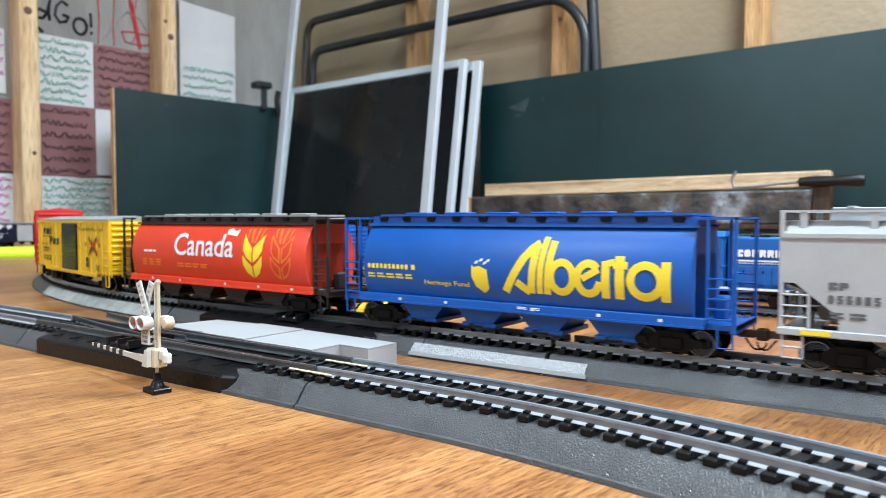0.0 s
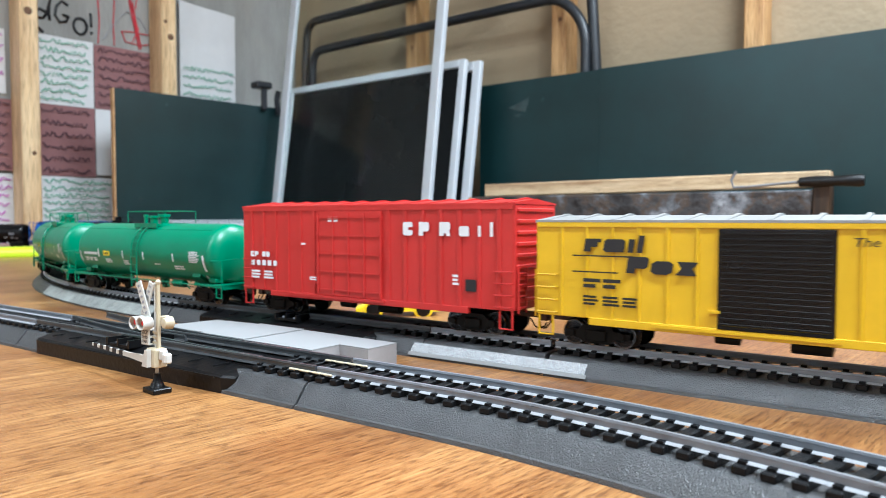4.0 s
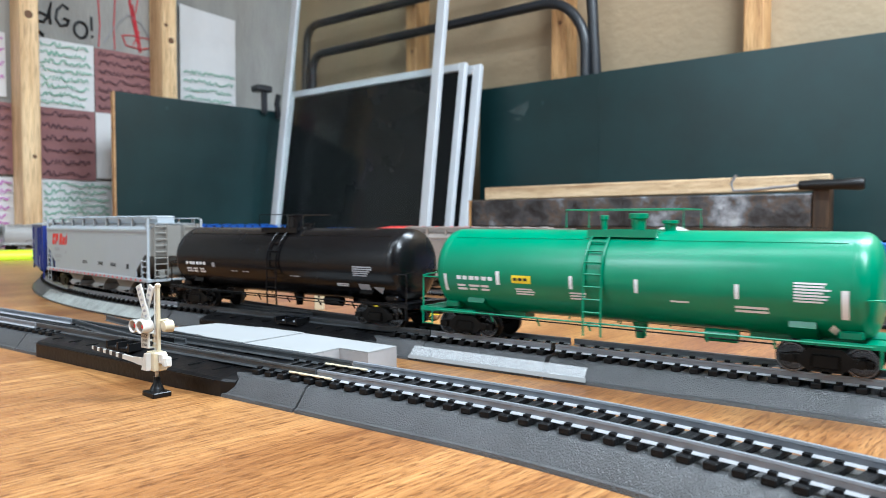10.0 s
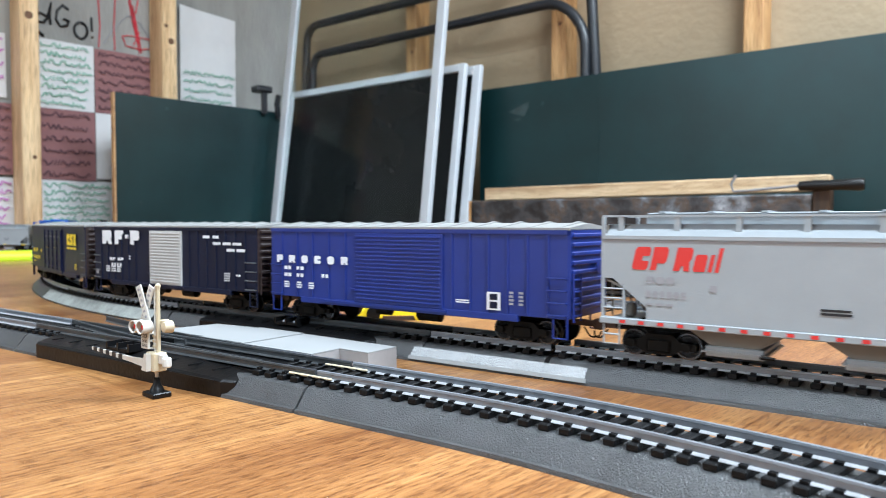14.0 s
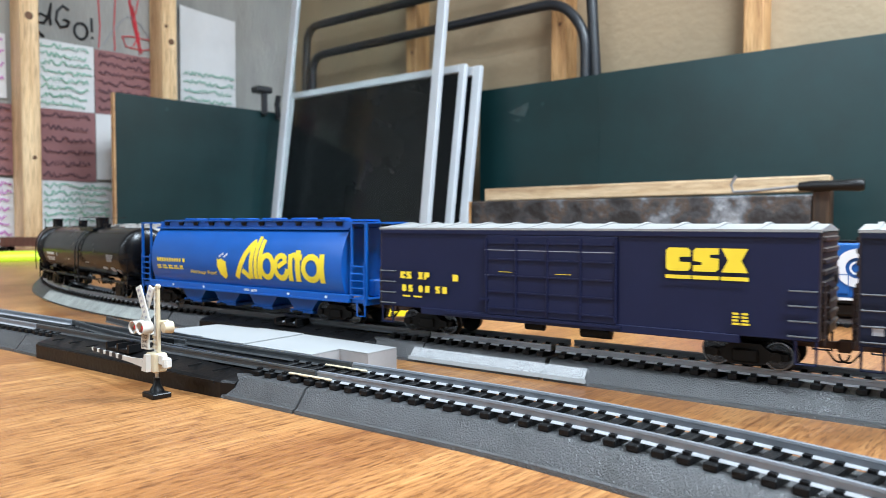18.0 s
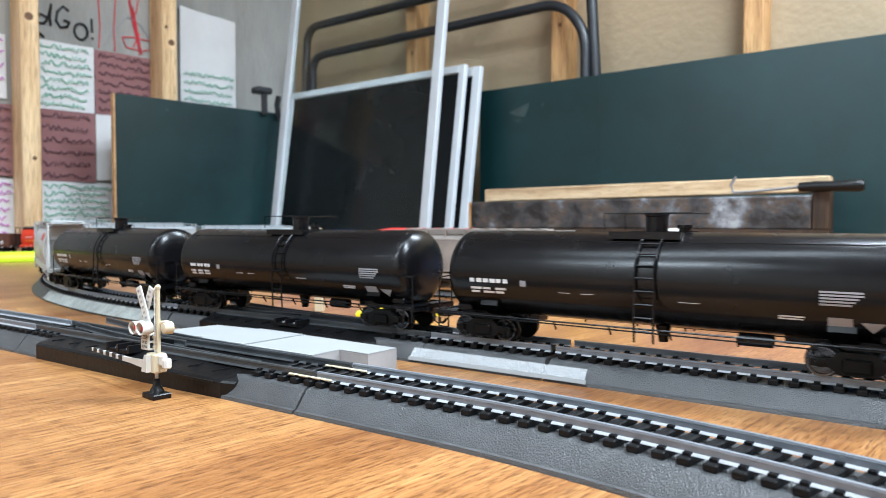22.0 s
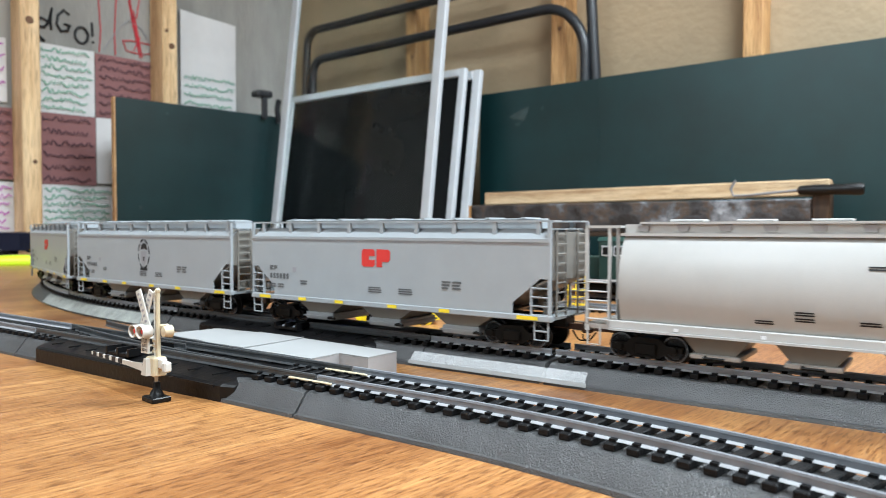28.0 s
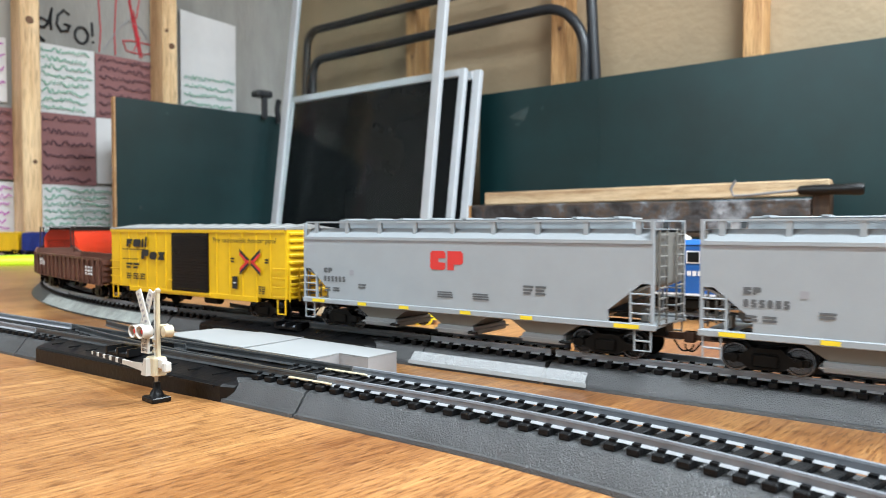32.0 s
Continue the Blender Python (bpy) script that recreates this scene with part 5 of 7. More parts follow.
# ---- box cars ----
def box_car(q, L, H, mat, label, ribs, door, marks, roof=None, ends=None, w=0.0176, z0=0.0105):
    car = car_base("box_car", label, "box car", q, L)
    hb = L / 2 - 0.0055
    roof = roof or mat
    ends = ends or mat
    surf = flat(w)
    part("box", boxed(-hb, hb, -w, w, z0 + 0.001, H - 0.001, bevel=0.0003), mat, car)
    part("roof", prism(bmesh.new(), [(-w - 0.0006, H - 0.001), (-w - 0.0006, H), (0, H + 0.0018), (w + 0.0006, H), (w + 0.0006, H - 0.001)], -hb - 0.0006, hb + 0.0006, "x"), roof, car)
    for k in range(13):
        x = -hb + 0.004 + k * (2 * hb - 0.008) / 12
        part("roof_rib", prism(bmesh.new(), [(-w - 0.0002, H + 0.0002), (0, H + 0.0025), (w + 0.0002, H + 0.0002), (0, H + 0.0014)], x - 0.0008, x + 0.0008, "x"), roof, car)
    dx0, dx1, dmat, style = door
    for s in (-1, 1):
        part("side_sill", boxed(-hb * 0.74, hb * 0.74, *sorted((s * (w - 0.002), s * (w + 0.0006))), z0 - 0.0014, z0 + 0.0014, bevel=0.0002), mat, car)
        part("top_chord", boxed(-hb, hb, *sorted((s * (w - 0.001), s * (w + 0.0006))), H - 0.0026, H - 0.0008), mat, car)
        for x, wid in ribs:
            part("side_rib", boxed(x - wid / 2, x + wid / 2, *sorted((s * (w - 0.0003), s * (w + 0.0006))), z0 + 0.0012, H - 0.0026, bevel=0.00025), mat, car)
        d = part("door", boxed(dx0, dx1, *sorted((s * (w - 0.0002), s * (w + 0.0009))), z0 + 0.0012, H - 0.003, bevel=0.0002), dmat, car)
        if style == "slats":
            n = 17
            for k in range(n):
                z = z0 + 0.003 + (H - z0 - 0.0075) * k / (n - 1)
                part("door_slat", boxed(dx0 + 0.0012, dx1 - 0.0012, *sorted((s * (w + 0.0006), s * (w + 0.0014))), z - 0.00045, z + 0.00045, bevel=0.0002), dmat, d)
        else:
            n = 5
            for k in range(n):
                z = z0 + 0.004 + (H - z0 - 0.010) * k / (n - 1)
                part("door_rib", boxed(dx0 + 0.001, dx1 - 0.001, *sorted((s * (w + 0.0006), s * (w + 0.0014))), z - 0.0003, z + 0.0003), dmat, d)
            for x in np.linspace(dx0, dx1, 5):
                part("lock_rod", tubed([(x, s * (w + 0.0012), z0 + 0.002), (x, s * (w + 0.0012), H - 0.004)], 0.00045, 5), dmat, d)
        part("door_track", boxed(dx0 - 0.022, dx1 + 0.002, *sorted((s * w, s * (w + 0.0013))), z0 - 0.0002, z0 + 0.0009), mat, car)
        part("door_latch", boxed(dx0 - 0.003, dx0 + 0.001, *sorted((s * w, s * (w + 0.0016))), z0 + 0.0065, z0 + 0.0075), mat, car)
        for e in (-1, 1):
            xa, xb = e * (hb - 0.0006), e * (hb - 0.0085)
            for k in range(4):
                z = z0 + 0.0025 + k * 0.0048
                part("grab_iron", tubed([(xa, s * w, z), (xa, s * (w + 0.0011), z), (xb, s * (w + 0.0011), z), (xb, s * w, z)], 0.00033, 5), mat if mat is not P_NAVY and mat is not P_DNAVY else M_DIMINK, car)
            part("stirrup", tubed([(xa, s * (w - 0.0005), z0 + 0.001), (xa, s * (w - 0.0005), 0.0040), (e * (hb - 0.0065), s * (w - 0.0005), 0.0040), (e * (hb - 0.0065), s * (w - 0.0005), z0 + 0.001)], 0.0005, 5), mat, car)
    for e in (-1, 1):
        part("end_panel", boxed(*sorted((e * hb, e * (hb + 0.0006))), -w + 0.0004, w - 0.0004, z0 + 0.0015, H - 0.0006), ends, car)
        for k in range(9):
            z = z0 + 0.005 + k * (H - z0 - 0.008) / 8
            part("end_rib", boxed(*sorted((e * hb, e * (hb + 0.0014))), -w + 0.002, w - 0.002, z - 0.0009, z + 0.0009, bevel=0.0004), ends, car)
        ladder("end_ladder", -w + 0.0015, -w + 0.008, e * (hb + 0.0016), z0, z0 + 0.0185, 4, ends, car, plane="y")
        part("brake_wheel", lathe(bmesh.new(), [(e * (hb + 0.0014), 0.0004), (e * (hb + 0.002), 0.0024), (e * (hb + 0.0023), 0.0024), (e * (hb + 0.0023), 0.0004)], "x", 14, (0, 0.006, H - 0.016)), ends, car)
        part("underframe", boxed(*sorted((e * hb * 0.25, e * hb * 0.85)), -0.005, 0.005, z0 - 0.0022, z0 + 0.001), P_TRUCK, car)
    part("brake_cylinder", lathe(bmesh.new(), [(-0.006, 0.0005), (-0.006, 0.0025), (0.006, 0.0025), (0.0065, 0.0005)], "x", 12, (0.012, -0.009, z0 - 0.0035)), P_TRUCK, car, smooth=40)
    part("brake_cylinder", lathe(bmesh.new(), [(-0.004, 0.0005), (-0.004, 0.002), (0.004, 0.002), (0.0045, 0.0005)], "x", 12, (-0.014, -0.010, z0 - 0.003)), P_TRUCK, car, smooth=40)
    if marks:
        marks(car, flat(w + 0.0008), hb)
    return car


def spaced(a, b, n):
    return [a + (b - a) * k / (n - 1) for k in range(n)]


def yellow_marks(car, s, hb):
    maker_mark(car, -0.0640, -0.0405, 0.0366, 0.0428, [("comb", 0.75, 0.78), ("lump", 0.95, 1.06), ("bar", 0.26, 0.78), ("bar", 0.26, 1)], M_BLACKINK, s, 0.15)
    maker_mark(car, -0.0475, -0.0215, 0.0292, 0.0352, [("flag", 0.95, 1), ("pebble", 0.95, 0.78), ("bow", 0.9, 0.78)], M_BLACKINK, s, 0.15)
    side_rect(car, -0.0685, -0.0445, 0.0348, 0.0353, M_BLACKINK, s, "emblem_line")
    side_rect(car, -0.0685, -0.0505, 0.0288, 0.0293, M_BLACKINK, s, "emblem_line")
    bars(car, -0.0640, -0.0485, 0.0228, 0.0270, 2, M_BLACKINK, s, 2, 2)
    bars(car, -0.0640, -0.041, 0.0165, 0.0205, 3, M_BLACKINK, s, 3, 3)
    side_word("The nationwide boxcar pool", 0.0235, 0.0765, 0.0395, 0.0430, M_BLACKINK, car, s, 0.006, "black slanted slogan", 0.0007)
    x0, z0 = 0.0560, 0.0302
    for sx in (-1, 1):
        for sz in (-1, 1):
            for off, mat in ((0.0016, M_BLACKINK), (-0.0006, M_REDINK)):
                pts = [(0.0004, 0), (0.0085, 0.0058), (0.0085, 0.0040), (0.0018, -0.0008)]
                side_shape([(x0 + sx * x, z0 + sz * (z + off * 0.8)) for x, z in pts], mat, car, s, "emblem_stripe")
    for x in (0.0400, 0.0680):
        bars(car, x, x + 0.0045, 0.0295, 0.0325, 2, M_BLACKINK, s, 1, 4)
    side_rect(car, 0.0412, 0.0457, 0.0155, 0.0222, M_BLACKINK, s)
    side_rect(car, 0.0422, 0.0447, 0.0185, 0.0190, M_WHITEINK, flat(s(0) + 0.0001))
    bars(car, 0.0630, 0.0685, 0.0135, 0.0180, 4, M_BLACKINK, s, 2, 5)


def yellow_box(q, L):
    ribs = [(x, 0.0011) for x in spaced(-L / 2 + 0.016, -0.0225, 6)] + [(x, 0.0011) for x in spaced(0.0265, L / 2 - 0.017, 5)]
    return box_car(q, L, 0.0483, P_YELLOW, "bright yellow box car with a black sliding door", ribs, (-0.0155, 0.0195, P_BLACK, "slats"), yellow_marks, P_ROOF)


def red_marks(car, s, hb):
    maker_mark(car, 0.0270, 0.0415, 0.0414, 0.0474, [("slot", 0.8, 1), ("flag", 0.8, 1)], M_WHITEINK, s, 0, 0.5)
    maker_mark(car, 0.0470, 0.0740, 0.0414, 0.0474, [("boot", 0.8, 1), ("lump", 0.7, 1), ("bar", 0.2, 0.75), ("bar", 0.2, 1)], M_WHITEINK, s, 0, 0.6)
    maker_mark(car, -0.0765, -0.0615, 0.0290, 0.0318, [("slot", 1, 1), ("flag", 1, 1), (None, 0.8, 1), ("pebble", 1, 1), ("pebble", 1, 1)], M_WHITEINK, s)
    digits(car, -0.0760, -0.0560, 0.0245, 0.0273, 5, M_WHITEINK, s, 6)
    bars(car, -0.0760, -0.0560, 0.0175, 0.0222, 3, M_WHITEINK, s, 2, 4)
    bars(car, -0.0195, -0.0115, 0.0470, 0.0500, 2, M_WHITEINK, s, 1, 5)
    bars(car, -0.038, -0.0345, 0.0355, 0.0372, 1, M_WHITEINK, s, 1, 6)
    bars(car, -0.032, -0.0265, 0.0185, 0.0205, 2, M_WHITEINK, s, 1, 6)
    side_rect(car, 0.0605, 0.066, 0.0185, 0.0235, M_BLACKINK, s)
    bars(car, 0.054, 0.058, 0.0205, 0.0255, 3, M_WHITEINK, s, 1, 7)


def red_box(q, L):
    ribs = [(x, 0.0022) for x in spaced(-L / 2 + 0.012, -0.030, 6)] + [(x, 0.0022) for x in spaced(0.018, L / 2 - 0.012, 7)]
    return box_car(q, L, 0.0553, P_BOXRED, "tall red ribbed box car with white lettering", ribs, (-0.026, 0.014, P_BOXRED, "rods"), red_marks)


def blue_marks(car, s, hb):
    for k in range(6):
        maker_mark(car, -0.0790 + k * 0.0090, -0.0745 + k * 0.0090, 0.0287, 0.0325, [(("flag", "boot", "pebble", "slot", "pebble", "boot")[k], 1, 1)], M_WHITEINK, s)
    for k, (x, z) in enumerate(((-hb + 0.0105, 0.0247), (-hb + 0.0195, 0.0247), (-hb + 0.0105, 0.0212), (-hb + 0.0195, 0.0212), (-hb + 0.037, 0.0215))):
        bars(car, x, x + 0.0055, z, z + 0.0028, 1, M_WHITEINK, s, 2, k)
    for x in (-hb + 0.0105, -hb + 0.0195, -hb + 0.028):
        bars(car, x, x + 0.005, 0.0160, 0.0195, 3, M_WHITEINK, s, 1, 3)
    side_rect(car, 0.0480, 0.0545, 0.0132, 0.0206, M_WHITEINK, s)
    side_rect(car, 0.0494, 0.0531, 0.0174, 0.0198, P_DNAVY, flat(s(0) + 0.0001))
    side_rect(car, 0.0494, 0.0531, 0.0139, 0.0166, P_DNAVY, flat(s(0) + 0.0001))
    for x in (0.0585, 0.0630):
        bars(car, x, x + 0.003, 0.0155, 0.0215, 4, M_GREYINK, s, 1, 4)
    bars(car, 0.0325, 0.041, 0.0150, 0.0168, 2, M_WHITEINK, s, 1, 5)


def blue_box(q, L):
    ribs = [(x, 0.0011) for x in spaced(-L / 2 + 0.0135, -0.0320, 5)] + [(x, 0.0011) for x in spaced(0.0300, L / 2 - 0.014, 6)]
    return box_car(q, L, 0.0468, P_PROBLUE, "ultramarine blue box car with a louvred double door", ribs, (-0.0255, 0.0255, P_PROBLUE, "slats"), blue_marks, P_ROOF)


def navy_marks(car, s, hb):
    maker_mark(car, -0.0725, -0.0605, 0.0350, 0.0438, [("boot", 1, 1)], M_WHITEINK, s)
    maker_mark(car, -0.0570, -0.0465, 0.0350, 0.0438, [("comb", 1, 1)], M_WHITEINK, s)
    maker_mark(car, -0.0445, -0.0405, 0.0388, 0.0412, [("pebble", 1, 1), ("bar", 0.4, 1)], M_WHITEINK, s)
    maker_mark(car, -0.0385, -0.0280, 0.0350, 0.0438, [("flag", 1, 1)], M_WHITEINK, s)
    maker_mark(car, -0.0635, -0.0465, 0.0245, 0.0264, [("boot", 1, 1), ("comb", 1, 1), (None, 0.5, 1), ("pebble", 1, 1), ("flag", 1, 1)], M_WHITEINK, s)
    digits(car, -0.0615, -0.0490, 0.0208, 0.0230, 4, M_WHITEINK, s, 2)
    bars(car, -0.068, -0.048, 0.0170, 0.0212, 3, M_WHITEINK, s, 3, 3)
    bars(car, 0.0385, 0.056, 0.0395, 0.0420, 1, M_WHITEINK, s, 2, 4)
    bars(car, 0.0475, 0.074, 0.0360, 0.0384, 1, M_WHITEINK, s, 3, 5)
    bars(car, 0.060, 0.077, 0.0325, 0.0350, 1, M_WHITEINK, s, 2, 6)
    bars(car, 0.0575, 0.063, 0.0165, 0.0215, 4, M_WHITEINK, s, 3, 7)
    bars(car, 0.068, 0.072, 0.0195, 0.0210, 1, M_WHITEINK, s, 2, 8)
    bars(car, -0.0400, -0.0375, 0.0255, 0.0282, 2, M_WHITEINK, s, 1, 9)
    side_rect(car, -hb + 0.0035, -hb + 0.0065, 0.0152, 0.0182, M_GREYINK, s)


def dark_box(q, L):
    ribs = [(x, 0.0013) for x in spaced(-L / 2 + 0.0145, -0.034, 6)] + [(x, 0.0013) for x in spaced(0.0235, L / 2 - 0.015, 7)]
    return box_car(q, L, 0.0468, P_DNAVY, "dark navy box car with a silver louvred door", ribs, (-0.0170, 0.0165, P_SILVER, "slats"), navy_marks, P_ROOF, P_DARK)


P_SILVER = car_paint("silver_door_paint", (0.50, 0.50, 0.49), 0.4)


def csx_marks(car, s, hb):
    for k in range(3):
        x = 0.0418 + k * 0.0093
        maker_mark(car, x, x + 0.0084, 0.0324, 0.0404, [(("slot", "step", "bow")[k], 1, 1)], M_YELINK, s)
        side_rect(car, x - 0.0002, x + 0.0086, 0.0297, 0.0310, M_YELINK, s, "emblem_line")
    maker_mark(car, -0.0775, -0.0612, 0.0243, 0.0274, [("slot", 1, 1), ("step", 1, 1), (None, 0.9, 1), ("bow", 1, 1), ("flag", 1, 1)], M_YELINK, s)
    for k in range(3):
        digits(car, -0.0765 + k * 0.0092, -0.0704 + k * 0.0092, 0.0186, 0.0216, 2, M_YELINK, s, 3 + k)
    bars(car, -0.0760, -0.064, 0.0160, 0.0172, 1, M_YELINK, s, 2, 3)
    side_rect(car, -0.0490, -0.0462, 0.0242, 0.0270, M_YELINK, s)
    bars(car, 0.0640, 0.070, 0.0150, 0.0195, 4, M_YELINK, s, 2, 4)
    bars(car, -0.0265, -0.0185, 0.0290, 0.0294, 1, M_YELINK, s, 1, 5)
    bars(car, -0.001, 0.007, 0.0290, 0.0294, 1, M_YELINK, s, 1, 6)
    for z in (0.0378, 0.0275):
        side_rect(car, -0.033, 0.0225, z, z + 0.0003, M_GREYINK, s, "door_bar")


def csx_box(q, L):
    return box_car(q, L, 0.0468, P_NAVY, "smooth navy box car with yellow lettering and pale roof", [], (-0.0320, 0.0235, P_NAVY, "rods"), csx_marks, P_ROOF, P_DARK)


# ---- tank cars ----
TR, TZ = 0.0176, 0.0281


def tank_patch(car, x0, x1, z0, z1, mat, name="small_print", label=""):
    def y(z):
        return math.sqrt(max(1e-8, TR * TR - (z - TZ) ** 2))
    return side_shape([(x0, z0), (x1, z0), (x1, z1), (x0, z1)], mat, car, y, name, label)


def tank_surf(z):
    return math.sqrt(max(1e-8, TR * TR - (z - TZ) ** 2))


def tank_car(q, L, mat, label, green=False, seed=1, ladder_x=0.003, valves=((-0.0112, 0.0016, 0.0068), (0.0027, 0.0036, 0.0074), (0.0149, 0.0030, 0.0048))):
    car = car_base("tank_car", label, "tank car", q, L)
    hb = 0.0842 if green else 0.0866
    dome = 0.0068
    prof = [(-hb, 0.0004)] + [(-hb + dome * (1 - math.cos(a)), TR * math.sin(a) ** 0.62) for a in np.linspace(0.10, math.pi / 2, 9)]
    prof += [(-x, r) for x, r in prof[::-1]]
    part("tank", lathe(bmesh.new(), prof, "x", 56, (0, 0, TZ)), mat, car, smooth=60)
    for x in (-hb + dome + 0.001, hb - dome - 0.001):
        part("weld_band", lathe(bmesh.new(), [(x - 0.0003, TR * 0.998), (x - 0.0002, TR * 1.003), (x + 0.0002, TR * 1.003), (x + 0.0003, TR * 0.998)], "x", 56, (0, 0, TZ)), mat, car, smooth=60)
    part("jacket_seam", tubed([(-hb + 0.010, -0.0107, TZ + 0.0140), (hb - 0.010, -0.0107, TZ + 0.0140)], 0.00022, 4), mat, car)
    # top platform with valves
    part("platform", boxed(-0.013, 0.013, -0.0105, 0.0105, TZ + TR - 0.0014, TZ + TR - 0.0004), mat, car)
    for y in (-0.0105, 0.0105):
        part("platform_edge", boxed(-0.0135, 0.0135, y - 0.0005, y + 0.0005, TZ + TR - 0.0026, TZ + TR + 0.0002), mat, car)
    if green:
        for x, r, h in valves:
            part("valve_housing", lathe(bmesh.new(), [(0, r * 0.7), (h * 0.7, r * 0.75), (h * 0.75, r), (h * 0.98, r), (h, r * 0.9), (h, 0.0002)], "z", 18, (x, 0, TZ + TR - 0.001)), mat, car, smooth=40)
        rx, rt = 0.0230, TZ + TR + 0.0078
        for y in (-0.0105, 0.0105):
            part("hand_rail", tubed([(-0.0225, y, rt - 0.0072), (-0.0225, y, rt), (rx, y, rt), (rx, y, rt - 0.0072)], 0.0003, 5), mat, car)
        part("hand_rail", tubed([(rx, -0.0105, rt), (rx, 0.0105, rt)], 0.0003, 5), mat, car)
        part("hand_rail", tubed([(-0.0225, -0.0105, rt), (-0.0225, 0.0105, rt)], 0.0003, 5), mat, car)
    else:
        part("valve_housing", lathe(bmesh.new(), [(0, 0.0042), (0.0062, 0.0042), (0.0066, 0.0046), (0.0074, 0.0046), (0.0078, 0.004), (0.0078, 0.0002)], "z", 20, (0.001, 0, TZ + TR - 0.0005)), mat, car, smooth=40)
        part("valve_housing", lathe(bmesh.new(), [(0, 0.0022), (0.0022, 0.0022), (0.0024, 0.0028), (0.0034, 0.0028), (0.0034, 0.0002)], "z", 16, (0.0115, 0, TZ + TR - 0.0008)), mat, car, smooth=40)
        rt = TZ + TR + 0.0070
        for y in (-0.0105, 0.0105):
            part("hand_rail", tubed([(-0.0155, y, rt - 0.0062), (-0.0155, y, rt), (0.0175, y, rt)], 0.00026, 5), mat, car)
    # side ladder, bent over the barrel
    for s in (-1, 1):
        la = None
        for x in (ladder_x - 0.0035, ladder_x + 0.0035):
            pts = [(x, s * (TR + 0.001) * math.cos(a), TZ + (TR + 0.001) * math.sin(a)) for a in np.linspace(math.radians(62), 0, 8)] + [(x, s * (TR + 0.0012), TZ - 0.012), (x, s * (TR + 0.0008), 0.0062)]
            p = part("ladder", tubed(pts, 0.00045, 5), mat, car)
            la = la or p
        for k in range(9):
            a = math.radians(60) - k * math.radians(14)
            z, y = (TZ + (TR + 0.001) * math.sin(a), s * (TR + 0.001) * math.cos(a)) if a > 0 else (TZ + (TR + 0.001) * a * 1.05, s * (TR + 0.0012))
            part("rung", tubed([(ladder_x - 0.0035, y, z), (ladder_x + 0.0035, y, z)], 0.00038, 5), mat, la)
        # running rail along the sill
        part("sill_rail", tubed([(-hb + 0.002, s * 0.0158, 0.0108), (hb - 0.002, s * 0.0158, 0.0108)], 0.00036, 5), mat, car)
        part("brake_rod", tubed([(-hb + 0.02, s * 0.0110, 0.0092), (hb - 0.03, s * 0.0110, 0.0085)], 0.0003, 5), P_TRUCK, car)
        for x in spaced(-hb + 0.03, hb - 0.03, 6):
            part("hanger", tubed([(x, s * 0.0158, 0.0108), (x, s * 0.0135, 0.0075)], 0.0004, 5), mat, car)
    for e in (-1, 1):
        xo = e * (L / 2 - 0.0065)
        part("stub_sill", boxed(*sorted((e * (hb - 0.040), xo)), -0.004, 0.004, 0.0085, 0.0120), mat, car)
        part("saddle", prism(bmesh.new(), [(-0.0145, 0.0150), (-0.0075, 0.0105), (0.0075, 0.0105), (0.0145, 0.0150), (0.0130, 0.0182), (0, 0.0118), (-0.0130, 0.0182)], *sorted((e * (hb - 0.026), e * (hb - 0.018))), "x"), mat, car)
        part("end_beam", boxed(*sorted((xo, xo - e * 0.0016)), -0.0155, 0.0155, 0.0092, 0.0118), mat, car)
        part("end_deck", boxed(*sorted((e * (hb - 0.004), xo)), -0.0152, 0.0152, 0.0108, 0.0116), mat, car)
        for s in (-1, 1):
            part("end_sill", boxed(*sorted((e * (hb - 0.022), xo)), *sorted((s * 0.0145, s * 0.0157)), 0.0100, 0.0116), mat, car)
            part("corner_rail", tubed([(xo - e * 0.001, s * 0.0152, 0.0116), (xo - e * 0.001, s * 0.0152, 0.0255), (xo - e * 0.001, s * 0.004, 0.0262)], 0.00038, 5), mat, car)
            part("side_rail", tubed([(xo - e * 0.001, s * 0.0152, 0.0250), (e * (hb - 0.004), s * 0.0165, 0.0250)], 0.00036, 5), mat, car)
            part("stirrup", tubed([(xo - e * 0.001, s * 0.0155, 0.0105), (xo - e * 0.001, s * 0.0155, 0.0045), (xo - e * 0.006, s * 0.0155, 0.0045), (xo - e * 0.006, s * 0.0155, 0.0105)], 0.00042, 5), mat, car)
        part("brake_gear", boxed(*sorted((e * (hb - 0.012), e * (hb - 0.005))), -0.0125, -0.006, 0.0118, 0.0148, bevel=0.0006), mat, car)
    part("air_reservoir", lathe(bmesh.new(), [(-0.006, 0.0004), (-0.0055, 0.0023), (0.0055, 0.0023), (0.006, 0.0004)], "x", 12, (hb - 0.048, -0.009, 0.0095)), mat, car, smooth=40)
    part("bottom_outlet", lathe(bmesh.new(), [(0.0045, 0.0002), (0.0045, 0.0018), (0.0075, 0.0022), (0.0112, 0.0035)], "z", 12, (0.004, 0, 0)), mat, car, smooth=40)
    # markings
    ink = M_WHITEINK
    u = hb / 0.082
    bars(car, -0.068 * u, -0.050 * u, 0.0242, 0.0268, 1, ink, tank_surf, 6, seed)
    bars(car, -0.068 * u, -0.051 * u, 0.0200, 0.0230, 2, ink, tank_surf, 3, seed + 1)
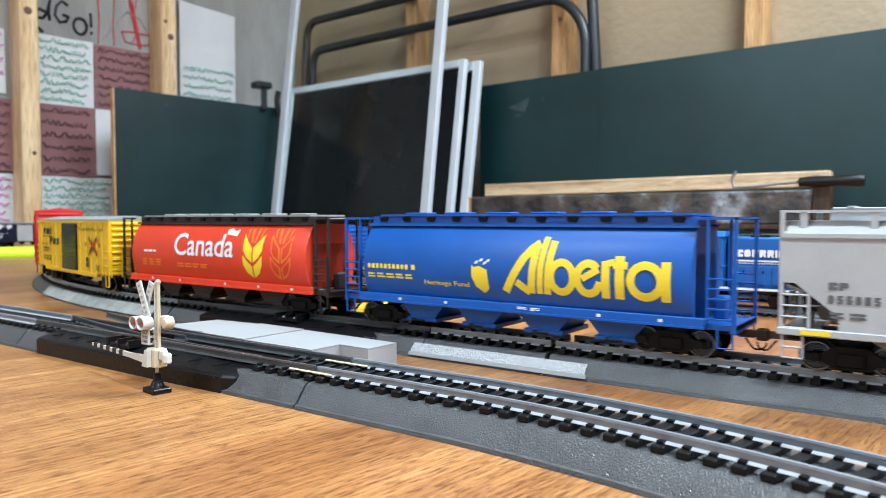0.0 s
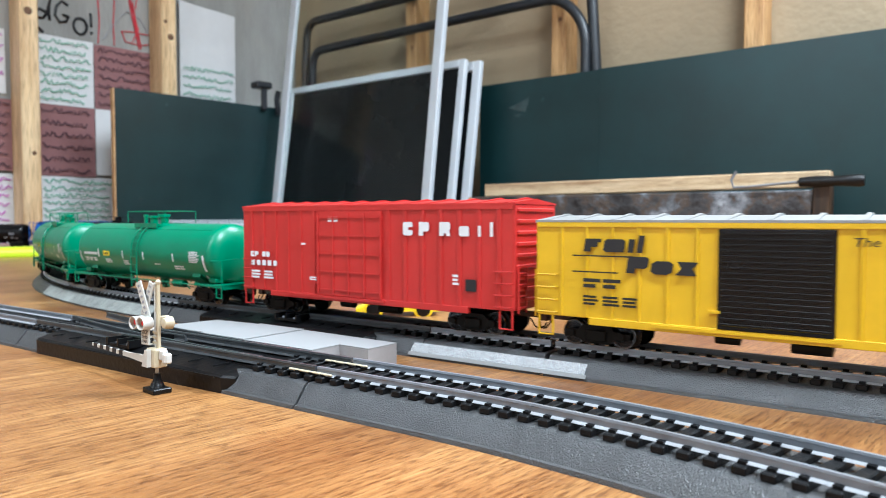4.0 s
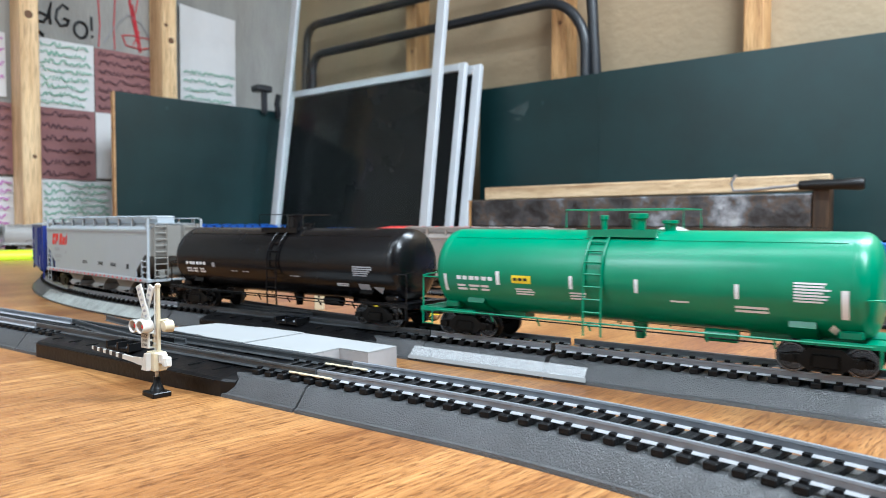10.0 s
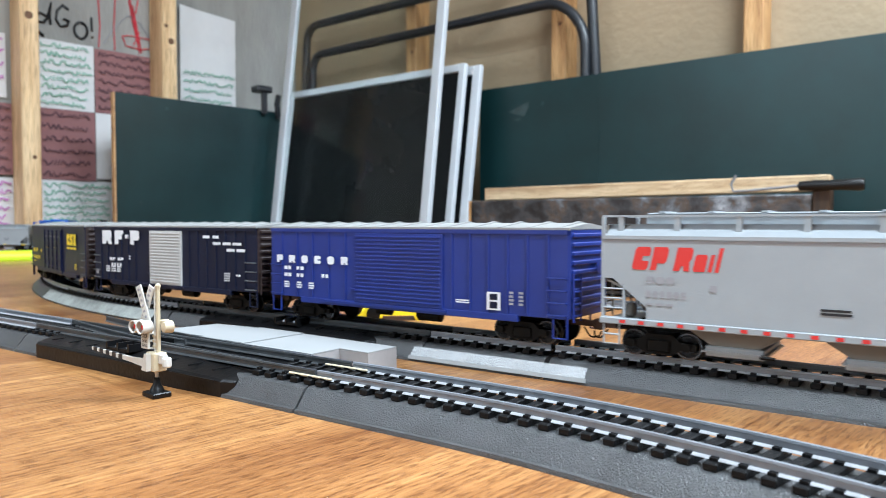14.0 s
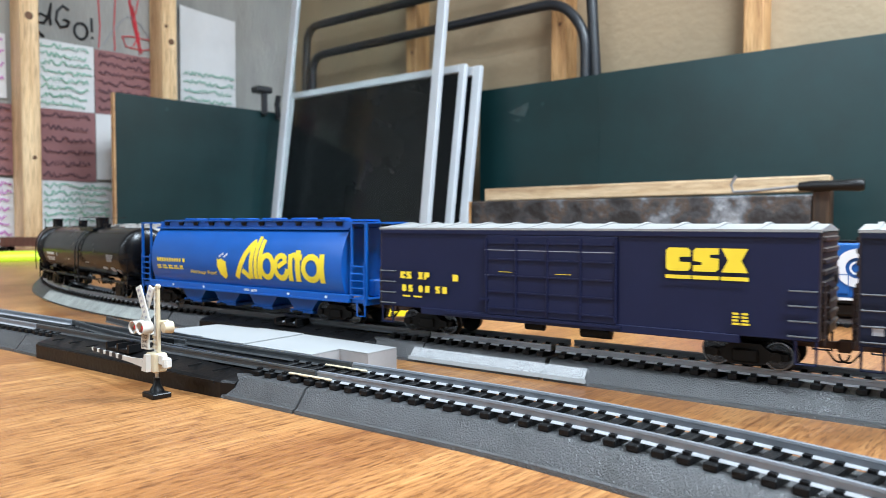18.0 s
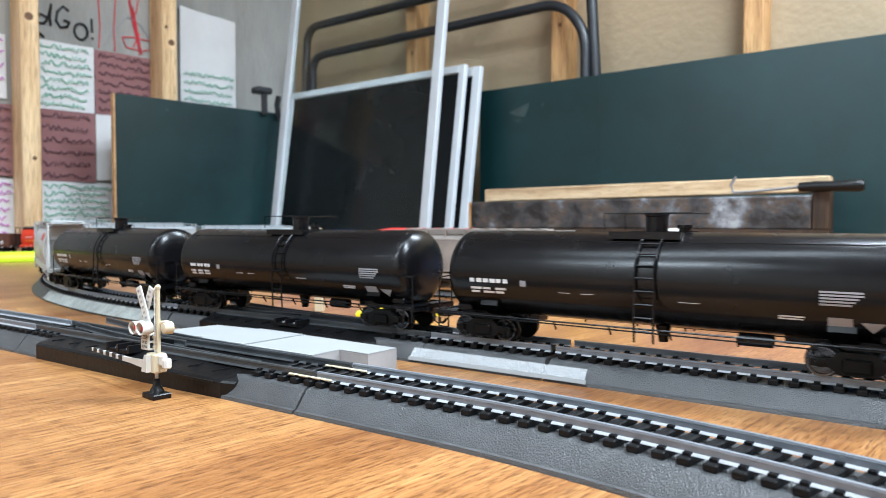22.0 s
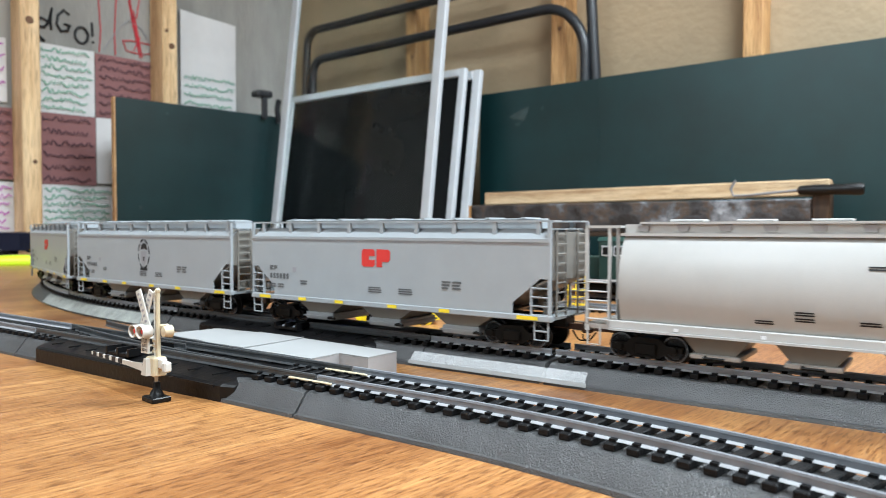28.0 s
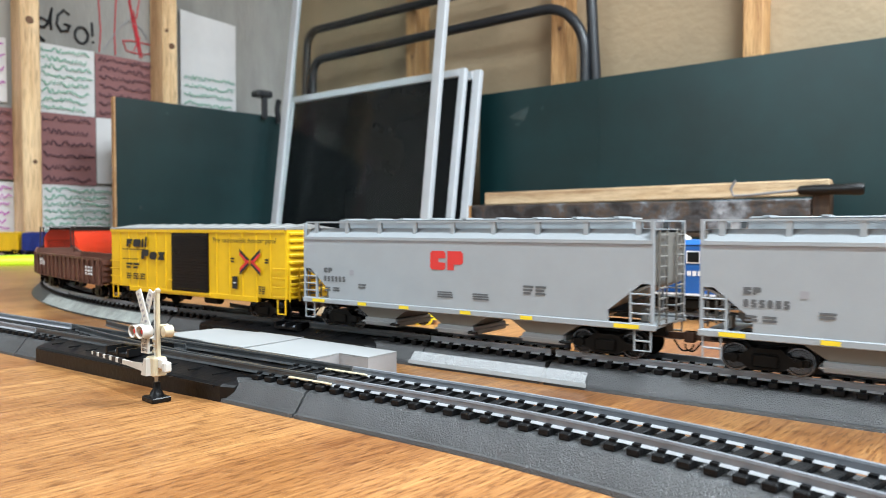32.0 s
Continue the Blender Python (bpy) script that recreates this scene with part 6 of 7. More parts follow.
    if green:
        tank_patch(car, -0.0492 * u, -0.0475 * u, 0.0232, 0.0288, ink, "reflector")
        tank_patch(car, -0.0745 * u, -0.0730 * u, 0.0195, 0.0268, ink, "reflector")
        tank_patch(car, -0.0420 * u, -0.0335 * u, 0.0243, 0.0275, M_YELINK, "warning_plate", "yellow warning plate")
        bars(car, -0.0412 * u, -0.0345 * u, 0.0250, 0.0268, 1, M_BLACKINK, lambda z: tank_surf(z) + 0.0001, 3, 3)
        bars(car, -0.0405 * u, -0.030 * u, 0.0195, 0.0225, 3, ink, tank_surf, 1, 3)
        for x in (-0.0175, 0.0075, 0.041):
            tank_patch(car, x * u, (x + 0.0014) * u, 0.0232, 0.0282, ink, "reflector")
        bars(car, -0.0175 * u, -0.008 * u, 0.0190, 0.0222, 3, ink, tank_surf, 1, 4)
        bars(car, 0.020 * u, 0.028 * u, 0.0205, 0.0216, 1, ink, tank_surf, 1, 5)
        bars(car, 0.041 * u, 0.053 * u, 0.0185, 0.0212, 2, ink, tank_surf, 1, 6)
        tank_patch(car, 0.0715 * u, 0.0735 * u, 0.0185, 0.0278, ink, "reflector")
        bars(car, 0.0585 * u, 0.0712 * u, 0.0232, 0.0300, 7, ink, tank_surf, 1, 7)
        side_shape([(0.0675 * u, 0.0145), (0.0692 * u, 0.0165), (0.0709 * u, 0.0145), (0.0692 * u, 0.0125)], ink, car, tank_surf, "placard", "white diamond placard")
    else:
        tank_patch(car, -0.0455 * u, -0.0430 * u, 0.0238, 0.0262, M_GREYINK)
        for x in (-0.030, -0.021):
            bars(car, x * u, (x + 0.007) * u, 0.0220, 0.0224, 1, ink, tank_surf, 1, 4)
        bars(car, 0.014 * u, 0.0225 * u, 0.0212, 0.0216, 1, ink, tank_surf, 1, 5)
        bars(car, 0.0555 * u, 0.069 * u, 0.0232, 0.0282, 5, M_GREYINK, tank_surf, 1, 6)
        bars(car, 0.044 * u, 0.0545 * u, 0.0178, 0.0195, 2, ink, tank_surf, 1, 7)
        tank_patch(car, 0.0575 * u, 0.0640 * u, 0.0168, 0.0196, M_GREYINK)
        side_shape([(0.066 * u, 0.0185), (0.0725 * u, 0.0185), (0.069 * u, 0.0150)], M_GREYINK, car, tank_surf, "placard")
    return car


# ---- gondolas ----
def gondola(q, L, mat, label, H=0.0275):
    car = car_base("gondola", label, "gondola car", q, L)
    hb = L / 2 - 0.006
    w = 0.0172
    part("floor_plate", boxed(-hb, hb, -w, w, 0.0108, 0.0122), mat, car)
    for s in (-1, 1):
        part("side_wall", boxed(-hb, hb, *sorted((s * (w - 0.0008), s * w)), 0.0098, H), mat, car)
        part("top_rim", boxed(-hb, hb, *sorted((s * (w - 0.0009), s * (w + 0.0009))), H - 0.0010, H + 0.0005), mat, car)
        for x in spaced(-hb + 0.003, hb - 0.003, 15):
            part("side_rib", boxed(x - 0.0008, x + 0.0008, *sorted((s * w, s * (w + 0.0012))), 0.0105, H - 0.001, bevel=0.0002), mat, car)
    for e in (-1, 1):
        part("end_wall", boxed(*sorted((e * (hb - 0.0008), e * hb)), -w, w, 0.0108, H), mat, car)
        for k in range(4):
            z = 0.013 + k * 0.0038
            part("end_rib", boxed(*sorted((e * hb, e * (hb + 0.001))), -w + 0.001, w - 0.001, z - 0.0006, z + 0.0006), mat, car)
    block_letters(car, -hb + 0.014, 0.0185, 0.014, 0.0055, 3, M_WHITEINK, flat(w + 0.0013), 0.35)
    bars(car, hb - 0.030, hb - 0.012, 0.0160, 0.0225, 3, M_WHITEINK, flat(w + 0.0013), 3, 3)
    return car


# ---- the train, from its head ----
GAPS = [0.3275, 0.145, -0.0445, -0.239, -0.4175, -0.5945, -0.7925, -0.9855, -1.1765, -1.3705, -1.5635, -1.7425, -1.922, -2.112, -2.309, -2.5025, -2.695, -2.8845, -3.0805, -3.272, -3.466, -3.659, -3.836, -4.013, -4.183, -4.373, -4.543, -4.713, -4.883, -5.073, -5.266, -5.361, -5.431, -5.553]


def slot(i):
    """Middle and length of the i-th place in the train."""
    return (GAPS[i] + GAPS[i + 1]) / 2, GAPS[i] - GAPS[i + 1]


covered_hopper(*slot(0), P_LGREY, "light grey covered hopper with yellow sill strips", first_marks)
alberta(*slot(1))
canada(*slot(2))
yellow_box(*slot(3))
red_box(*slot(4))
tank_car(-0.6985, 0.1935, P_GREEN, "green tank car with valves and handrails on top", True, 5, -0.0005, ((-0.0190, 0.0016, 0.0068), (-0.0085, 0.0034, 0.0062), (0.0040, 0.0036, 0.0070)))
for i, q in ((6, -0.8890), (7, -1.0850)):
    tank_car(q, 0.1935, P_GREEN, "green tank car with valves and handrails on top", True, i, -0.0080)
tank_car(*slot(8), P_BLACK, "black tank car with white lettering", False, 8)
covered_hopper(*slot(9), P_GREY, "grey covered hopper with red lettering and dotted sill", soo_marks)
blue_box(*slot(10))
dark_box(*slot(11))
csx_box(*slot(12))
alberta(*slot(13))
for i in (14, 15, 16):
    tank_car(*slot(i), P_BLACK, "black tank car with white lettering", False, i)
white_hopper(*slot(17))
covered_hopper(*slot(18), P_GREY, "grey covered hopper with a red mark", cp_marks)
covered_hopper(*slot(19), P_GREY, "grey covered hopper with a black shield emblem", shield_marks)
covered_hopper(*slot(20), P_GREY, "grey covered hopper with a red mark", cp_marks)
yellow_box(*slot(21))
gondola(*slot(22), P_BROWN, "oxide brown ribbed gondola with white lettering")
gondola(*slot(23), P_BROWN, "oxide brown ribbed gondola with white lettering")
canada(*slot(24))
gondola(*slot(25), P_BROWN, "oxide brown tall ribbed gondola", 0.036)


def small_box(i, mat, label):
    q, L = slot(i)
    ribs = [(x, 0.0012) for x in spaced(-L / 2 + 0.008, -L * 0.16, 4)] + [(x, 0.0012) for x in spaced(L * 0.16, L / 2 - 0.008, 4)]
    return box_car(q, L, 0.0445, mat, label, ribs, (-L * 0.13, L * 0.13, mat, "slats"), None)


small_box(26, P_BROWN, "oxide brown box car at the train's far end")
small_box(27, P_YELLOW, "yellow box car at the train's far end")
small_box(28, P_DNAVY, "dark navy box car at the train's far end")
small_box(29, P_DNAVY, "dark navy box car at the train's far end")
small_box(30, P_BOXRED, "red box car at the train's far end")
small_box(31, P_PROBLUE, "short blue box car at the train's far end")
small_box(32, P_YELLOW, "yellow box car at the train's tail")


# ---- turnouts and what lies between the tracks ----
def near_frame(a, behind, z=0.0):
    return frame_on(near_point(a, behind), Vector((math.cos(NEAR_TH), math.sin(NEAR_TH), 0)), z)


def plan_frame(along, behind, z=0.0, turn=0.0):
    return frame_on(plan(along, behind), Vector((DX, DY, 0)), z) @ pose(0, 0, 0, 0, 0, turn)


def turnout(name, label, m, housing, throw, gap):
    """A turnout 0.19 long: plate, switch housing, rails, points, frog and short ties; x along, y away, middle of the track at y = 0."""
    th = thing(name, label, "train track", m=m)
    L = 0.19
    bed = [(-0.0195, 0), (-0.0192, 0.0012), (-0.0182, 0.0014), (-0.0138, 0.0070), (-0.0125, 0.0076), (0.0125, 0.0076), (0.0138, 0.0070), (0.0182, 0.0014), (0.0192, 0.0012), (0.0195, 0)]
    part("roadbed", prism(bmesh.new(), bed, 0, L, "x"), M_ROADBED, th)
    h0, h1 = housing
    # the raised switch housing along the camera's side, with a pointed end
    prof = [(-0.0205, 0.0), (-0.0205, 0.0062), (-0.0195, 0.0070), (-0.0102, 0.0094), (-0.0102, 0.0)]
    hs = part("switch_housing", loft(bmesh.new(), [[(x, y + dy * (1 if y < -0.015 else 0), z * f) for y, z in prof] for x, dy, f in ((h0, 0, 1.0), (h1 - 0.028, 0, 1.0), (h1 - 0.004, 0.001, 0.88), (h1, 0.004, 0.80))]), M_BLACKP, th, "glossy black switch housing")
    part("housing_ledge", boxed(h0 + 0.002, h1 - 0.006, -0.0209, -0.0203, 0.0052, 0.0060), M_BLACKP, hs)
    part("deck_plate", boxed(h0 + 0.004, h1 + 0.006, -0.0102, 0.0125, 0.0074, 0.0088), M_BLACKP, th)
    for k in range(9):
        x = h0 + 0.010 + k * (h1 - h0 - 0.02) / 8
        part("deck_line", boxed(x - 0.0003, x + 0.0003, -0.0180, 0.0120, 0.0084, 0.0090 if k % 2 else 0.0089), M_TIE, th)
    sl = part("throw_slot", boxed(throw - 0.008, throw + 0.008, -0.0175, -0.0095, 0.0088, 0.0100), M_TIE, th)
    for dx in (-0.0078, 0.0, 0.0078):
        part("slot_wall", boxed(throw + dx - 0.0006, throw + dx + 0.0006, -0.0178, -0.0092, 0.0092, 0.0122), M_BLACKP, sl)
    part("slot_lid", boxed(throw - 0.0084, throw + 0.0084, -0.0112, -0.0090, 0.0108, 0.0122), M_BLACKP, sl)
    for dx in (-0.004, 0.004):
        part("screw", lathe(bmesh.new(), [(0.0098, 0.0002), (0.0100, 0.0011), (0.0106, 0.0010), (0.0108, 0.0003)], "z", 10, (throw + dx, -0.0150, 0)), M_RAIL, sl, "bright screw head")
    rail = [(o, z) for o, z in RAIL_PROFILE]
    for y in (-0.00865, 0.00865):
        part("stock_rail", prism(bmesh.new(), [(y + o, 0.0095 + z) for o, z in rail], 0, L, "x"), M_DARKRAIL, th)
    # the diverging route: a gentle curve that leaves at the left end
    def leave(x, y0):
        u = max(0.0, (gap - x))
        return y0 + u * u / 1.7
    for y0 in (-0.0069, 0.0104):
        pts = [Vector((x, leave(x, y0), 0)) for x in np.linspace(gap - 0.004, -0.0, 16)]
        part("switch_rail", loft(bmesh.new(), [[(p.x, p.y + o * 0.8, 0.0093 + z) for o, z in rail] for p in pts]), M_DARKRAIL, th)
    for y in (-0.0058, 0.0058):
        part("guard_rail", prism(bmesh.new(), [(y + o * 0.8, 0.0093 + z * 0.9) for o, z in rail], 0.066, 0.098, "x"), M_DARKRAIL, th)
    part("frog", prism(bmesh.new(), [(0.060, 0.0010), (0.092, 0.0042), (0.060, 0.0052)], 0.0090, 0.0116, "z"), M_BLACKP, th)
    for k in range(30):
        x = 0.0035 + k * 0.0064
        if h0 + 0.002 < x < h1 + 0.004:
            continue
        tie = part("tie", TIE_MESH, M_TIE, th, m=pose(x, 0, 0.0076))
        part("rail_chair", CHAIR_MESH, M_TIE, tie)
    return th


turnout("turnout_track", "black plastic turnout with a long switch housing", near_frame(-0.2405, 0), (0.024, 0.158), 0.086, 0.165)
turnout("turnout_track", "black plastic turnout under the moving train", plan_frame(-0.1905, 0), (0.036, 0.163), 0.104, 0.175)

# rail joiners at the near joint
for off in (-0.0105, 0.0068):
    thing("rail_joiner", "pale bent metal strip beside the rail joint", "rail joiner", group="rail joiners", m=near_frame(-0.062, off, 0.0098), bm=boxed(0, 0.020, 0, 0.0010, 0, 0.0008, bevel=0.0003), mat=M_IVORY)



def card_block(label, along, behind, outline, h=0.0098):
    ob = thing("card_block", label, "block", group="white blocks between the tracks", m=plan_frame(along, behind))
    part("body", prism(bmesh.new(), outline, 0, h - 0.0006, "z"), M_CARDEDGE, ob, "grey-brown cut card sides")
    part("top_sheet", prism(bmesh.new(), outline, h - 0.0005, h, "z"), M_BLOCK, ob, "smooth white top")
    return ob


card_block("white-topped card block between the two tracks", -0.118, -0.070, [(0, 0), (0.034, 0.002), (0.034, 0.033), (0.006, 0.030)])
card_block("white-topped card block between the two tracks", -0.083, -0.071, [(0, 0), (0.030, 0.0), (0.0305, 0.034), (0.0, 0.034)], 0.0101)
card_block("white-topped card block with a notched corner", -0.052, -0.071, [(0, 0), (0.040, 0), (0.040, 0.0155), (0.056, 0.0150), (0.0565, 0.032), (0, 0.034)])

# tape over the roadbed's slope
M_TAPE = bpy.data.materials.new("clear_tape")
M_TAPE.use_nodes = True
tb = M_TAPE.node_tree.nodes["Principled BSDF"]
tb.inputs["Base Color"].default_value = (0.85, 0.87, 0.88, 1)
tb.inputs["Roughness"].default_value = 0.24
tn = M_TAPE.node_tree.nodes.new("ShaderNodeTexNoise")
tn.inputs["Scale"].default_value = 2400
tc = M_TAPE.node_tree.nodes.new("ShaderNodeTexCoord")
M_TAPE.node_tree.links.new(tc.outputs["Object"], tn.inputs["Vector"])
tp = M_TAPE.node_tree.nodes.new("ShaderNodeBump")
tp.inputs["Strength"].default_value, tp.inputs["Distance"].default_value = 0.8, 0.0006
tr = M_TAPE.node_tree.nodes.new("ShaderNodeMapRange")
tr.inputs[1].default_value, tr.inputs[2].default_value, tr.inputs[3].default_value, tr.inputs[4].default_value = 0.36, 0.66, 0.08, 0.46
M_TAPE.node_tree.links.new(tn.outputs[0], tr.inputs[0])
M_TAPE.node_tree.links.new(tr.outputs[0], tb.inputs["Alpha"])
M_TAPE.node_tree.links.new(tn.outputs[0], tp.inputs["Height"])
M_TAPE.node_tree.links.new(tp.outputs[0], tb.inputs["Normal"])
M_WORN = material("worn_pale_coat", (0.30, 0.315, 0.295), 0.5, grain=0.45, scale=90, bump=0.5, bump_scale=500)
tape = thing("tape_strip", "strip of clear adhesive tape on the roadbed's slope", "tape")
part("film", sweep(bmesh.new(), line_points(-0.004, 0.079, 0.004), [(-0.0192, 0.0022), (-0.0160, 0.0058), (-0.0161, 0.0060), (-0.0195, 0.0024)]), M_TAPE, tape)
part("rolled_edge", sweep(bmesh.new(), line_points(-0.0045, 0.080, 0.004), [(-0.0200, 0.0012), (-0.0194, 0.0024), (-0.0196, 0.0026), (-0.0203, 0.0011)]), M_BLOCK, tape, "white frayed lower edge")
pale = thing("tape_strip", "pale worn tape covering the bend's slope", "tape")
part("film", sweep(bmesh.new(), line_points(-0.40, -0.205, 0.006), [(-0.0198, 0.0012), (-0.0140, 0.0071), (-0.0142, 0.0074), (-0.0202, 0.0014)]), M_WORN, pale)

# ---- crossing gate ----
gate = thing("crossing_gate", "ivory plastic level crossing gate with a striped arm", "crossing gate", m=frame_on(Vector((-0.1005, 0.2495, 0)), Vector((math.cos(-0.74), math.sin(-0.74), 0))))
part("base", boxed(-0.0042, 0.0042, -0.0034, 0.0034, 0, 0.0018, bevel=0.0003), M_BLACKP, gate, "black plastic foot")
part("socket", lathe(bmesh.new(), [(0.0018, 0.0026), (0.0030, 0.0022), (0.0045, 0.0013), (0.0068, 0.0012), (0.0068, 0.0002)], "z", 14), M_BLACKP, gate, "black tapered socket", smooth=40)
part("post", lathe(bmesh.new(), [(0.0068, 0.00065), (0.0385, 0.00065), (0.0388, 0.0002)], "z", 8), M_WHITEP, gate)
part("mast", boxed(0.0012, 0.0024, -0.0006, 0.0006, 0.0150, 0.0385, bevel=0.0002), M_IVORY, gate)
for k in range(4):
    part("mast_web", boxed(-0.0004, 0.0014, -0.0005, 0.0005, 0.0290 + k * 0.0026, 0.0296 + k * 0.0026), M_IVORY, gate)
part("mast_cap", lathe(bmesh.new(), [(0.0380, 0.0002), (0.0384, 0.0009), (0.0392, 0.0010), (0.0398, 0.0005), (0.0399, 0.0001)], "z", 10, (0.0018, 0, 0)), M_IVORY, gate)
part("motor_box", boxed(-0.0026, 0.0036, -0.0026, 0.0022, 0.0092, 0.0158, bevel=0.0004), M_IVORY, gate)
part("arm_boss", prism(bmesh.new(), [(-0.0028, 0.0095), (0.0012, 0.0095), (0.0012, 0.0155), (-0.0005, 0.0155)], -0.0042, -0.0026, "y"), M_WHITEP, gate)
part("counterweight", box(boxed(0.0036, 0.0066, -0.0012, 0.0010, 0.0120, 0.0156, bevel=0.0004), 0.0066, 0.0092, -0.0014, 0.0012, 0.0112, 0.0148, bevel=0.0005), M_WHITEP, gate)
arm = part("gate_arm", prism(bmesh.new(), [(-0.0022, 0.0108), (-0.0022, 0.0136), (-0.0120, 0.0130), (-0.0455, 0.0128), (-0.0455, 0.0116), (-0.0120, 0.0112)], -0.0040, -0.0032, "y"), M_WHITEP, gate)
for k in range(5):
    x = -0.0435 + k * 0.0056
    part("stripe", boxed(x, x + 0.0028, -0.0042, -0.0030, 0.0114, 0.0131), M_BLACKINK, arm, "black band")
# the head is turned on its mast towards the table's edge
HEAD = pose(0, 0, 0, 0, 0, 8)
for s in (-1, 1):
    bd = part("crossbuck_board", boxed(-0.0076, 0.0076, -0.0014, -0.0008, -0.0016, 0.0016, bevel=0.0002), M_WHITEP, gate, m=HEAD @ pose(-0.0044, -0.0006 * s, 0.0318, 0, s * 66, 0))
    for k in range(7):
        part("board_letter", boxed(-0.0064 + k * 0.0020, -0.0056 + k * 0.0020, -0.00155, -0.00138, -0.0006, 0.0006), M_GREYINK, bd)
for x in (-0.0058, -0.0014):
    hood = part("lamp_hood", lathe(bmesh.new(), [(-0.0034, 0.0002), (-0.0034, 0.0018), (-0.0054, 0.0020), (-0.0054, 0.0023), (-0.0034, 0.0022), (-0.0014, 0.0023), (-0.0008, 0.0014), (-0.0004, 0.0003)], "y", 16, (x, 0, 0.0247)), M_WHITEP, gate, m=HEAD, smooth=40)
    part("lamp_lens", lathe(bmesh.new(), [(-0.0046, 0.0002), (-0.0045, 0.0006), (-0.0043, 0.0009), (-0.0036, 0.0009)], "y", 12, (x, 0, 0.0247)), M_REDINK, hood, "red lens")
part("lamp_arm", tubed([(0.0015, 0.0008, 0.0262), (0.0040, 0.0022, 0.0266), (0.0052, 0.0026, 0.0252)], 0.0009, 6), M_IVORY, gate)
part("rear_lamp", lathe(bmesh.new(), [(-0.0010, 0.0002), (-0.0008, 0.0018), (0.0010, 0.0021), (0.0022, 0.0022), (0.0024, 0.0016)], "y", 14, (0.0062, 0.0004, 0.0250)), M_IVORY, gate, smooth=40)
sign = part("stop_sign", boxed(-0.0064, -0.0018, -0.0018, 0.0026, 0.0166, 0.0224, bevel=0.0002), M_WHITEP, gate, m=HEAD)
for z in (0.0174, 0.0200):
    for y in (-0.0006, 0.0012):
        part("side_slot", boxed(-0.00185, -0.00172, y - 0.0006, y + 0.0006, z, z + 0.0018), M_BLACKINK, sign, "dark slot in the box's side")
for body, z, h, w in (("STOP", 0.0204, 0.0015, 0.0036), ("ON RED", 0.0189, 0.0010, 0.0032), ("SIGNAL", 0.0174, 0.0010, 0.0032)):
    bm = text_mesh(body, 0.012)
    for v in bm.verts:
        v.co = (-0.0041 - w / 2 + v.co.x * w, -0.00186, z + v.co.z * h)
    part("lettering", bm, M_BLACKINK, sign)
for z in (0.0172, 0.0190, 0.0208):
    part("sign_bracket", boxed(-0.0022, 0.0014, -0.0006, 0.0004, z, z + 0.0008), M_IVORY, gate)

# a second gate arm lies behind the train
lying = thing("gate_arm", "ivory striped gate arm lying behind the main track", "gate arm", m=pose(-0.085, 0.497, 0.0105, 0, 0, -4))
part("arm", boxed(0, 0.052, -0.0008, 0.0008, 0.0, 0.0016, bevel=0.0003), M_IVORY, lying)
for k in range(5):
    part("stripe", boxed(0.012 + k * 0.0066, 0.0148 + k * 0.0066, -0.0010, 0.0010, -0.0002, 0.0018), M_BLACKINK, lying)
part("stand", boxed(-0.004, 0.002, -0.003, 0.003, -0.0105, 0.0075, bevel=0.0004), M_IVORY, lying)

# ---- yellow toy car ----
P_TOY = car_paint("toy_yellow_paint", (0.80, 0.62, 0.01), 0.3)
toy = thing("toy_car", "small bright yellow toy sports car on the table", "toy car", m=pose(-0.0285, 0.4535, 0, 0, 0, 4))
side = [(-0.026, 0.0032), (-0.0265, 0.0048), (-0.020, 0.0076), (-0.0145, 0.0088), (-0.0098, 0.0082), (-0.0065, 0.0088), (-0.0015, 0.0122), (0.0065, 0.0124), (0.0105, 0.0094), (0.0165, 0.0096), (0.0235, 0.0084), (0.0262, 0.0066), (0.0258, 0.0032)]
rings = []
for y, f in ((-0.0100, 0.86), (-0.0096, 0.94), (-0.0070, 1.0), (0.0070, 1.0), (0.0096, 0.94), (0.0100, 0.86)):
    rings.append([(x * (0.97 + 0.03 * f), y * (0.8 if z > 0.0100 else 1), 0.0028 + (z - 0.0028) * f) for x, z in side])
part("body", loft(bmesh.new(), rings), P_TOY, toy, smooth=35)
for s in (-1, 1):
    for x in (-0.0155, 0.0155):
        part("fender", lathe(bmesh.new(), [(s * 0.0070, 0.0062), (s * 0.0098, 0.0062), (s * 0.0104, 0.0052), (s * 0.0104, 0.0002)], "y", 20, (x, 0, 0.0044)), P_TOY, toy, smooth=40)
        wh = part("wheel", lathe(bmesh.new(), [(s * 0.0080, 0.0002), (s * 0.0080, 0.0043), (s * 0.0106, 0.0043), (s * 0.0108, 0.0036), (s * 0.0108, 0.0002)], "y", 18, (x, 0, 0.0043)), M_BLACKP, toy, smooth=40)
        part("hub", lathe(bmesh.new(), [(s * 0.01075, 0.0002), (s * 0.0111, 0.0018), (s * 0.0111, 0.0002)], "y", 12, (x, 0, 0.0043)), P_WHEEL, wh)
    part("side_window", prism(bmesh.new(), [(-0.0035, 0.0096), (-0.0005, 0.0116), (0.0055, 0.0117), (0.0080, 0.0096)], *sorted((s * 0.0080, s * 0.0098)), "y"), M_BLACKP, toy)

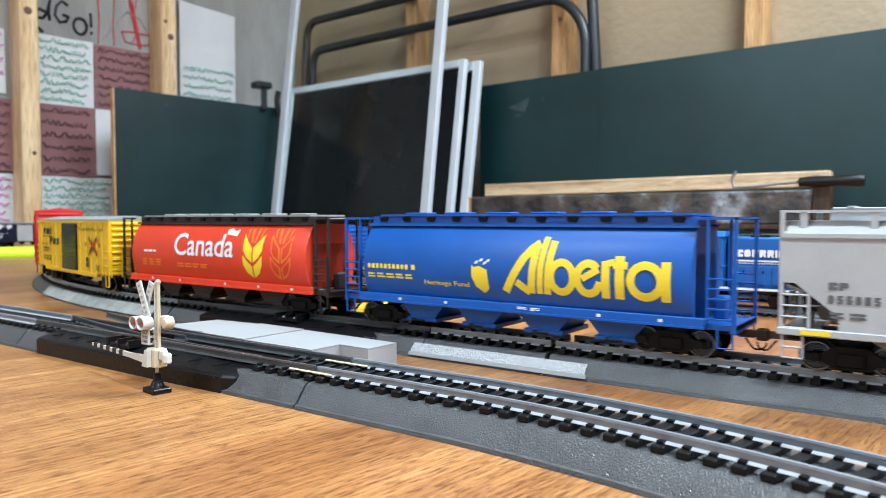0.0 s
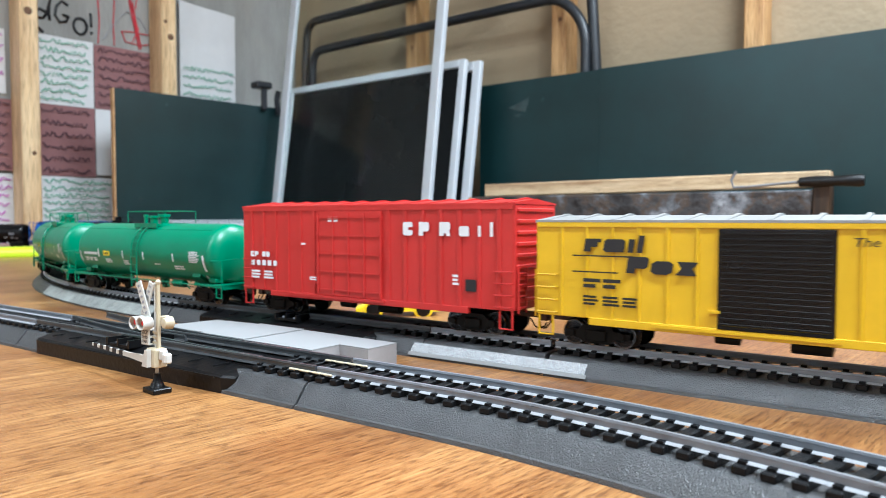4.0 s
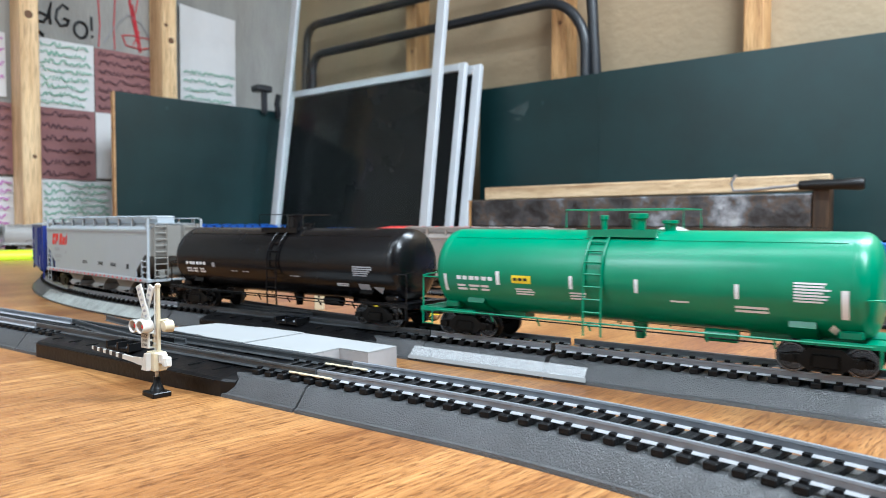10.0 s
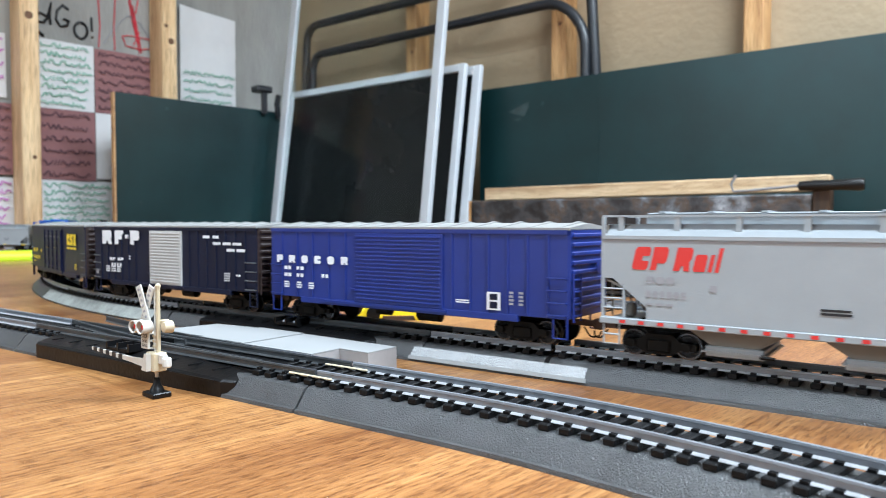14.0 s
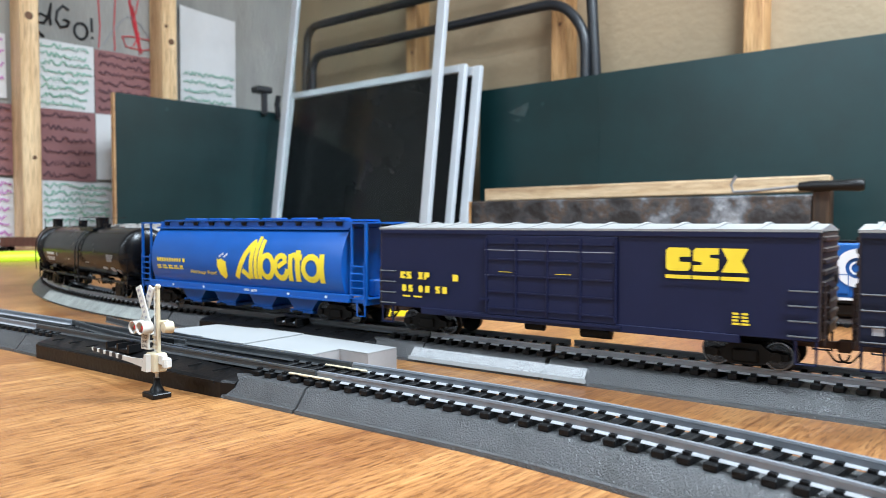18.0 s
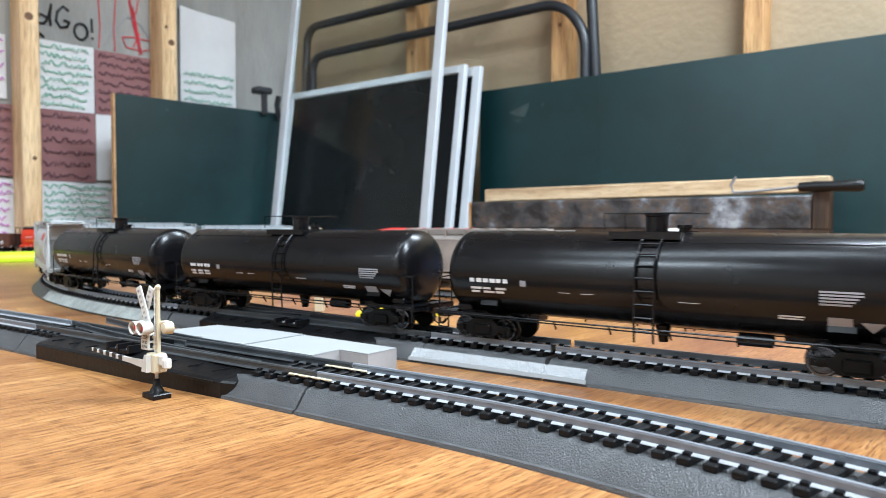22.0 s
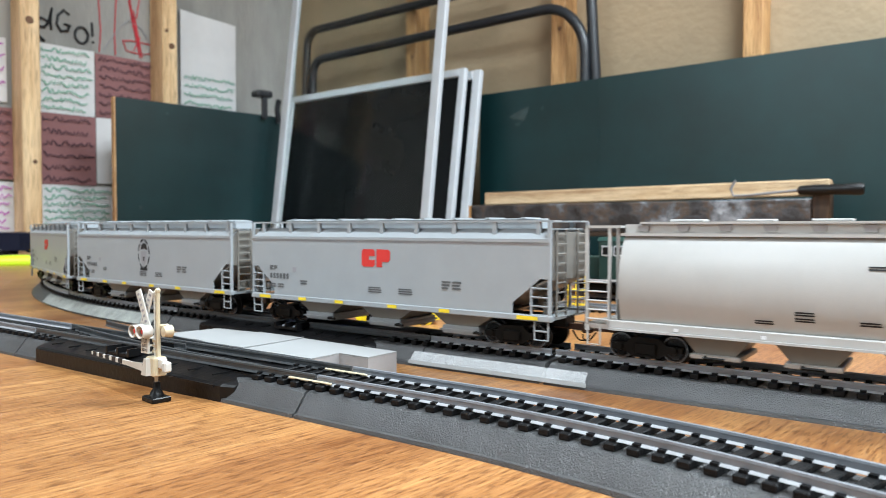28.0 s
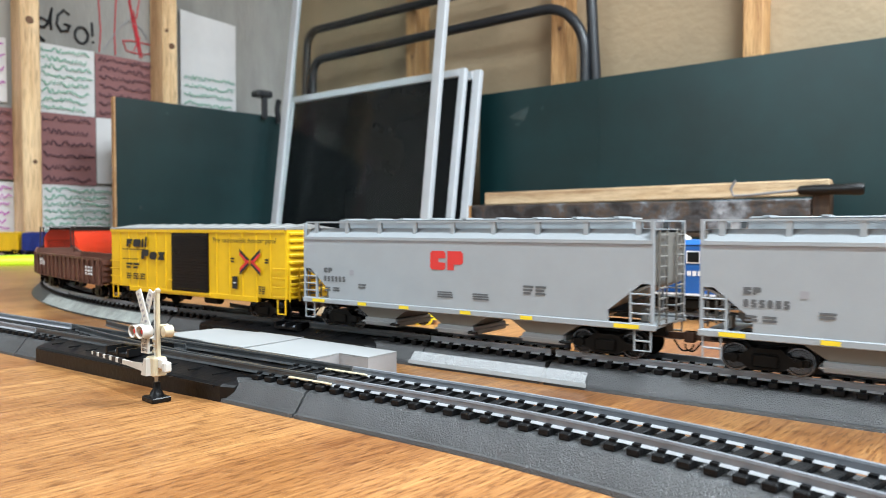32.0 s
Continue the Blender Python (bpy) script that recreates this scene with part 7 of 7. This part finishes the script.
# ---- sidings behind the main track ----
track("train_track", "bare siding track with steel rails behind the train", [plan(a, 0.222) for a in np.arange(-0.60, 0.40, 0.05)], bed=False, single=0)
track("train_track", "bare siding track with steel rails behind the train", [plan(a, 0.305) for a in np.arange(-0.50, 0.42, 0.05)], bed=False, single=0)
SIDE_TOP = 0.0044


def parked(car, along, behind):
    car.matrix_basis = plan_frame(along, behind, SIDE_TOP)
    return car


P_WEATHER = car_paint("weathered_grey_paint", (0.26, 0.225, 0.20), 0.6, 0.35)


def old_marks(car, surf, hb):
    block_letters(car, 0.010, 0.0300, 0.034, 0.0085, 4, M_REDINK, surf, 0.25)
    usual_print(car, surf, hb, M_WHITEINK)


parked(covered_hopper(None, 0.178, P_WEATHER, "weathered grey-brown hopper with red lettering on the siding", old_marks), -0.128, 0.222)


def siding_box(along, behind, L, mat, label, H=0.048, roof=None):
    ribs = [(x, 0.0012) for x in spaced(-L / 2 + 0.010, -0.016, 3)] + [(x, 0.0012) for x in spaced(0.016, L / 2 - 0.010, 3)]
    return parked(box_car(None, L, H, mat, label, ribs, (-0.012, 0.012, mat, "slats"), None, roof), along, behind)


siding_box(-0.305, 0.222, 0.100, P_BLUE, "short blue box car on the siding", 0.0485)
siding_box(-0.235, 0.305, 0.120, P_BOXRED, "short red box car on the rear siding", 0.050)


def locomotive(along, behind, mat, label, length, marks, cab_mat=None, trim=None):
    """A road-switcher: frame, trucks, cab near its left end, long hood with doors, fans and handrails."""
    lo = thing("locomotive", label, "locomotive")
    h = length / 2
    trim = trim or M_WHITEINK
    for x in (-h + 0.042, h - 0.042):
        truck_parts(lo, x)
        for s in (-1, 1):
            part("truck_skirt", boxed(x - 0.022, x + 0.022, *sorted((s * 0.0135, s * 0.0150)), 0.003, 0.0092, bevel=0.0006), P_TRUCK, lo)
    part("fuel_tank", boxed(-0.030, 0.030, -0.0145, 0.0145, 0.0022, 0.0102, bevel=0.0014), M_BLACKP, lo)
    part("frame_deck", boxed(-h + 0.004, h - 0.004, -0.0168, 0.0168, 0.0102, 0.0122), P_TRUCK, lo)
    for s in (-1, 1):
        part("walkway_stripe", boxed(-h + 0.004, h - 0.004, *sorted((s * 0.0165, s * 0.0171)), 0.0120, 0.0134), trim, lo)
    part("short_hood", boxed(-h + 0.010, -h + 0.040, -0.0095, 0.0095, 0.0122, 0.0320, bevel=0.0012), mat, lo)
    cab = part("cab", boxed(-h + 0.040, -h + 0.066, -0.0160, 0.0160, 0.0122, 0.0455, bevel=0.0008), cab_mat or mat, lo)
    part("cab_roof", prism(bmesh.new(), [(-0.0166, 0.0452), (-0.0120, 0.0482), (0.0120, 0.0482), (0.0166, 0.0452)], -h + 0.039, -h + 0.067, "x"), mat, lo)
    for k in range(2):
        x = -h + 0.043 + k * 0.0105
        fr = part("window", boxed(x, x + 0.0090, -0.0166, -0.0158, 0.0330, 0.0412), trim, cab, "white-rimmed cab window")
        part("pane", boxed(x + 0.0008, x + 0.0082, -0.0168, -0.0164, 0.0338, 0.0404), M_BLACKP, fr)
    hood = part("long_hood", boxed(-h + 0.067, h - 0.008, -0.0105, 0.0105, 0.0122, 0.0448, bevel=0.0010), mat, lo)
    for k in range(14):
        x = -h + 0.071 + k * (2 * h - 0.084) / 14
        d = part("hood_door", boxed(x, x + 0.0075, -0.0110, -0.0103, 0.0150, 0.0300, bevel=0.0002), mat, hood)
        part("door_handle", boxed(x + 0.0060, x + 0.0067, -0.0113, -0.0109, 0.0220, 0.0240), P_TRUCK, d)
    part("radiator", boxed(h - 0.050, h - 0.014, -0.0135, 0.0135, 0.0390, 0.0452, bevel=0.0006), mat, lo)
    for k in range(4):
        x = -h + 0.085 + k * 0.024
        part("roof_fan", lathe(bmesh.new(), [(0.0446, 0.0060), (0.0462, 0.0060), (0.0464, 0.0048), (0.0464, 0.0002)], "z", 18, (x, 0, 0)), P_TRUCK, lo, smooth=40)
    for s in (-1, 1):
        part("hand_rail", tubed([(-h + 0.058, s * 0.0164, 0.0268), (h - 0.006, s * 0.0164, 0.0268)], 0.0003, 5), mat, lo)
        for x in spaced(-h + 0.06, h - 0.008, 8):
            part("stanchion", tubed([(x, s * 0.0164, 0.0122), (x, s * 0.0164, 0.0268)], 0.00028, 5), mat, lo)
    marks(lo, h)
    return parked(lo, along, behind)


def quality(lo, h):
    s = flat(0.0113)
    x0 = -h + 0.0732
    maker_mark(lo, x0, x0 + 0.0270, 0.0325, 0.0371, [("slot", 0.9, 1), ("pebble", 0.9, 1), ("comb", 0.9, 1), ("boot", 0.9, 1), ("boot", 0.9, 1), ("bar", 0.3, 1), ("bar", 0.6, 1)], M_WHITEINK, s)
    side_word("QUALITY", x0 + 0.0285, x0 + 0.0535, 0.0325, 0.0371, M_WHITEINK, lo, s, 0.02, "white word")
    side_rect(lo, x0 - 0.001, x0 + 0.054, 0.0296, 0.0306, M_WHITEINK, s, "stripe")
    side_rect(lo, x0 - 0.001, x0 + 0.054, 0.0284, 0.0288, M_WHITEINK, s, "stripe")
    c = x0 + 0.0665
    side_stroke(oval(c, 0.0305, 0.0086, 0.0086), 0.0052, M_WHITEINK, lo, s, 0.0002, "emblem_ring")
    side_stroke(oval(c, 0.0305, 0.0034, 0.0034), 0.0012, M_WHITEINK, lo, s, 0.0002, "emblem_ring")
    side_shape([(c + 0.003, 0.0188), (c + 0.0165, 0.0188), (c + 0.0105, 0.0214), (c + 0.007, 0.0210)], M_WHITEINK, lo, s, "emblem_base")
    bars(lo, -h + 0.040, -h + 0.054, 0.0240, 0.0290, 1, M_WHITEINK, flat(0.0162), 4, 3)


locomotive(0.1270, 0.222, P_LOCO, "blue model locomotive with white lettering on the siding", 0.245, quality)
P_ORANGE = car_paint("orange_paint", (0.75, 0.19, 0.01), 0.45)
P_DGREEN = car_paint("dark_green_paint", (0.012, 0.04, 0.032), 0.45)
P_CREAM = car_paint("cream_paint", (0.62, 0.58, 0.42), 0.45)


def cream_band(lo, h):
    s = flat(0.0114)
    side_rect(lo, -h + 0.058, h - 0.010, 0.0240, 0.0365, P_CREAM, s, "livery_band")
    side_rect(lo, -h + 0.058, h - 0.010, 0.0370, 0.0376, M_REDINK, s, "livery_line")


locomotive(0.010, 0.305, P_DGREEN, "dark green and cream model locomotive on the rear siding", 0.20, cream_band)
siding_box(0.215, 0.305, 0.090, P_ORANGE, "short orange box car on the rear siding", 0.0545)
steps = thing("yellow_steps", "small yellow handrail and steps beside the siding", "handrail", m=plan_frame(-0.034, 0.200))
for x in (0.0, 0.006, 0.013):
    part("post", tubed([(x, 0, 0.004), (x, 0, 0.036 - x * 0.15)], 0.0005, 5), M_YELINK, steps)
part("rail", tubed([(0, 0, 0.036), (0.013, 0, 0.034)], 0.0005, 5), M_YELINK, steps)
part("rail", tubed([(0, 0, 0.024), (0.013, 0, 0.024)], 0.0005, 5), M_YELINK, steps)
for z in (0.006, 0.011, 0.016):
    part("step", boxed(0.0, 0.013, -0.003, 0.003, z, z + 0.0008), M_YELINK, steps)

# a pale tub and oddments further back on the table
tub = thing("plastic_tub", "low white plastic tub with a blue rim", "tub", m=pose(0.275, 0.86, 0))
part("bowl", lathe(bmesh.new(), [(0, 0.018), (0.040, 0.024), (0.049, 0.022), (0.0545, 0.012), (0.0555, 0.0005)], "z", 24), M_WHITEP, tub, smooth=50)
part("rim", lathe(bmesh.new(), [(0.039, 0.0240), (0.040, 0.0250), (0.0425, 0.0248), (0.043, 0.0236)], "z", 24), M_BLUEINK, tub, "blue rim", smooth=50)


# ---- what moves ----
def motions():
    for car, q, wb in TRAIN:
        walk(car, [(k / 2, car_pose(q, wb, k / 2)) for k in range(65)])


motions()
